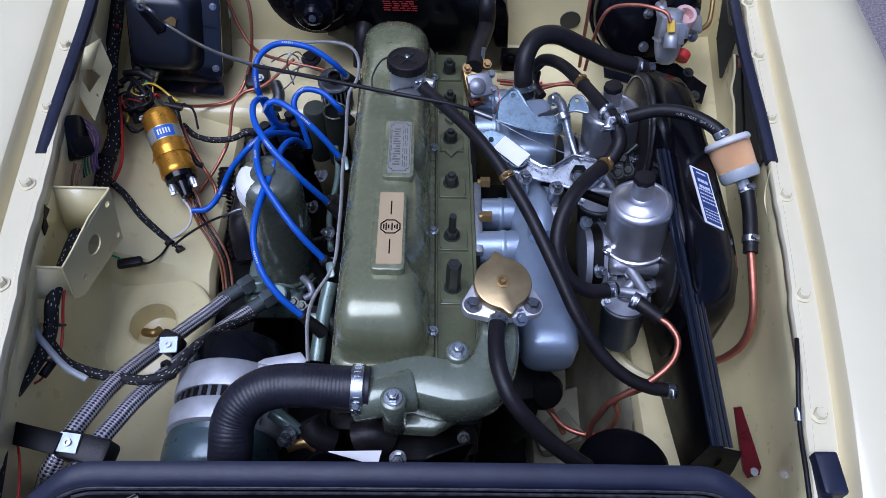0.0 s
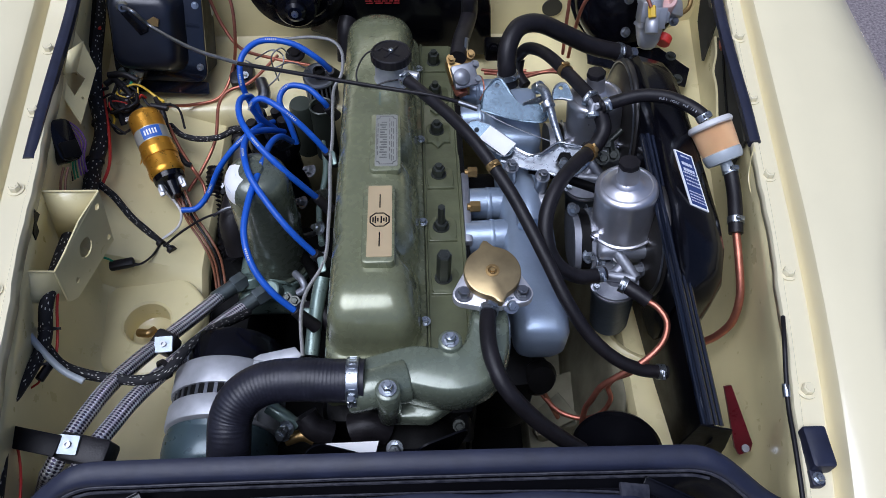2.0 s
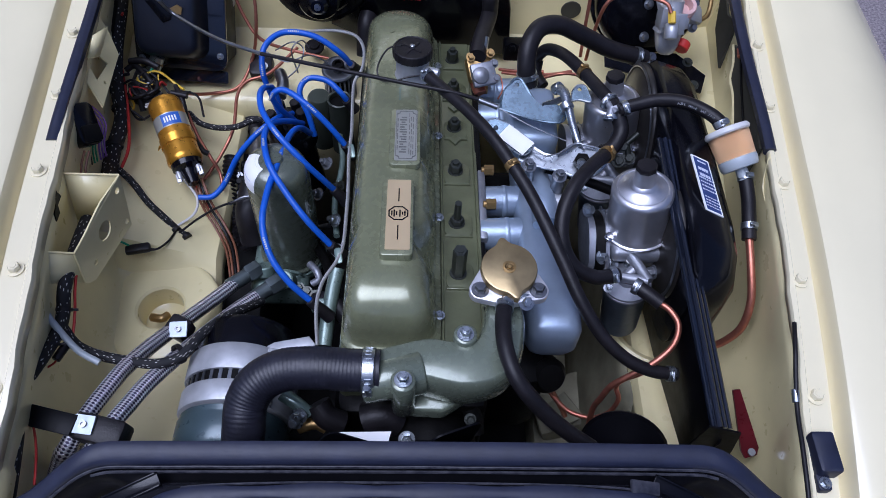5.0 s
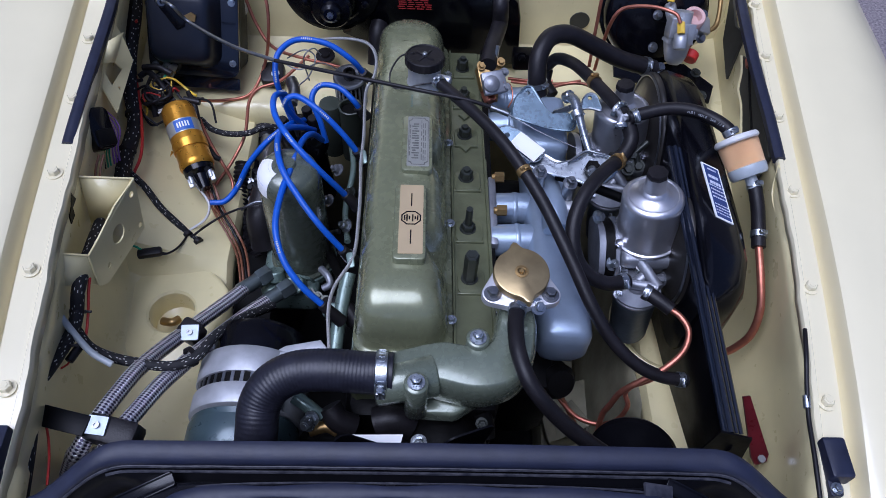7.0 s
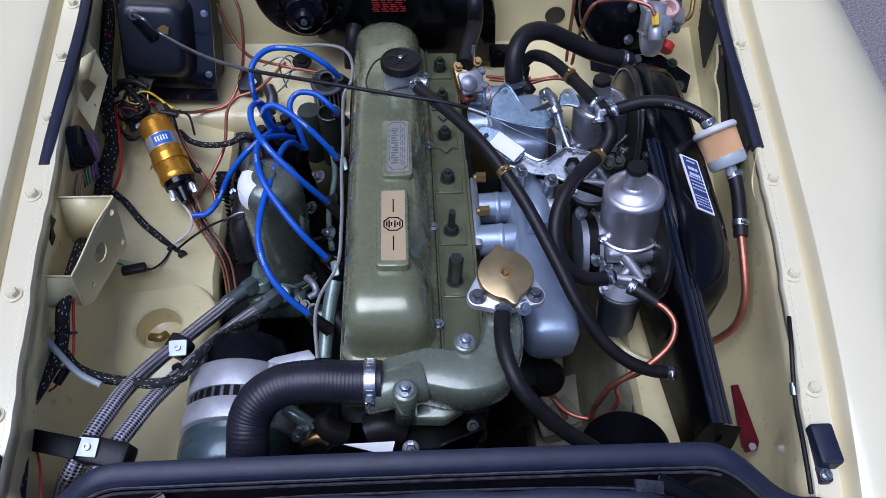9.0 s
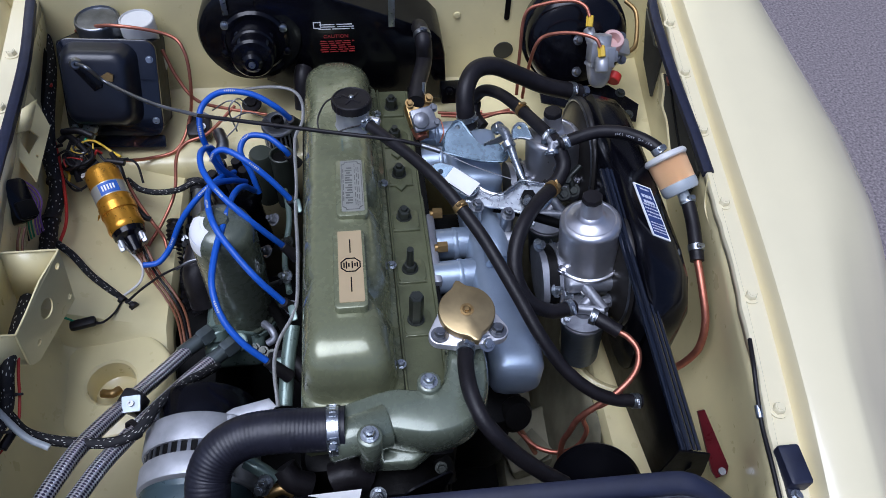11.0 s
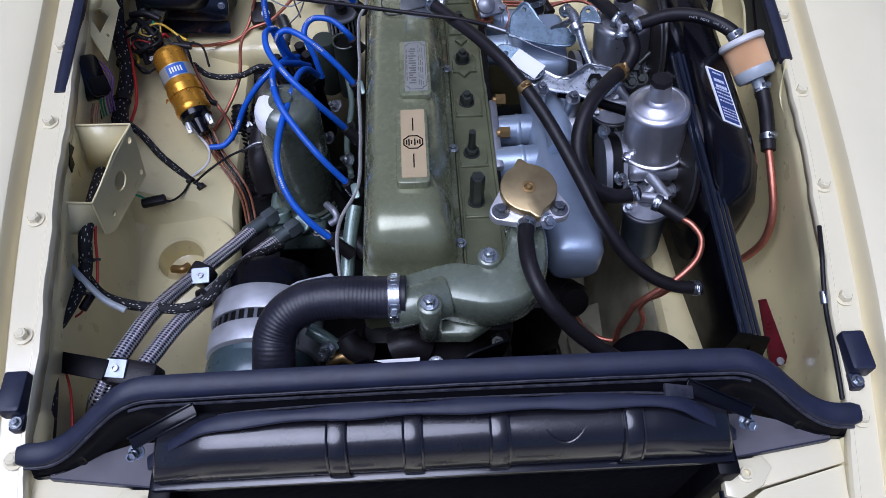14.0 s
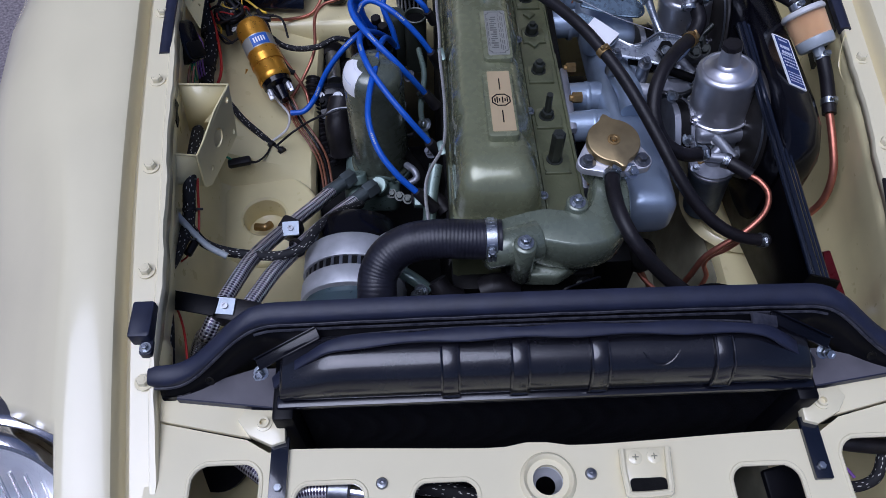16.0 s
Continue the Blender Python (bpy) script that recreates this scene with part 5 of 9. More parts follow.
for k in range(9):
    c_ = Vector((-0.425, 0.8502, 0.738)) + Vector((rnd.uniform(-0.028, 0.03), rnd.uniform(-0.03, 0.03), rnd.uniform(-0.006, 0.010)))
    a0, R_ = rnd.uniform(0, 6.28), rnd.uniform(0.010, 0.022)
    pts = [c_ + Vector((R_ * math.cos(a0 + j * 0.9), R_ * 0.9 * math.sin(a0 + j * 0.9), 0.004 * math.sin(j * 1.7 + k))) for j in range(5)]
    wire("sleeved_wire", pts, rnd.choice((0.0014, 0.0018, 0.0026)) if k not in (3, 6) else 0.0012, (RUBBER, RUBBER, RUBBER, REDW, RUBBER, RUBBER, YELLOW, RUBBER, RUBBER)[k], "dark looped wire in the tangle above the coil", "wire", 8, 6, group="sleeved wires")
bm = B()
box(bm, (0, 0, 0), (0.030, 0.034, 0.020), frame_at((-0.4268, 0.8431, 0.722), (0.1, -0.5, 0.8), (1, 0.3, 0)), 0.006)
single("connector_block", bm, RUBBER, "black connector block amid the wires", "connector")
bm = rod(B(), (-0.3776, 0.837, 0.728), (-0.3516, 0.8325, 0.726), 0.0046, 12)
single("wire_sleeve", bm, RUBBER, "black insulated sleeve over a wire joint", "sleeve")

# ---- copper brake lines at the back ----
for k, pp in enumerate(([(-0.4371, 1.0603, 0.8), (-0.3612, 1.0008, 0.85), (-0.2836, 1.0012, 0.83), (-0.2596, 0.9843, 0.81), (-0.2585, 0.9614, 0.76), (-0.2726, 0.9497, 0.7), (-0.2953, 0.912, 0.672), (-0.3378, 0.8947, 0.672), (-0.3661, 0.8639, 0.7)],
                        [(-0.2973, 1.004, 0.8), (-0.2815, 0.9836, 0.76), (-0.2555, 0.9623, 0.73), (-0.21, 0.9613, 0.71), (-0.1475, 0.9543, 0.7)],
                        [(-0.1994, 0.9672, 0.71), (-0.2405, 0.9164, 0.7), (-0.2755, 0.9011, 0.695), (-0.2884, 0.8738, 0.69), (-0.2873, 0.8097, 0.68), (-0.3055, 0.7687, 0.66), (-0.3253, 0.7313, 0.65)],
                        [(-0.3562, 0.8223, 0.7), (-0.336, 0.785, 0.69), (-0.3134, 0.751, 0.68), (-0.2997, 0.7347, 0.66), (-0.2942, 0.7099, 0.65)])):
    wire("brake_pipe", pp, 0.0027, COPPER, "thin bent copper brake pipe", "pipe", 8, group="copper pipes")

# ---- braided oil hoses ----
for k, (pts, fit0) in enumerate((([(-0.2505, 0.5467, 0.648), (-0.2711, 0.5177, 0.655), (-0.2968, 0.4766, 0.672), (-0.3183, 0.4248, 0.705), (-0.3358, 0.3756, 0.735), (-0.3458, 0.3373, 0.752), (-0.3602, 0.2969, 0.758), (-0.3765, 0.2665, 0.745), (-0.3897, 0.273, 0.72), (-0.4037, 0.2497, 0.69)], (-0.2235, 0.5724, 0.645)),
                                 ([(-0.2158, 0.5251, 0.65), (-0.2425, 0.4914, 0.662), (-0.2692, 0.4437, 0.685), (-0.2882, 0.3989, 0.712), (-0.3067, 0.352, 0.738), (-0.3197, 0.3172, 0.75), (-0.3318, 0.2892, 0.756), (-0.355, 0.2602, 0.74), (-0.3679, 0.2745, 0.715), (-0.3845, 0.2511, 0.685)], (-0.1905, 0.5485, 0.648)))):
    hs = thing("oil_cooler_hose", pts[3], "steel-braided oil cooler hose with swaged ends", "hose", "braided hoses")
    bm = tube(B(), pts, 0.0098, 16, 8)
    part("braid", bm, BRAID, hs)
    bm = rod(B(), Vector(pts[0]).lerp(Vector(fit0), -0.35), Vector(pts[0]).lerp(Vector(fit0), 0.55), 0.0105, 18)
    part("ferrule", bm, UNION, hs, "grey swaged ferrule")
    bm = lathe(B(), [(0, 0), (0.0125, 0), (0.0135, 0.002), (0.0135, 0.019), (0.012, 0.021), (0, 0.021)], frame_at(Vector(pts[0]).lerp(Vector(fit0), 0.5), Vector(fit0) - Vector(pts[0])), 6)
    part("union_nut", bm, UNION, hs, "grey steel hexagon union nut")
# clamp blocks that hold both hoses
for ctr_, d_, sz, off_, pd_ in (((-0.3005, 0.4500, 0.692), (0.80, -0.42, 0), (0.030, 0.028, 0.030), (0.006, -0.004), (0.95, 0.05, 0)), ((-0.3370, 0.2850, 0.760), (0.97, -0.22, 0), (0.058, 0.030, 0.034), (-0.014, 0.002), (0.99, -0.12, 0))):
    cb = thing("hose_clamp_block", ctr_, "black rubber-lined clamp block with a bright top plate", "clamp", "hose clamps")
    m = frame_at(ctr_, (0.0, -0.15, 1), d_)
    bm = B()
    box(bm, (0, 0, -0.004), sz, m, 0.006)
    part("block", bm, RUBBER, cb)
    mp_ = frame_at(m @ Vector((*off_, 0)), (0.0, -0.22, 1), pd_)
    bm = slab(B(), rrect(0.022, 0.020, 0.001, 2), sz[2] / 2 - 0.004, sz[2] / 2 - 0.0005, mp_)
    part("top_plate", bm, PLATED, cb, "bright zinc plate")
    bm = B()
    lathe(bm, [(0, 0), (0.004, 0), (0.004, 0.003), (0.002, 0.003), (0.002, 0.0015), (0, 0.0015)], mp_ @ Matrix.Translation((0, 0, sz[2] / 2 - 0.0008)), 12)
    part("screw", bm, STEEL, cb)
sm, sw_, sh_ = quad((-0.4336, 0.2925, 0.776), (-0.3564, 0.2745, 0.776), (-0.4397, 0.3130, 0.778))
bm = B()
box(bm, (0, 0, 0), (sw_, 0.023, 0.003), sm, 0.001)
single("hose_bracket", bm, SATIN, "flat black steel strap from rail to hose clamp", "bracket")
for q, d_ in (((-0.2825, 0.3968, 0.724), (-0.6, -0.6, 0.3)),):
    bm = lathe(B(), [(0.0103, -0.003), (0.0125, -0.003), (0.0125, 0.003), (0.0103, 0.003), (0.0103, -0.003)], frame_at(q, d_), 20)
    single("cable_tie", bm, RUBBER, "black cable tie round the wiring loom", "cable tie", "loom ties")

# ---- oil filter ----
of = thing("oil_filter", (-0.184, 0.615, 0.60), "tall dark green oil filter canister on its head", "oil filter")
om = frame_at((-0.180, 0.617, 0.60), (0, 0.02, 1))
bm = lathe(B(), [(0, 0.02), (0.0440, 0.02), (0.0465, 0.024), (0.0465, 0.030), (0.0430, 0.034), (0.0415, 0.200), (0.0405, 0.209), (0.0365, 0.218), (0.028, 0.224), (0.012, 0.226), (0.010, 0.230), (0, 0.231)], om, 40)
part("canister", bm, FILTERG, of)
bm = B()
rows = []
for i in range(10):
    a = radians(158 + 76 * i / 9)
    rows.append([om @ Vector((r * math.cos(a), r * math.sin(a), h)) for r, h in ((0.0421, 0.197), (0.0418, 0.2005), (0.0408, 0.2096), (0.0368, 0.2187), (0.0282, 0.2248), (0.0200, 0.2258))])
stk = part("sticker", surf(bm, rows), WHITE, of, "white sticker with faint print")
for k in range(6):
    rows = []
    for i in range(6):
        a = radians(166 + (58 - 5 * (k % 3)) * i / 5)
        rows.append([om @ Vector((r * math.cos(a), r * math.sin(a), h + 0.0005)) for r, h in ((0.0398 - k * 0.0030, 0.2128 + (0.2128, 0.2158, 0.2188, 0.2206, 0.2226, 0.2240)[k] - 0.2128), (0.0389 - k * 0.0030, 0.2140 + (0.2128, 0.2158, 0.2188, 0.2206, 0.2226, 0.2240)[k] - 0.2128))])
    part("sticker_print", surf(B(), rows), LPRINT, stk)
bm = lathe(B(), [(0.0470, 0.012), (0.0490, 0.014), (0.0490, 0.024), (0.0470, 0.026)], om, 36)
tube(bm, [om @ Vector(v) for v in ((0.02, -0.045, 0.022), (0.014, -0.050, 0.040), (-0.006, -0.050, 0.046), (-0.012, -0.048, 0.030))], 0.0025, 8)
part("clamp_band", bm, TEAL, of, "grey-green clamp band with a lug")
bm = B()
box(bm, (-0.195, 0.60, 0.600), (0.085, 0.10, 0.055), None, 0.014, 3)
rod(bm, (-0.215, 0.57, 0.632), (-0.2163, 0.5782, 0.645), 0.014, 18)
rod(bm, (-0.18, 0.56, 0.632), (-0.1847, 0.5523, 0.648), 0.014, 18)
part("filter_head", bm, TEAL, of, "grey-green cast filter head")
for k in range(3):
    bm = B()
    hexbolt(bm, (-0.165 + k * 0.012, 0.555 - k * 0.006, 0.622), (0, -0.4, 0.9), 0.005, 0.006)
    part("bolt", bm, NUT, of)

# ---- distributor and plug leads ----
di = thing("distributor", (-0.1946, 0.8248, 0.66), "black distributor cap with black lead boots", "distributor")
dm = frame_at((-0.1882, 0.7793, 0.7), (-0.1, 0, 1))
bm = lathe(B(), [(0, -0.12), (0.030, -0.12), (0.030, -0.01), (0.037, -0.008), (0.037, 0.018), (0.032, 0.030), (0.012, 0.034), (0, 0.034)], dm, 32)
part("body", bm, BLACK, di)
for i in range(7):
    a = 2 * math.pi * i / 6
    c = (0, 0) if i == 6 else (0.023 * math.cos(a), 0.023 * math.sin(a))
    bm = rod(B(), dm @ Vector((*c, 0.02)), dm @ Vector((*c, 0.052)), 0.0078, 12)
    part("tower", bm, RUBBER, di, "black rubber lead boot")
LEADS = (
    [(-0.1989, 0.7689, 0.755), (-0.2067, 0.773, 0.79), (-0.2128, 0.7753, 0.83), (-0.2118, 0.8038, 0.85), (-0.1881, 0.8302, 0.855), (-0.1459, 0.8305, 0.85), (-0.1117, 0.8219, 0.83), (-0.0954, 0.828, 0.8)],
    [(-0.1486, 0.7478, 0.735), (-0.156, 0.7602, 0.765), (-0.1678, 0.7797, 0.79), (-0.1565, 0.798, 0.8), (-0.1298, 0.7953, 0.8), (-0.1088, 0.7813, 0.79), (-0.1003, 0.7799, 0.775)],
    [(-0.1777, 0.763, 0.75), (-0.1905, 0.7457, 0.79), (-0.1974, 0.7402, 0.82), (-0.1811, 0.7432, 0.83), (-0.1492, 0.7225, 0.825), (-0.1186, 0.7058, 0.8), (-0.0976, 0.6976, 0.77)],
    [(-0.1927, 0.766, 0.75), (-0.1962, 0.7655, 0.78), (-0.2028, 0.7679, 0.81), (-0.2109, 0.7402, 0.83), (-0.2028, 0.6957, 0.84), (-0.1783, 0.6536, 0.84), (-0.1467, 0.6273, 0.82), (-0.1246, 0.623, 0.79), (-0.108, 0.6257, 0.76)],
    [(-0.1657, 0.7577, 0.75), (-0.1782, 0.7282, 0.785), (-0.1922, 0.6948, 0.815), (-0.1964, 0.6585, 0.83), (-0.1844, 0.6088, 0.835), (-0.1616, 0.5748, 0.82), (-0.1332, 0.5444, 0.8), (-0.1051, 0.531, 0.765)],
    [(-0.1523, 0.7382, 0.75), (-0.1613, 0.7158, 0.785), (-0.1685, 0.6778, 0.81), (-0.1746, 0.6177, 0.825), (-0.1822, 0.5704, 0.825), (-0.1834, 0.5246, 0.82), (-0.1715, 0.488, 0.805), (-0.1497, 0.464, 0.785), (-0.1227, 0.4504, 0.76)],
    [(-0.1827, 0.7776, 0.75), (-0.1986, 0.7416, 0.775), (-0.227, 0.7181, 0.765), (-0.2555, 0.702, 0.735), (-0.2761, 0.6859, 0.7), (-0.2947, 0.6714, 0.685), (-0.3159, 0.6695, 0.683)])
PLUGS = ((-0.0869, 0.8447, 0.772), (-0.0905, 0.782, 0.755), (-0.0873, 0.7013, 0.745), (-0.093, 0.6221, 0.738), (-0.0931, 0.5329, 0.742), (-0.1016, 0.4429, 0.735), None)
for k, (pts, plug) in enumerate(zip(LEADS, PLUGS)):
    ld = thing("plug_lead" if plug else "coil_lead", pts[-1], "blue silicone ignition lead with faint white print", "ignition lead", "blue ignition leads")
    bm = tube(B(), pts, 0.0042, 12)
    part("cable", bm, BLUE, ld)
    path = smooth_path(pts, 8)
    rnd = random.Random(40 + k)
    for f in ((0.30, 0.62), (0.48,), (0.36, 0.70))[k % 3]:
        i = int(f * len(path))
        d_ = (path[i + 1] - path[i - 1]).normalized()
        v = Vector((0.0, -0.55, 0.83))
        v = (v - d_ * v.dot(d_)).normalized()
        bm = B()
        for j in range(6):
            box(bm, (-0.0072 + j * 0.0027, 0, 0.0040), (0.0014 + 0.0006 * rnd.random(), 0.0030 - 0.0008 * rnd.random(), 0.0005), frame_at(path[i], v, d_))
        part("print", bm, HOSEPRINT, ld)
    if plug:
        a_ = Vector(pts[-1])
        bm = rod(B(), a_.lerp(Vector(plug), -0.15), plug, 0.0068, 12, r2=0.0085)
        part("boot", bm, RUBBER, ld, "black rubber plug boot")

# second dark canister and small hardware behind the leads
dc = thing("fuel_pump_body", (-0.1295, 0.8511, 0.61), "dark green cylindrical unit beside the block", "engine accessory")
m = frame_at((-0.1205, 0.840, 0.66), (0, 0, 1))
bm = lathe(B(), [(0, -0.05), (0.0178, -0.05), (0.0178, 0.056), (0.0190, 0.057), (0.0190, 0.060), (0.0176, 0.061), (0.0160, 0.060), (0.0160, 0.046), (0, 0.046)], m, 28)
part("body", bm, CANDARK, dc, "dark grey-green open-topped cylinder")
# dark disc in place of the shade inside the open cylinder
bm = lathe(B(), [(0, 0.050), (0.0158, 0.050), (0.0158, 0.0515), (0, 0.0525)], m, 24)
part("core", bm, DARK, dc)
m = frame_at((-0.1545, 0.855, 0.665), (0, 0, 1))
bm = lathe(B(), [(0, -0.06), (0.0185, -0.06), (0.0185, 0.042), (0.0165, 0.046), (0, 0.046)], m, 24)
part("side_body", bm, CANDARK, dc)
fu = thing("finned_unit", (-0.1255, 0.905, 0.66), "dark ribbed alloy cylinder with a pale rim behind the leads", "engine accessory")
m = frame_at((-0.1255, 0.905, 0.69), (0.0, -0.12, 1))
bm = lathe(B(), [(0, -0.035), (0.0235, -0.035), (0.0235, 0.036), (0, 0.036)], m, 36)
part("body", bm, DARK, fu)
for i in range(22):
    bm = B()
    box(bm, (0.0243, 0, 0.0), (0.0034, 0.0026, 0.066), m @ Matrix.Rotation(2 * math.pi * i / 22, 4, "Z"), 0.0006)
    part("fin", bm, CASTL, fu)
bm = lathe(B(), [(0.0235, 0.033), (0.0268, 0.034), (0.0268, 0.037), (0.0245, 0.0395), (0.020, 0.040), (0.014, 0.037), (0, 0.037)], m, 36)
part("rim", bm, STEEL, fu, "pale steel rim")
bm = lathe(B(), [(0, 0.036), (0.010, 0.037), (0.010, 0.048), (0.0085, 0.050), (0.006, 0.050), (0.006, 0.044), (0, 0.044)], m, 20)
part("neck", bm, DARK, fu)
# black rubber block on the shelf
rb_ = thing("terminal_block", (-0.2604, 0.9436, 0.692), "small black rubber terminal block on the bulkhead shelf", "terminal block")
bm = slab(B(), rrect(0.038, 0.040, 0.009, 4), -0.010, 0.006, frame_at((-0.2590, 0.9436, 0.690), (0, -0.25, 1), (1, 0, 0)), 0.004)
part("block", bm, RUBBER, rb_)
bm = B()
hexbolt(bm, (-0.252, 0.932, 0.700), (0, -0.25, 1), 0.0045, 0.004)
part("nut", bm, ZINC, rb_, "bright zinc nut")
bm = lathe(B(), [(0, 0), (0.0150, 0), (0.0165, 0.003), (0.0150, 0.006), (0.0085, 0.006), (0.0075, 0.010), (0, 0.010)], frame_at((-0.1745, 0.9860, 0.693), (0, -0.2, 1)), 20)
single("floor_plug", bm, RUBBER, "dark rubber plug in the shelf", "plug")
bm = tube(B(), [(-0.2242, 0.9169, 0.7), (-0.2156, 0.891, 0.7), (-0.2188, 0.868, 0.695)], 0.010, 10)
single("grey_cable_bundle", bm, STEEL, "bundle of thin grey cables tied together", "cable")
for pp in ([(-0.2293, 0.9363, 0.73), (-0.1992, 0.9339, 0.75), (-0.1822, 0.9288, 0.74), (-0.189, 0.898, 0.73), (-0.2063, 0.8827, 0.72)], [(-0.2418, 0.9217, 0.74), (-0.2082, 0.9104, 0.73), (-0.1719, 0.9159, 0.74), (-0.1393, 0.8987, 0.74)], [(-0.1901, 0.896, 0.72), (-0.1959, 0.9026, 0.76), (-0.1812, 0.9148, 0.77), (-0.169, 0.9113, 0.76)]):
    wire("wire", pp, 0.0012, STEEL, "thin grey wire curling behind the leads", "wire", 6, group="grey wires")

# small fittings on the block's side between the leads
for q, d_, mt in (((-0.1094, 0.6086, 0.715), (-0.6, -0.3, 0.7), ZINC), ((-0.1029, 0.5577, 0.715), (-0.5, -0.4, 0.7), CASTG), ((-0.1568, 0.6767, 0.65), (-0.5, -0.3, 0.8), NUT), ((-0.1322, 0.7332, 0.69), (-0.6, -0.2, 0.7), CASTG), ((-0.1459, 0.6979, 0.66), (-0.6, -0.3, 0.7), STEEL), ((-0.1088, 0.68, 0.7), (-0.7, -0.2, 0.6), NUT)):
    bm = B()
    hexbolt(bm, q, d_, 0.0065, 0.009, True, 0.004)
    single("block_fitting", bm, mt, "small hexagon fitting on the engine side", "fitting", "block fittings")
for pp, r_, mt in (([(-0.1165, 0.782, 0.7), (-0.1092, 0.725, 0.7), (-0.1164, 0.6596, 0.69), (-0.1081, 0.5924, 0.7)], 0.0045, TEAL), ([(-0.1572, 0.6386, 0.64), (-0.1289, 0.5833, 0.66), (-0.1064, 0.5229, 0.68)], 0.0075, DARK), ([(-0.1871, 0.6814, 0.62), (-0.1593, 0.656, 0.63), (-0.1273, 0.6472, 0.65)], 0.004, STEEL)):
    wire("side_pipe", pp, r_, mt, "thin pipe along the engine side", "pipe", 10)
# temperature capillary in its coil sleeve along the cover
wire("capillary_tube", [(-0.1681, 0.9, 0.8), (-0.1236, 0.8675, 0.83), (-0.0897, 0.8407, 0.845), (-0.0753, 0.8139, 0.845), (-0.0764, 0.7906, 0.83), (-0.0868, 0.7729, 0.82), (-0.0879, 0.7396, 0.815), (-0.0864, 0.692, 0.81), (-0.0871, 0.6422, 0.81), (-0.085, 0.5953, 0.81), (-0.0844, 0.5509, 0.81), (-0.088, 0.4992, 0.8), (-0.1083, 0.4615, 0.79), (-0.1136, 0.4301, 0.785), (-0.1096, 0.3845, 0.775)], 0.0023, WRAP, "grey wire-wrapped temperature gauge capillary", "tube", 10)
for q in ((-0.0845, 0.6538, 0.808), (-0.0911, 0.494, 0.798)):
    bm = slab(B(), rrect(0.009, 0.020, 0.003, 3), 0, 0.002, frame_at(q, (-0.2, -0.3, 0.9), (1, 0.2, 0)), 0.001)
    single("p_clip", bm, TEAL, "small steel clip holding the capillary", "clip", "capillary clips")

# plumbing on the block's side below the leads
for pp, r, mt, lb_ in (([(-0.0981, 0.5135, 0.74), (-0.1061, 0.4754, 0.72), (-0.1117, 0.4222, 0.7)], 0.0095, TEAL, "grey-green painted metal water pipe"), ([(-0.1287, 0.4867, 0.7), (-0.1054, 0.4812, 0.71), (-0.0868, 0.4624, 0.7)], 0.012, RUBBER, "short black rubber hose by the block"),
                       ([(-0.2394, 0.6977, 0.68), (-0.2458, 0.6606, 0.66), (-0.2416, 0.6381, 0.62)], 0.020, RUBBER, "dark ribbed hose behind the oil filter"), ([(-0.2671, 0.6527, 0.69), (-0.246, 0.6586, 0.7), (-0.2224, 0.6611, 0.7)], 0.0022, STEEL, "thin grey pipe behind the oil filter")):
    wire("side_pipe", pp, r, mt, lb_, "pipe", 12)
bm = B()
box(bm, (0, 0, 0), (0.030, 0.018, 0.016), frame_at((-0.1148, 0.4716, 0.715), (0, -0.3, 0.9), (1, 0, 0)), 0.003)
single("oil_gallery_union", bm, TEAL, "grey-green union block on the engine side", "union")
bm = tube(B(), [(-0.1392, 0.5378, 0.712), (-0.1286, 0.5246, 0.715), (-0.1253, 0.5148, 0.71), (-0.1343, 0.5108, 0.705)], 0.005, 10)
single("bypass_elbow", bm, CASTG, "grey alloy elbow pipe", "pipe")

# ---- alternator ----
al = thing("alternator", (-0.19, 0.36, 0.63), "alloy alternator with a black rear cover", "alternator")
am = frame_at((-0.213, 0.262, 0.690), (0.03, 1, -0.02))
for nm, prof, mt, lb_ in (("front_housing", [(0, 0.060), (0.062, 0.060), (0.067, 0.062), (0.068, 0.064), (0.068, 0.086), (0.067, 0.088), (0, 0.088)], ALTERN, "cast alloy front housing"),
                          ("stator", [(0, 0.088), (0.064, 0.088), (0.064, 0.102), (0, 0.102)], DARK, "dark laminated stator"),
                          ("rear_housing", [(0, 0.102), (0.067, 0.102), (0.068, 0.104), (0.068, 0.133), (0.066, 0.136), (0, 0.136)], ALTERN, "cast alloy rear housing"),
                          ("rear_cover", [(0, 0.136), (0.062, 0.136), (0.062, 0.165), (0.058, 0.178), (0.045, 0.186), (0, 0.188)], BLACK, "black plastic rear cover"),
                          ("cooling_fan", [(0, 0.040), (0.056, 0.040), (0.062, 0.044), (0.064, 0.058), (0, 0.059)], ALTTEAL, "dark teal cooling fan"),
                          ("pulley", [(0, -0.012), (0.034, -0.012), (0.036, -0.008), (0.030, -0.001), (0.036, 0.006), (0.034, 0.010), (0, 0.010)], ALTTEAL, "dark teal pulley")):
    bm = lathe(B(), prof, am, 48)
    if nm in ("front_housing", "rear_housing"):
        for a in (70, 310):
            q = (0.064 * math.cos(radians(a)), 0.064 * math.sin(radians(a)))
            z0, z1 = (0.062, 0.088) if nm == "front_housing" else (0.102, 0.134)
            rod(bm, am @ Vector((*q, z0)), am @ Vector((*q, z1)), 0.009, 14)
    part(nm, bm, mt, al, lb_)
bm = B()
for i in range(36):
    a = 2 * math.pi * i / 36
    box(bm, (0.0642, 0, 0.095), (0.0016, 0.0042, 0.0142), am @ Matrix.Rotation(a, 4, "Z"))
tagged(part("stator_slotting", bm, STEEL, al), kind="stuff")
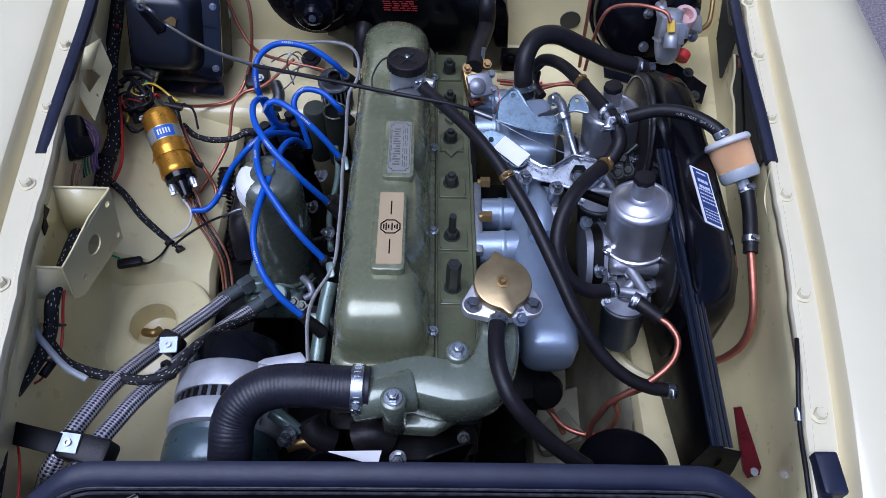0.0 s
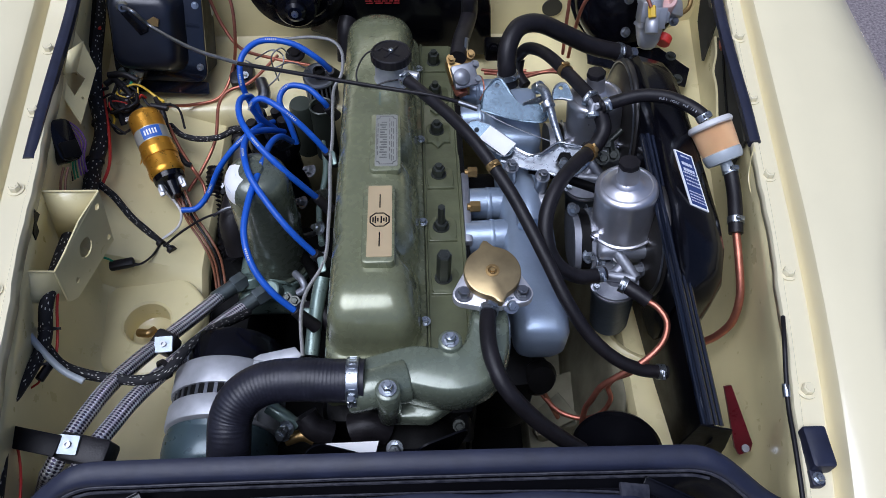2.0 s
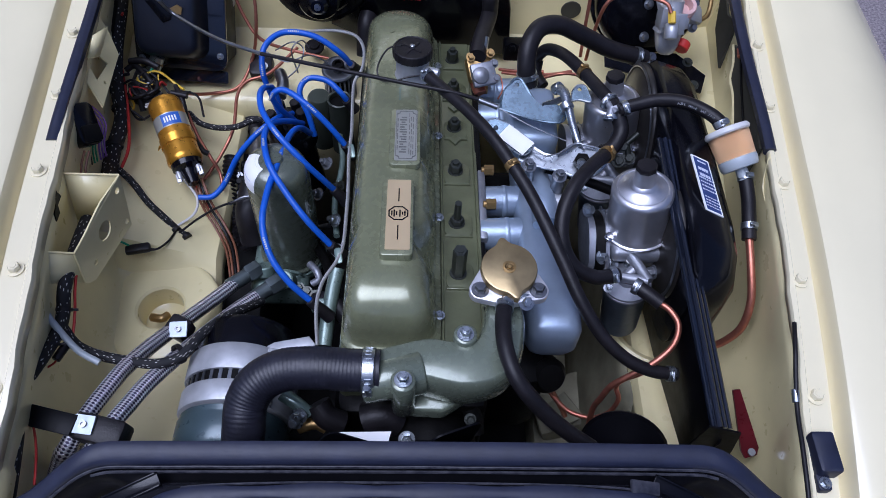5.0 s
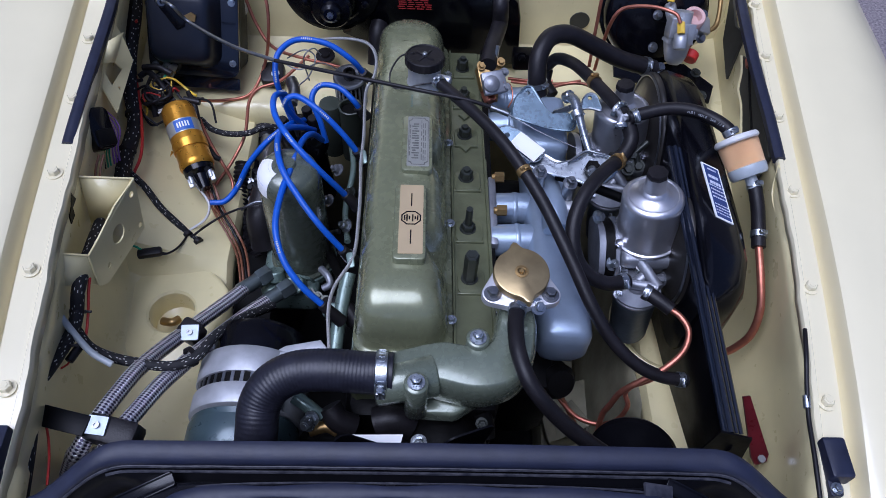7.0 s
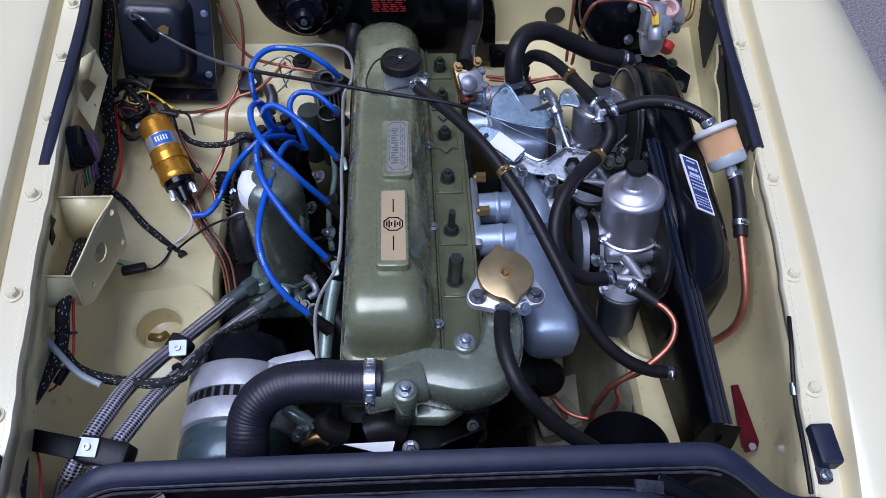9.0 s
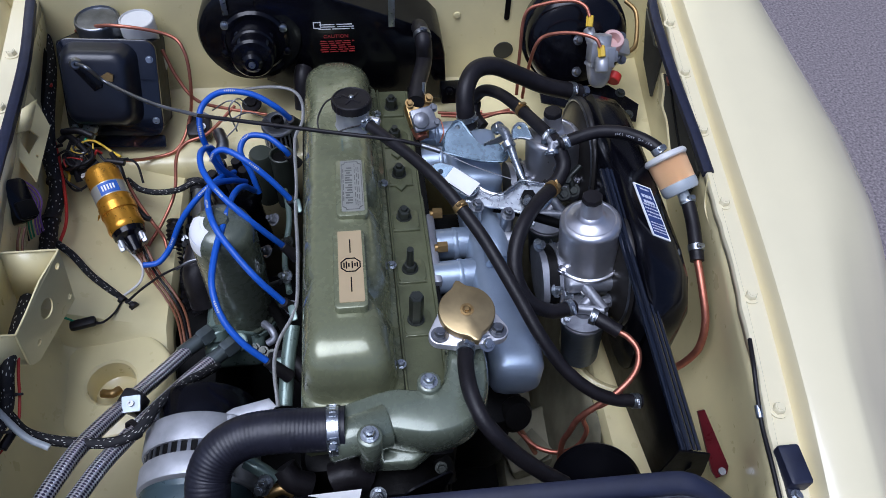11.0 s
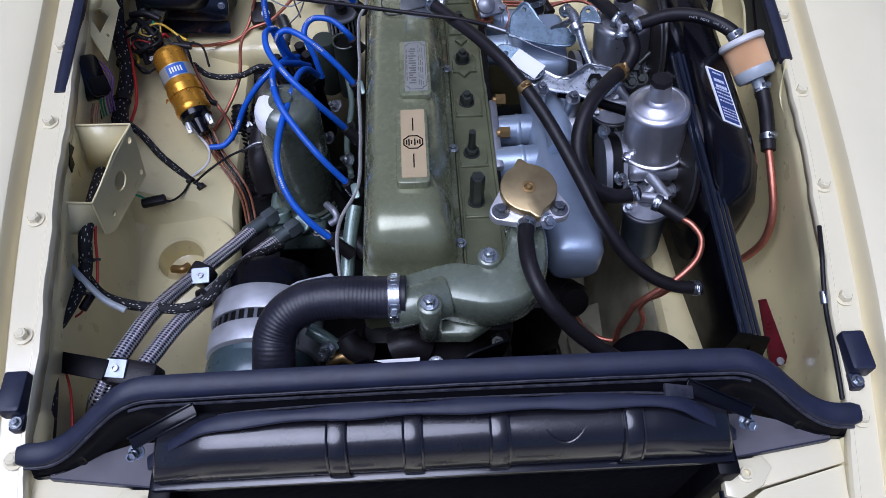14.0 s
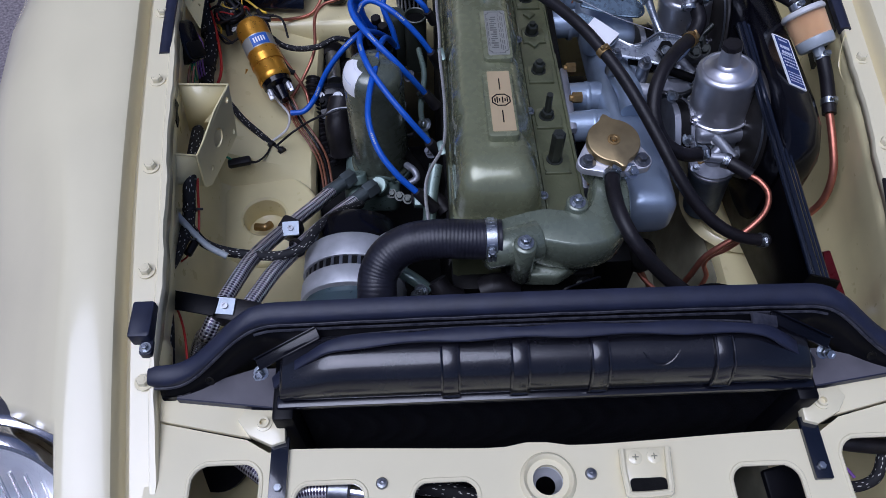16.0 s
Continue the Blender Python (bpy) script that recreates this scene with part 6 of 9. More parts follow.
bm = lathe(B(), [(0.050, 0.004), (0.058, 0.008), (0.064, 0.020), (0.066, 0.034), (0.066, 0.050), (0.052, 0.050), (0.050, 0.004)], am, 48)
part("fan_ring", bm, ALTTEAL, al, "dark teal fan shroud")
bm = slab(B(), [(-0.040, -0.010), (0.020, -0.012), (0.036, -0.002), (0.030, 0.010), (-0.012, 0.012), (-0.040, 0.004)], -0.003, 0.003, frame_at((-0.1520, 0.3980, 0.735), (0, -0.25, 1), (1, 0.25, 0)), 0.001)
part("adjuster_arm", bm, ALTERN, al, "dull alloy adjusting arm")

# steering column joint and dark hoses low beside the filter
gr = thing("column_grommet", (-0.2733, 0.885, 0.6052), "black rubber grommet round the steering column", "grommet")
bm = lathe(B(), [(0, 0), (0.026, 0), (0.0275, 0.003), (0.026, 0.007), (0.015, 0.010), (0.013, 0.02), (0, 0.02)], frame_at((-0.2731, 0.884, 0.6061), (0, -1, 0.1)), 32)
part("flange", bm, RUBBER, gr)
bm = rod(B(), (-0.2689, 0.87, 0.6111), (-0.2625, 0.8044, 0.612), 0.0125, 18)
part("column_tube", bm, STEEL, gr, "grey steel column tube")
fc_ = thing("flexible_coupling", (-0.2691, 0.7139, 0.585), "black rubber-disc steering coupling", "coupling")
bm = lathe(B(), [(0, -0.012), (0.036, -0.012), (0.040, -0.009), (0.040, 0.006), (0.036, 0.010), (0.016, 0.011), (0, 0.012)], frame_at((-0.2685, 0.7132, 0.59), (0.1, -0.5, 0.85)), 40)
part("disc", bm, BLACK, fc_)
bm = B()
box(bm, (0, 0, 0), (0.058, 0.036, 0.030), frame_at((-0.2671, 0.7858, 0.6), (0.05, -0.4, 0.9), (1, 0, 0)), 0.006)
part("yoke", bm, BLACK, fc_)
for q in ((-0.2849, 0.7641, 0.618), (-0.2546, 0.7628, 0.618), (-0.2369, 0.6668, 0.6)):
    bm = B()
    hexbolt(bm, q, (0.05, -0.4, 0.9), 0.006, 0.009)
    part("bolt", bm, STEEL, fc_)
sj = thing("steering_joint", (-0.2814, 0.7124, 0.56), "black steering universal joint low beside the oil filter", "steering joint")
bm = rod(B(), (-0.2924, 0.8216, 0.6), (-0.2681, 0.6712, 0.54), 0.020, 18)
part("shaft", bm, SATIN, sj)
for q in ((-0.2813, 0.7618, 0.6), (-0.273, 0.7183, 0.59), (-0.2824, 0.6868, 0.58)):
    bm = B()
    box(bm, (0, 0, 0), (0.050, 0.030, 0.036), frame_at(q, (0.1, -0.4, 0.9), (1, 0.2, 0)), 0.008)
    hexbolt(bm, Vector(q) + Vector((0.0, -0.008, 0.018)), (0.1, -0.4, 0.9), 0.006, 0.006)
    part("yoke", bm, SATIN, sj)
bm = tube(B(), [(-0.2934, 0.7865, 0.64), (-0.2951, 0.7339, 0.62), (-0.2779, 0.6833, 0.6), (-0.2584, 0.6444, 0.58)], 0.012, 14, 8, (0.008, 0.0015))
part("bellows", bm, RUBBER, sj, "black ribbed rubber sleeve")


# ---- intake manifold ----
im = thing("intake_manifold", (0.17, 0.6, 0.74), "blue-grey cast alloy intake manifold", "manifold")
mrings = []
for y, s, h in ((0.393, 0.62, 0.757), (0.397, 0.86, 0.760), (0.405, 0.98, 0.763), (0.42, 1.0, 0.764), (0.50, 1.0, 0.765), (0.60, 1.0, 0.766), (0.72, 1.0, 0.766), (0.84, 1.0, 0.766), (0.86, 0.9, 0.764)):
    cx = 0.168 + 0.0 * y
    mrings.append([Vector((cx + x * s, y, tilt(y, h) + z * s)) for x, z in rrect(0.066, 0.066, 0.020, 5)])
bm = loft(B(), mrings)
part("plenum", bm, BLUEGREY, im, smooth=50)
for y in (0.560, 0.618, 0.79, 0.85):
    bm = tube(B(), [(0.088, y, tilt(y, 0.768)), (0.12, y, tilt(y, 0.770)), (0.16, y, tilt(y, 0.772))], 0.0215, 20, 5)
    lathe(bm, [(0.0232, 0.030), (0.0238, 0.031), (0.0238, 0.036), (0.0228, 0.037), (0.0228, 0.030)], frame_at((0.088, y, tilt(y, 0.768)), (1, 0, 0)), 24)
    part("runner", bm, BLUEGREY, im, smooth=50)
for k, (y0, y1) in enumerate(((0.43, 0.475), (0.54, 0.655), (0.77, 0.88))):
    bm = B()
    ym = (y0 + y1) / 2
    box(bm, (0.090, ym, tilt(ym, 0.765)), (0.010, y1 - y0, 0.052), None, 0.002)
    part("port_flange", bm, CASTG, im, "bare alloy port flange")
bm = B()
box(bm, (0.087, 0.66, tilt(0.66, 0.750)), (0.008, 0.54, 0.075), None, 0.001)
part("gasket", bm, DARK, im, "dark manifold gasket")
for y in (0.435, 0.592, 0.655, 0.83):
    bm = rod(B(), (0.090, y, tilt(y, 0.795)), (0.104, y, tilt(y, 0.795)), 0.0045, 10)
    lathe(bm, [(0, 0), (0.0078, 0), (0.0078, 0.013), (0, 0.013)], frame_at((0.094, y, tilt(y, 0.795)), (1, 0, 0)), 6)
    part("brass_nut", bm, BRASS, im, "brass manifold nut")
bm = lathe(B(), [(0, 0), (0.014, 0), (0.014, 0.006), (0.009, 0.008), (0, 0.008)], frame_at((0.150, 0.515, tilt(0.515, 0.775)), (-0.7, -0.2, 0.7)), 24)
part("boss", bm, BLUEGREY, im)
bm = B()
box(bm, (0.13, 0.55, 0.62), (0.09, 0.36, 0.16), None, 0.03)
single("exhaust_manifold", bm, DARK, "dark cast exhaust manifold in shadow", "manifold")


# ---- carburettors ----
def carburettor(x, y, z):
    """Variable-choke carburettor: polished chamber, body, float bowl."""
    cb = thing("carburettor", (x, y, z - 0.09), "polished alloy carburettor with a domed suction chamber", "carburettor", "twin carburettors")
    m = frame_at((x, y, z), (-0.12, 0.10, 1))
    bm = lathe(B(), [(0, -0.002), (0.0425, -0.002), (0.0430, -0.001), (0.0430, 0.0022), (0.0422, 0.0030), (0.0405, 0.0036), (0.0395, 0.0060), (0.0388, 0.012), (0.0378, 0.060), (0.0380, 0.0650), (0.0374, 0.0685), (0.0355, 0.0712), (0.0325, 0.0728), (0.0310, 0.0730), (0.0300, 0.0722), (0.0285, 0.0726), (0.0240, 0.0745), (0.0200, 0.0765), (0.0182, 0.0785), (0, 0.0785)], m, 64)
    ch = part("suction_chamber", bm, DASH, cb, "polished suction chamber", smooth=30)
    bm = lathe(B(), [(0.0184, 0.0780), (0.0176, 0.0800), (0.0142, 0.0830), (0.0130, 0.088), (0.0123, 0.1030), (0, 0.1030)], m, 20)
    part("damper_neck", bm, DASH, ch, "bright damper neck", smooth=30)
    bm = lathe(B(), [(0, 0.1030), (0.0122, 0.1030), (0.0128, 0.1040), (0.0128, 0.1085), (0.0118, 0.1105), (0, 0.1110)], m, 8)
    part("damper_cap", bm, RUBBER, ch, "black damper cap")
    for a in (-48, 205, 85):
        q = m @ Vector((0.044 * math.cos(radians(a)), 0.044 * math.sin(radians(a)), -0.004))
        bm = rod(B(), q, q + Vector((0, 0, 0.012)), 0.0062, 14)
        lathe(bm, [(0, 0), (0.0048, 0), (0.0048, 0.003), (0, 0.0042)], frame_at(q + Vector((0, 0, 0.012)), (0, 0, 1)), 12)
        part("chamber_screw", bm, CHROME, cb)
    bm = lathe(B(), [(0, -0.062), (0.031, -0.062), (0.031, -0.02), (0.0345, -0.016), (0.0345, 0.03), (0.040, 0.034), (0.040, 0.044), (0, 0.044)], frame_at((x, y - 0.002, z - 0.026), (1, 0, 0)), 32)
    box(bm, (x + 0.002, y - 0.004, z - 0.011), (0.076, 0.078, 0.022), None, 0.008, 3)
    part("body", bm, CASTG, cb, "cast alloy carburettor body")
    for xx, tk, mt, nm in ((-0.040, 0.005, CASTG, "flange"), (-0.049, 0.011, DARK, "spacer"), (-0.060, 0.008, CASTG, "adaptor_plate")):
        bm = slab(B(), [(0.034 * math.cos(t) + 0.012 * math.copysign(abs(math.cos(t)) ** 6, math.cos(t)), 0.034 * math.sin(t)) for t in [2 * math.pi * i / 36 for i in range(36)]], -tk / 2, tk / 2, frame_at((x + xx, y - 0.002, z - 0.026), (1, 0, 0), (0, 1, 0)))
        part(nm, bm, mt, cb)
    for yy in (-0.040, 0.040):
        bm = B()
        hexbolt(bm, (x - 0.037, y + yy, z - 0.026), (1, 0, 0), 0.0072, 0.007, True, 0.004)
        part("flange_nut", bm, ZINC, cb, "bright zinc nut")
    bm = lathe(B(), [(0, 0), (0.0075, 0), (0.0075, 0.0012), (0, 0.0012)], frame_at((x - 0.010, y - 0.041, z - 0.012), (0, -0.7, 0.7)), 18)
    part("label_disc", bm, WHITE, cb, "small white disc")
    # float bowl, forward of the body
    fx, fy, fz = x - 0.022, y - 0.067, z - 0.034
    mb = frame_at((fx + 0.007, fy, fz), (-0.10, 0.06, 1))
    m2 = frame_at((fx, fy, fz), (-0.10, 0.06, 1))
    bm = lathe(B(), [(0, -0.090), (0.020, -0.090), (0.0235, -0.088), (0.0250, -0.083), (0.0278, -0.01), (0.0298, -0.007), (0.0298, 0.0), (0, 0.0)], mb, 36)
    part("float_bowl", bm, BOWLBLUE, cb, "blue-grey float bowl")
    bm = lathe(B(), [(0, 0), (0.0305, 0), (0.0305, 0.003), (0.0292, 0.0042), (0.0305, 0.0050), (0.0300, 0.0075), (0.024, 0.0085), (0.012, 0.010), (0.010, 0.014), (0, 0.015)], mb, 36)
    lid = part("bowl_lid", bm, CASTG, cb, "cast alloy bowl lid")
    for a in (200, 320, 80):
        bm = B()
        hexbolt(bm, mb @ Vector((0.026 * math.cos(radians(a)), 0.026 * math.sin(radians(a)), 0.006)), (0, 0, 1), 0.0045, 0.005)
        part("lid_screw", bm, ZINC, lid)
    bm = rod(B(), m2 @ Vector((0.004, 0.004, 0.010)), m2 @ Vector((0.026, 0.016, 0.024)), 0.0072, 14)
    rod(bm, m2 @ Vector((0.030, -0.012, 0.022)), m2 @ Vector((0.012, 0.030, 0.026)), 0.0070, 14)
    rod(bm, m2 @ Vector((0.030, -0.012, 0.022)), m2 @ Vector((-0.004, 0.0, 0.018)), 0.0065, 14)
    part("fuel_tee", bm, CASTG, cb, "cast alloy fuel tee")
    bm = rod(B(), (x - 0.036, y - 0.045, z - 0.035), (x - 0.030, y - 0.070, z - 0.030), 0.0062, 12)
    part("idle_screw", bm, BRASS, cb, "brass adjusting screw")
    bm = rod(B(), (x + 0.030, y - 0.045, z - 0.034), (x + 0.052, y - 0.048, z - 0.034), 0.008, 12)
    hexbolt(bm, (x + 0.024, y - 0.046, z - 0.034), (-1, -0.2, 0.1), 0.0062, 0.010)
    part("side_union", bm, CASTG, cb)
    return cb


CX, CY, CZ = 0.2860, 0.5525, 0.788
su = carburettor(CX, CY, CZ)
RD = 0.182
copy_thing(su, Matrix.Translation((CX - 0.007, CY + RD - 0.002, CZ - 0.09 - 0.026)))

# ---- air cleaner ----
ac = thing("air_cleaner", (0.35, 0.55, 0.66), "black pressed-steel air cleaner box with a label", "air cleaner")


def box_ring(y, k, dx=0.0):
    z0 = 0.745
    return [Vector((0.322 + (x - 0.322) * k + dx, y, z0 + (z - z0) * k + 0.022 - 0.05 * max(0, 0.55 - y))) for x, z in ((0.324, 0.655), (0.322, 0.70), (0.321, 0.80), (0.325, 0.838), (0.333, 0.846), (0.372, 0.832), (0.386, 0.818), (0.394, 0.79), (0.396, 0.73), (0.392, 0.68), (0.380, 0.655))]


bm = loft(B(), [box_ring(0.425, 0.45), box_ring(0.432, 0.66), box_ring(0.45, 0.86), box_ring(0.48, 0.97), box_ring(0.52, 1.0), box_ring(0.62, 1.0), box_ring(0.70, 1.0), box_ring(0.76, 0.99), box_ring(0.785, 0.93), box_ring(0.80, 0.82), box_ring(0.806, 0.6)])
part("shell", bm, BLACK, ac, "glossy black shell", smooth=45)
for y, r, zz in ((CY - 0.007, 0.080, 0.775), (CY + 0.200, 0.087, 0.770)):
    bm = lathe(B(), [(0, -0.008), (0.030, -0.008), (r - 0.014, -0.004), (r - 0.010, -0.001), (r - 0.003, 0.0), (r, 0.003), (r, 0.008), (r - 0.003, 0.011), (r - 0.003, 0.018), (r + 0.001, 0.021), (r + 0.001, 0.026), (r - 0.004, 0.030), (r - 0.004, 0.048), (0, 0.052)], frame_at((0.317, y, zz), (1, 0, 0)), 56)
    dish = part("end_dish", bm, BROWNBLACK, ac, "round black intake dish with a rolled rim", smooth=50)
    # thin steel-coloured ring along the dish's edge
    bm = lathe(B(), [(r - 0.006, -0.0016), (r - 0.004, -0.0022), (r - 0.0015, -0.0006), (r - 0.004, 0.0008)], frame_at((0.317, y, zz), (1, 0, 0)), 56)
    part("worn_rim", bm, STEEL, dish, "thin steel-coloured rim edge")
# heat shield with its ribbed top strip
s0, s1 = Vector((0.330, 0.274, 0.812)), Vector((0.3201, 0.6358, 0.862))
dsh = (s1 - s0).normalized()
nrm = Vector((0.55, 0, 0.83))
nrm = (nrm - dsh * nrm.dot(dsh)).normalized()
shm = frame_at((s0 + s1) / 2, nrm, dsh)
Ls = (s1 - s0).length
bm = B()
box(bm, (0, 0, -0.004), (Ls, 0.030, 0.005), shm, 0.001)
strip_ = part("top_strip", bm, ENAMEL, ac, "black top strip")
for k in (-0.010, -0.002, 0.006):
    part("rib", tube(B(), [shm @ Vector((-Ls / 2, k, 0)), shm @ Vector((0, k, 0)), shm @ Vector((Ls / 2, k, 0))], 0.0032, 8, 4), ENAMEL, strip_)
bm = B()
bm.faces.new([bm.verts.new((0.328, y, z)) for y, z in ((0.268, 0.812), (0.262, 0.795), (0.280, 0.690), (0.300, 0.682), (0.440, 0.648), (0.56, 0.630), (0.70, 0.62), (0.72, 0.84), (0.55, 0.838))])
sheet(part("heat_shield", bm, SATIN, ac, "flat black heat shield"), 0.002, 0)
EC = [(0.3046, 0.266, 0.8372), (0.3438, 0.266, 0.8195), (0.3526, 0.266, 0.7682), (0.356, 0.266, 0.7258), (0.2961, 0.266, 0.7377)]
ecm, lay = outline(EC, (0, -1, 0))
part("end_cap", slab(B(), [lay(p) for p in EC], -0.001, 0.001, ecm), SATIN, ac, "folded black end of the heat shield")
# label
lc = [Vector(p) for p in ((0.3456, 0.5259, 0.862), (0.3688, 0.5184, 0.855), (0.3555, 0.5874, 0.877), (0.3346, 0.5924, 0.884))]
lu, lv = (lc[1] - lc[0] + lc[2] - lc[3]) / 2, (lc[3] - lc[0] + lc[2] - lc[1]) / 2
lw, lh = lu.length, lv.length
ln_ = lu.cross(lv).normalized()
lm = Matrix((lu / lw, lv / lh, ln_)).transposed().to_4x4()
lm.translation = sum(lc, Vector()) / 4
bm = slab(B(), [(-lw / 2, -lh / 2), (lw / 2, -lh / 2), (lw / 2, lh / 2), (-lw / 2, lh / 2)], -0.001, 0.0012, lm)
label = part("label", bm, WHITE, ac, "navy label with a white border and print")
bm = slab(B(), [(-lw / 2 + 0.002, -lh / 2 + 0.002), (lw / 2 - 0.002, -lh / 2 + 0.002), (lw / 2 - 0.002, lh / 2 - 0.002), (-lw / 2 + 0.002, lh / 2 - 0.002)], 0.0011, 0.0016, lm)
part("label_field", bm, NAVY, label)
bars(label, "label_print", LPRINT, lm @ Matrix.Translation((0, 0, 0.0015)), lw * 0.78, lh * 0.28, 4, 6, fill=0.55, seed=4)
bars(label, "label_heading", LPRINT, lm @ Matrix.Translation((0, lh * 0.22, 0.0015)), lw * 0.62, lh * 0.22, 2, 3, fill=0.8, seed=11)
bars(label, "label_print", LPRINT, lm @ Matrix.Translation((0, -lh * 0.32, 0.0015)), lw * 0.78, lh * 0.22, 4, 5, fill=0.5, seed=12)
bars(label, "label_print", LPRINT, lm @ Matrix.Translation((0, lh * 0.41, 0.0015)), lw * 0.5, lh * 0.07, 1, 2, fill=0.6, seed=13)

# ---- throttle linkage over the manifold ----
lk = thing("throttle_linkage", (0.153, 0.6664, 0.8), "zinc-plated throttle linkage with levers and rods", "linkage")
def plate(name, pts, material, parent, label="", t=0.002, holes=(), hint=(0, -0.3, 1), edge=None):
    """A flat plate through corner points, with round holes and, if asked, a bright edge."""
    pm_, lay = outline(pts, hint)
    bm = slab(B(), [lay(p) for p in pts], -t / 2, t / 2, pm_, 0, [ring2(r, 14, *lay(q)) for q, r in holes])
    ob = part(name, bm, material, parent, label)
    if edge:
        part("edge", tube(B(), [*pts, pts[0]], t * 0.62, 6, 3), edge, ob)
    return ob


# zinc lever in dark blue for its shadowed face
plate("lever", [(0.0867, 0.6516, 0.864), (0.0932, 0.6591, 0.866), (0.1021, 0.6614, 0.866), (0.1202, 0.6539, 0.864), (0.1469, 0.6327, 0.856), (0.1458, 0.6229, 0.852), (0.1338, 0.6179, 0.848), (0.1129, 0.6315, 0.854), (0.0976, 0.6447, 0.86)], DKBLUE, lk, "zinc lever", 0.002, (((0.1016, 0.6494, 0.863), 0.0034),), (0, -0.3, 1), ZINC)
plate("label", [(0.1183, 0.6516, 0.8675), (0.1496, 0.6282, 0.8595), (0.1344, 0.6138, 0.8525), (0.1039, 0.6369, 0.8615)], WHITE, lk, "white paper label", 0.0008)
BP = [(0.1317, 0.6194, 0.838), (0.1455, 0.6371, 0.843), (0.1644, 0.6257, 0.842), (0.1816, 0.6233, 0.842), (0.2008, 0.6336, 0.844), (0.2171, 0.6383, 0.845), (0.2359, 0.6318, 0.845), (0.2477, 0.6218, 0.842), (0.228, 0.5997, 0.836), (0.2071, 0.5956, 0.834), (0.1829, 0.6044, 0.835), (0.1548, 0.6116, 0.836)]
plate("base_plate", BP, ZINC, lk, "zinc base plate", 0.004, edge=ZINC)
bm = tube(B(), [(0.1782, 0.6163, 0.85), (0.1921, 0.6269, 0.852), (0.2041, 0.6339, 0.854), (0.2171, 0.6318, 0.853), (0.2332, 0.6293, 0.85)], 0.0016, 8)
part("return_spring_arm", bm, ZINC, lk)
bm = B()
hexbolt(bm, (0.2095, 0.6096, 0.846), (0.1, -0.35, 1), 0.0108, 0.008, False)
part("pivot_nut", bm, DARK, lk, "black pivot nut")
bm = rod(B(), (0.2078, 0.6043, 0.852), (0.2035, 0.5865, 0.866), 0.0056, 14)
part("pivot_stud", bm, ZINC, lk)
for q in ((0.1433, 0.6053, 0.842), (0.1814, 0.5924, 0.838)):
    bm = B()
    hexbolt(bm, q, (0.05, -0.2, 1), 0.0062, 0.009, True, 0.003)
    rod(bm, Vector(q) - Vector((0, 0, 0.03)), q, 0.0085, 14)
    part("bolt", bm, STEEL, lk)
RB = [(0.1117, 0.7013, 0.845), (0.1173, 0.7258, 0.852), (0.1249, 0.7341, 0.858), (0.1308, 0.7403, 0.862), (0.1385, 0.7408, 0.862), (0.1453, 0.7325, 0.858), (0.1559, 0.7162, 0.85), (0.1657, 0.7077, 0.846), (0.1873, 0.7082, 0.846), (0.1979, 0.6954, 0.842), (0.1905, 0.6852, 0.838), (0.162, 0.6885, 0.838), (0.1359, 0.6939, 0.842)]
plate("rear_bracket", RB, DKBLUE, lk, "blue-grey upright bracket", 0.003, (((0.1339, 0.7334, 0.858), 0.0032),), edge=DKBLUE)
plate("bracket_lip", [(0.1657, 0.7077, 0.846), (0.1681, 0.7067, 0.852), (0.1921, 0.7157, 0.856), (0.1957, 0.7153, 0.85), (0.1873, 0.7082, 0.846)], ZINC, lk, "", 0.002)
plate("bracket_tab", [(0.2085, 0.7195, 0.845), (0.2108, 0.7317, 0.85), (0.2179, 0.7391, 0.854), (0.2271, 0.7384, 0.854), (0.2316, 0.7301, 0.85), (0.2351, 0.7164, 0.846), (0.2201, 0.7198, 0.846)], DKBLUE, lk, "blue-grey bracket tab", 0.003, (((0.2198, 0.7343, 0.85), 0.003),), edge=ZINC)
bm = tube(B(), [(0.1868, 0.725, 0.862), (0.1938, 0.7136, 0.866), (0.1972, 0.6961, 0.864), (0.2017, 0.6654, 0.858), (0.207, 0.6405, 0.852), (0.2109, 0.635, 0.848)], [0.0065, 0.0065, 0.006, 0.005, 0.0048, 0.0042], 14)
rod(bm, (0.1847, 0.7273, 0.856), (0.1908, 0.7236, 0.866), 0.0078, 14)
part("link_rod", bm, ZINC, lk, "bright link rod")
bm = lathe(B(), [(0, 0), (0.009, 0), (0.009, 0.008), (0, 0.008)], frame_at((0.1941, 0.6922, 0.866), (0.25, -0.6, -0.2)), 16)
part("collar", bm, ZINC, lk)
bm = tube(B(), [(0.2579, 0.6014, 0.8), (0.2281, 0.6082, 0.808), (0.1986, 0.6158, 0.815), (0.1693, 0.6203, 0.82)], 0.0062, 12)
part("shaft", bm, DARK, lk)
for pp in ([(0.1648, 0.6148, 0.85), (0.1847, 0.6156, 0.858), (0.2058, 0.6346, 0.852), (0.2155, 0.6291, 0.85)], [(0.1019, 0.6709, 0.858), (0.1445, 0.6293, 0.852), (0.1651, 0.6147, 0.848)]):
    bm = tube(B(), pp, 0.0010, 6)
    part("spring_wire", bm, STEEL, lk)
bm = B()
box(bm, (0, 0, 0), (0.075, 0.10, 0.05), frame_at((0.1583, 0.7298, 0.79), (0, -0.1, 1), (1, 0, 0)), 0.014, 3)
part("plinth", bm, BLUEGREY, lk, "blue-grey cast plinth")
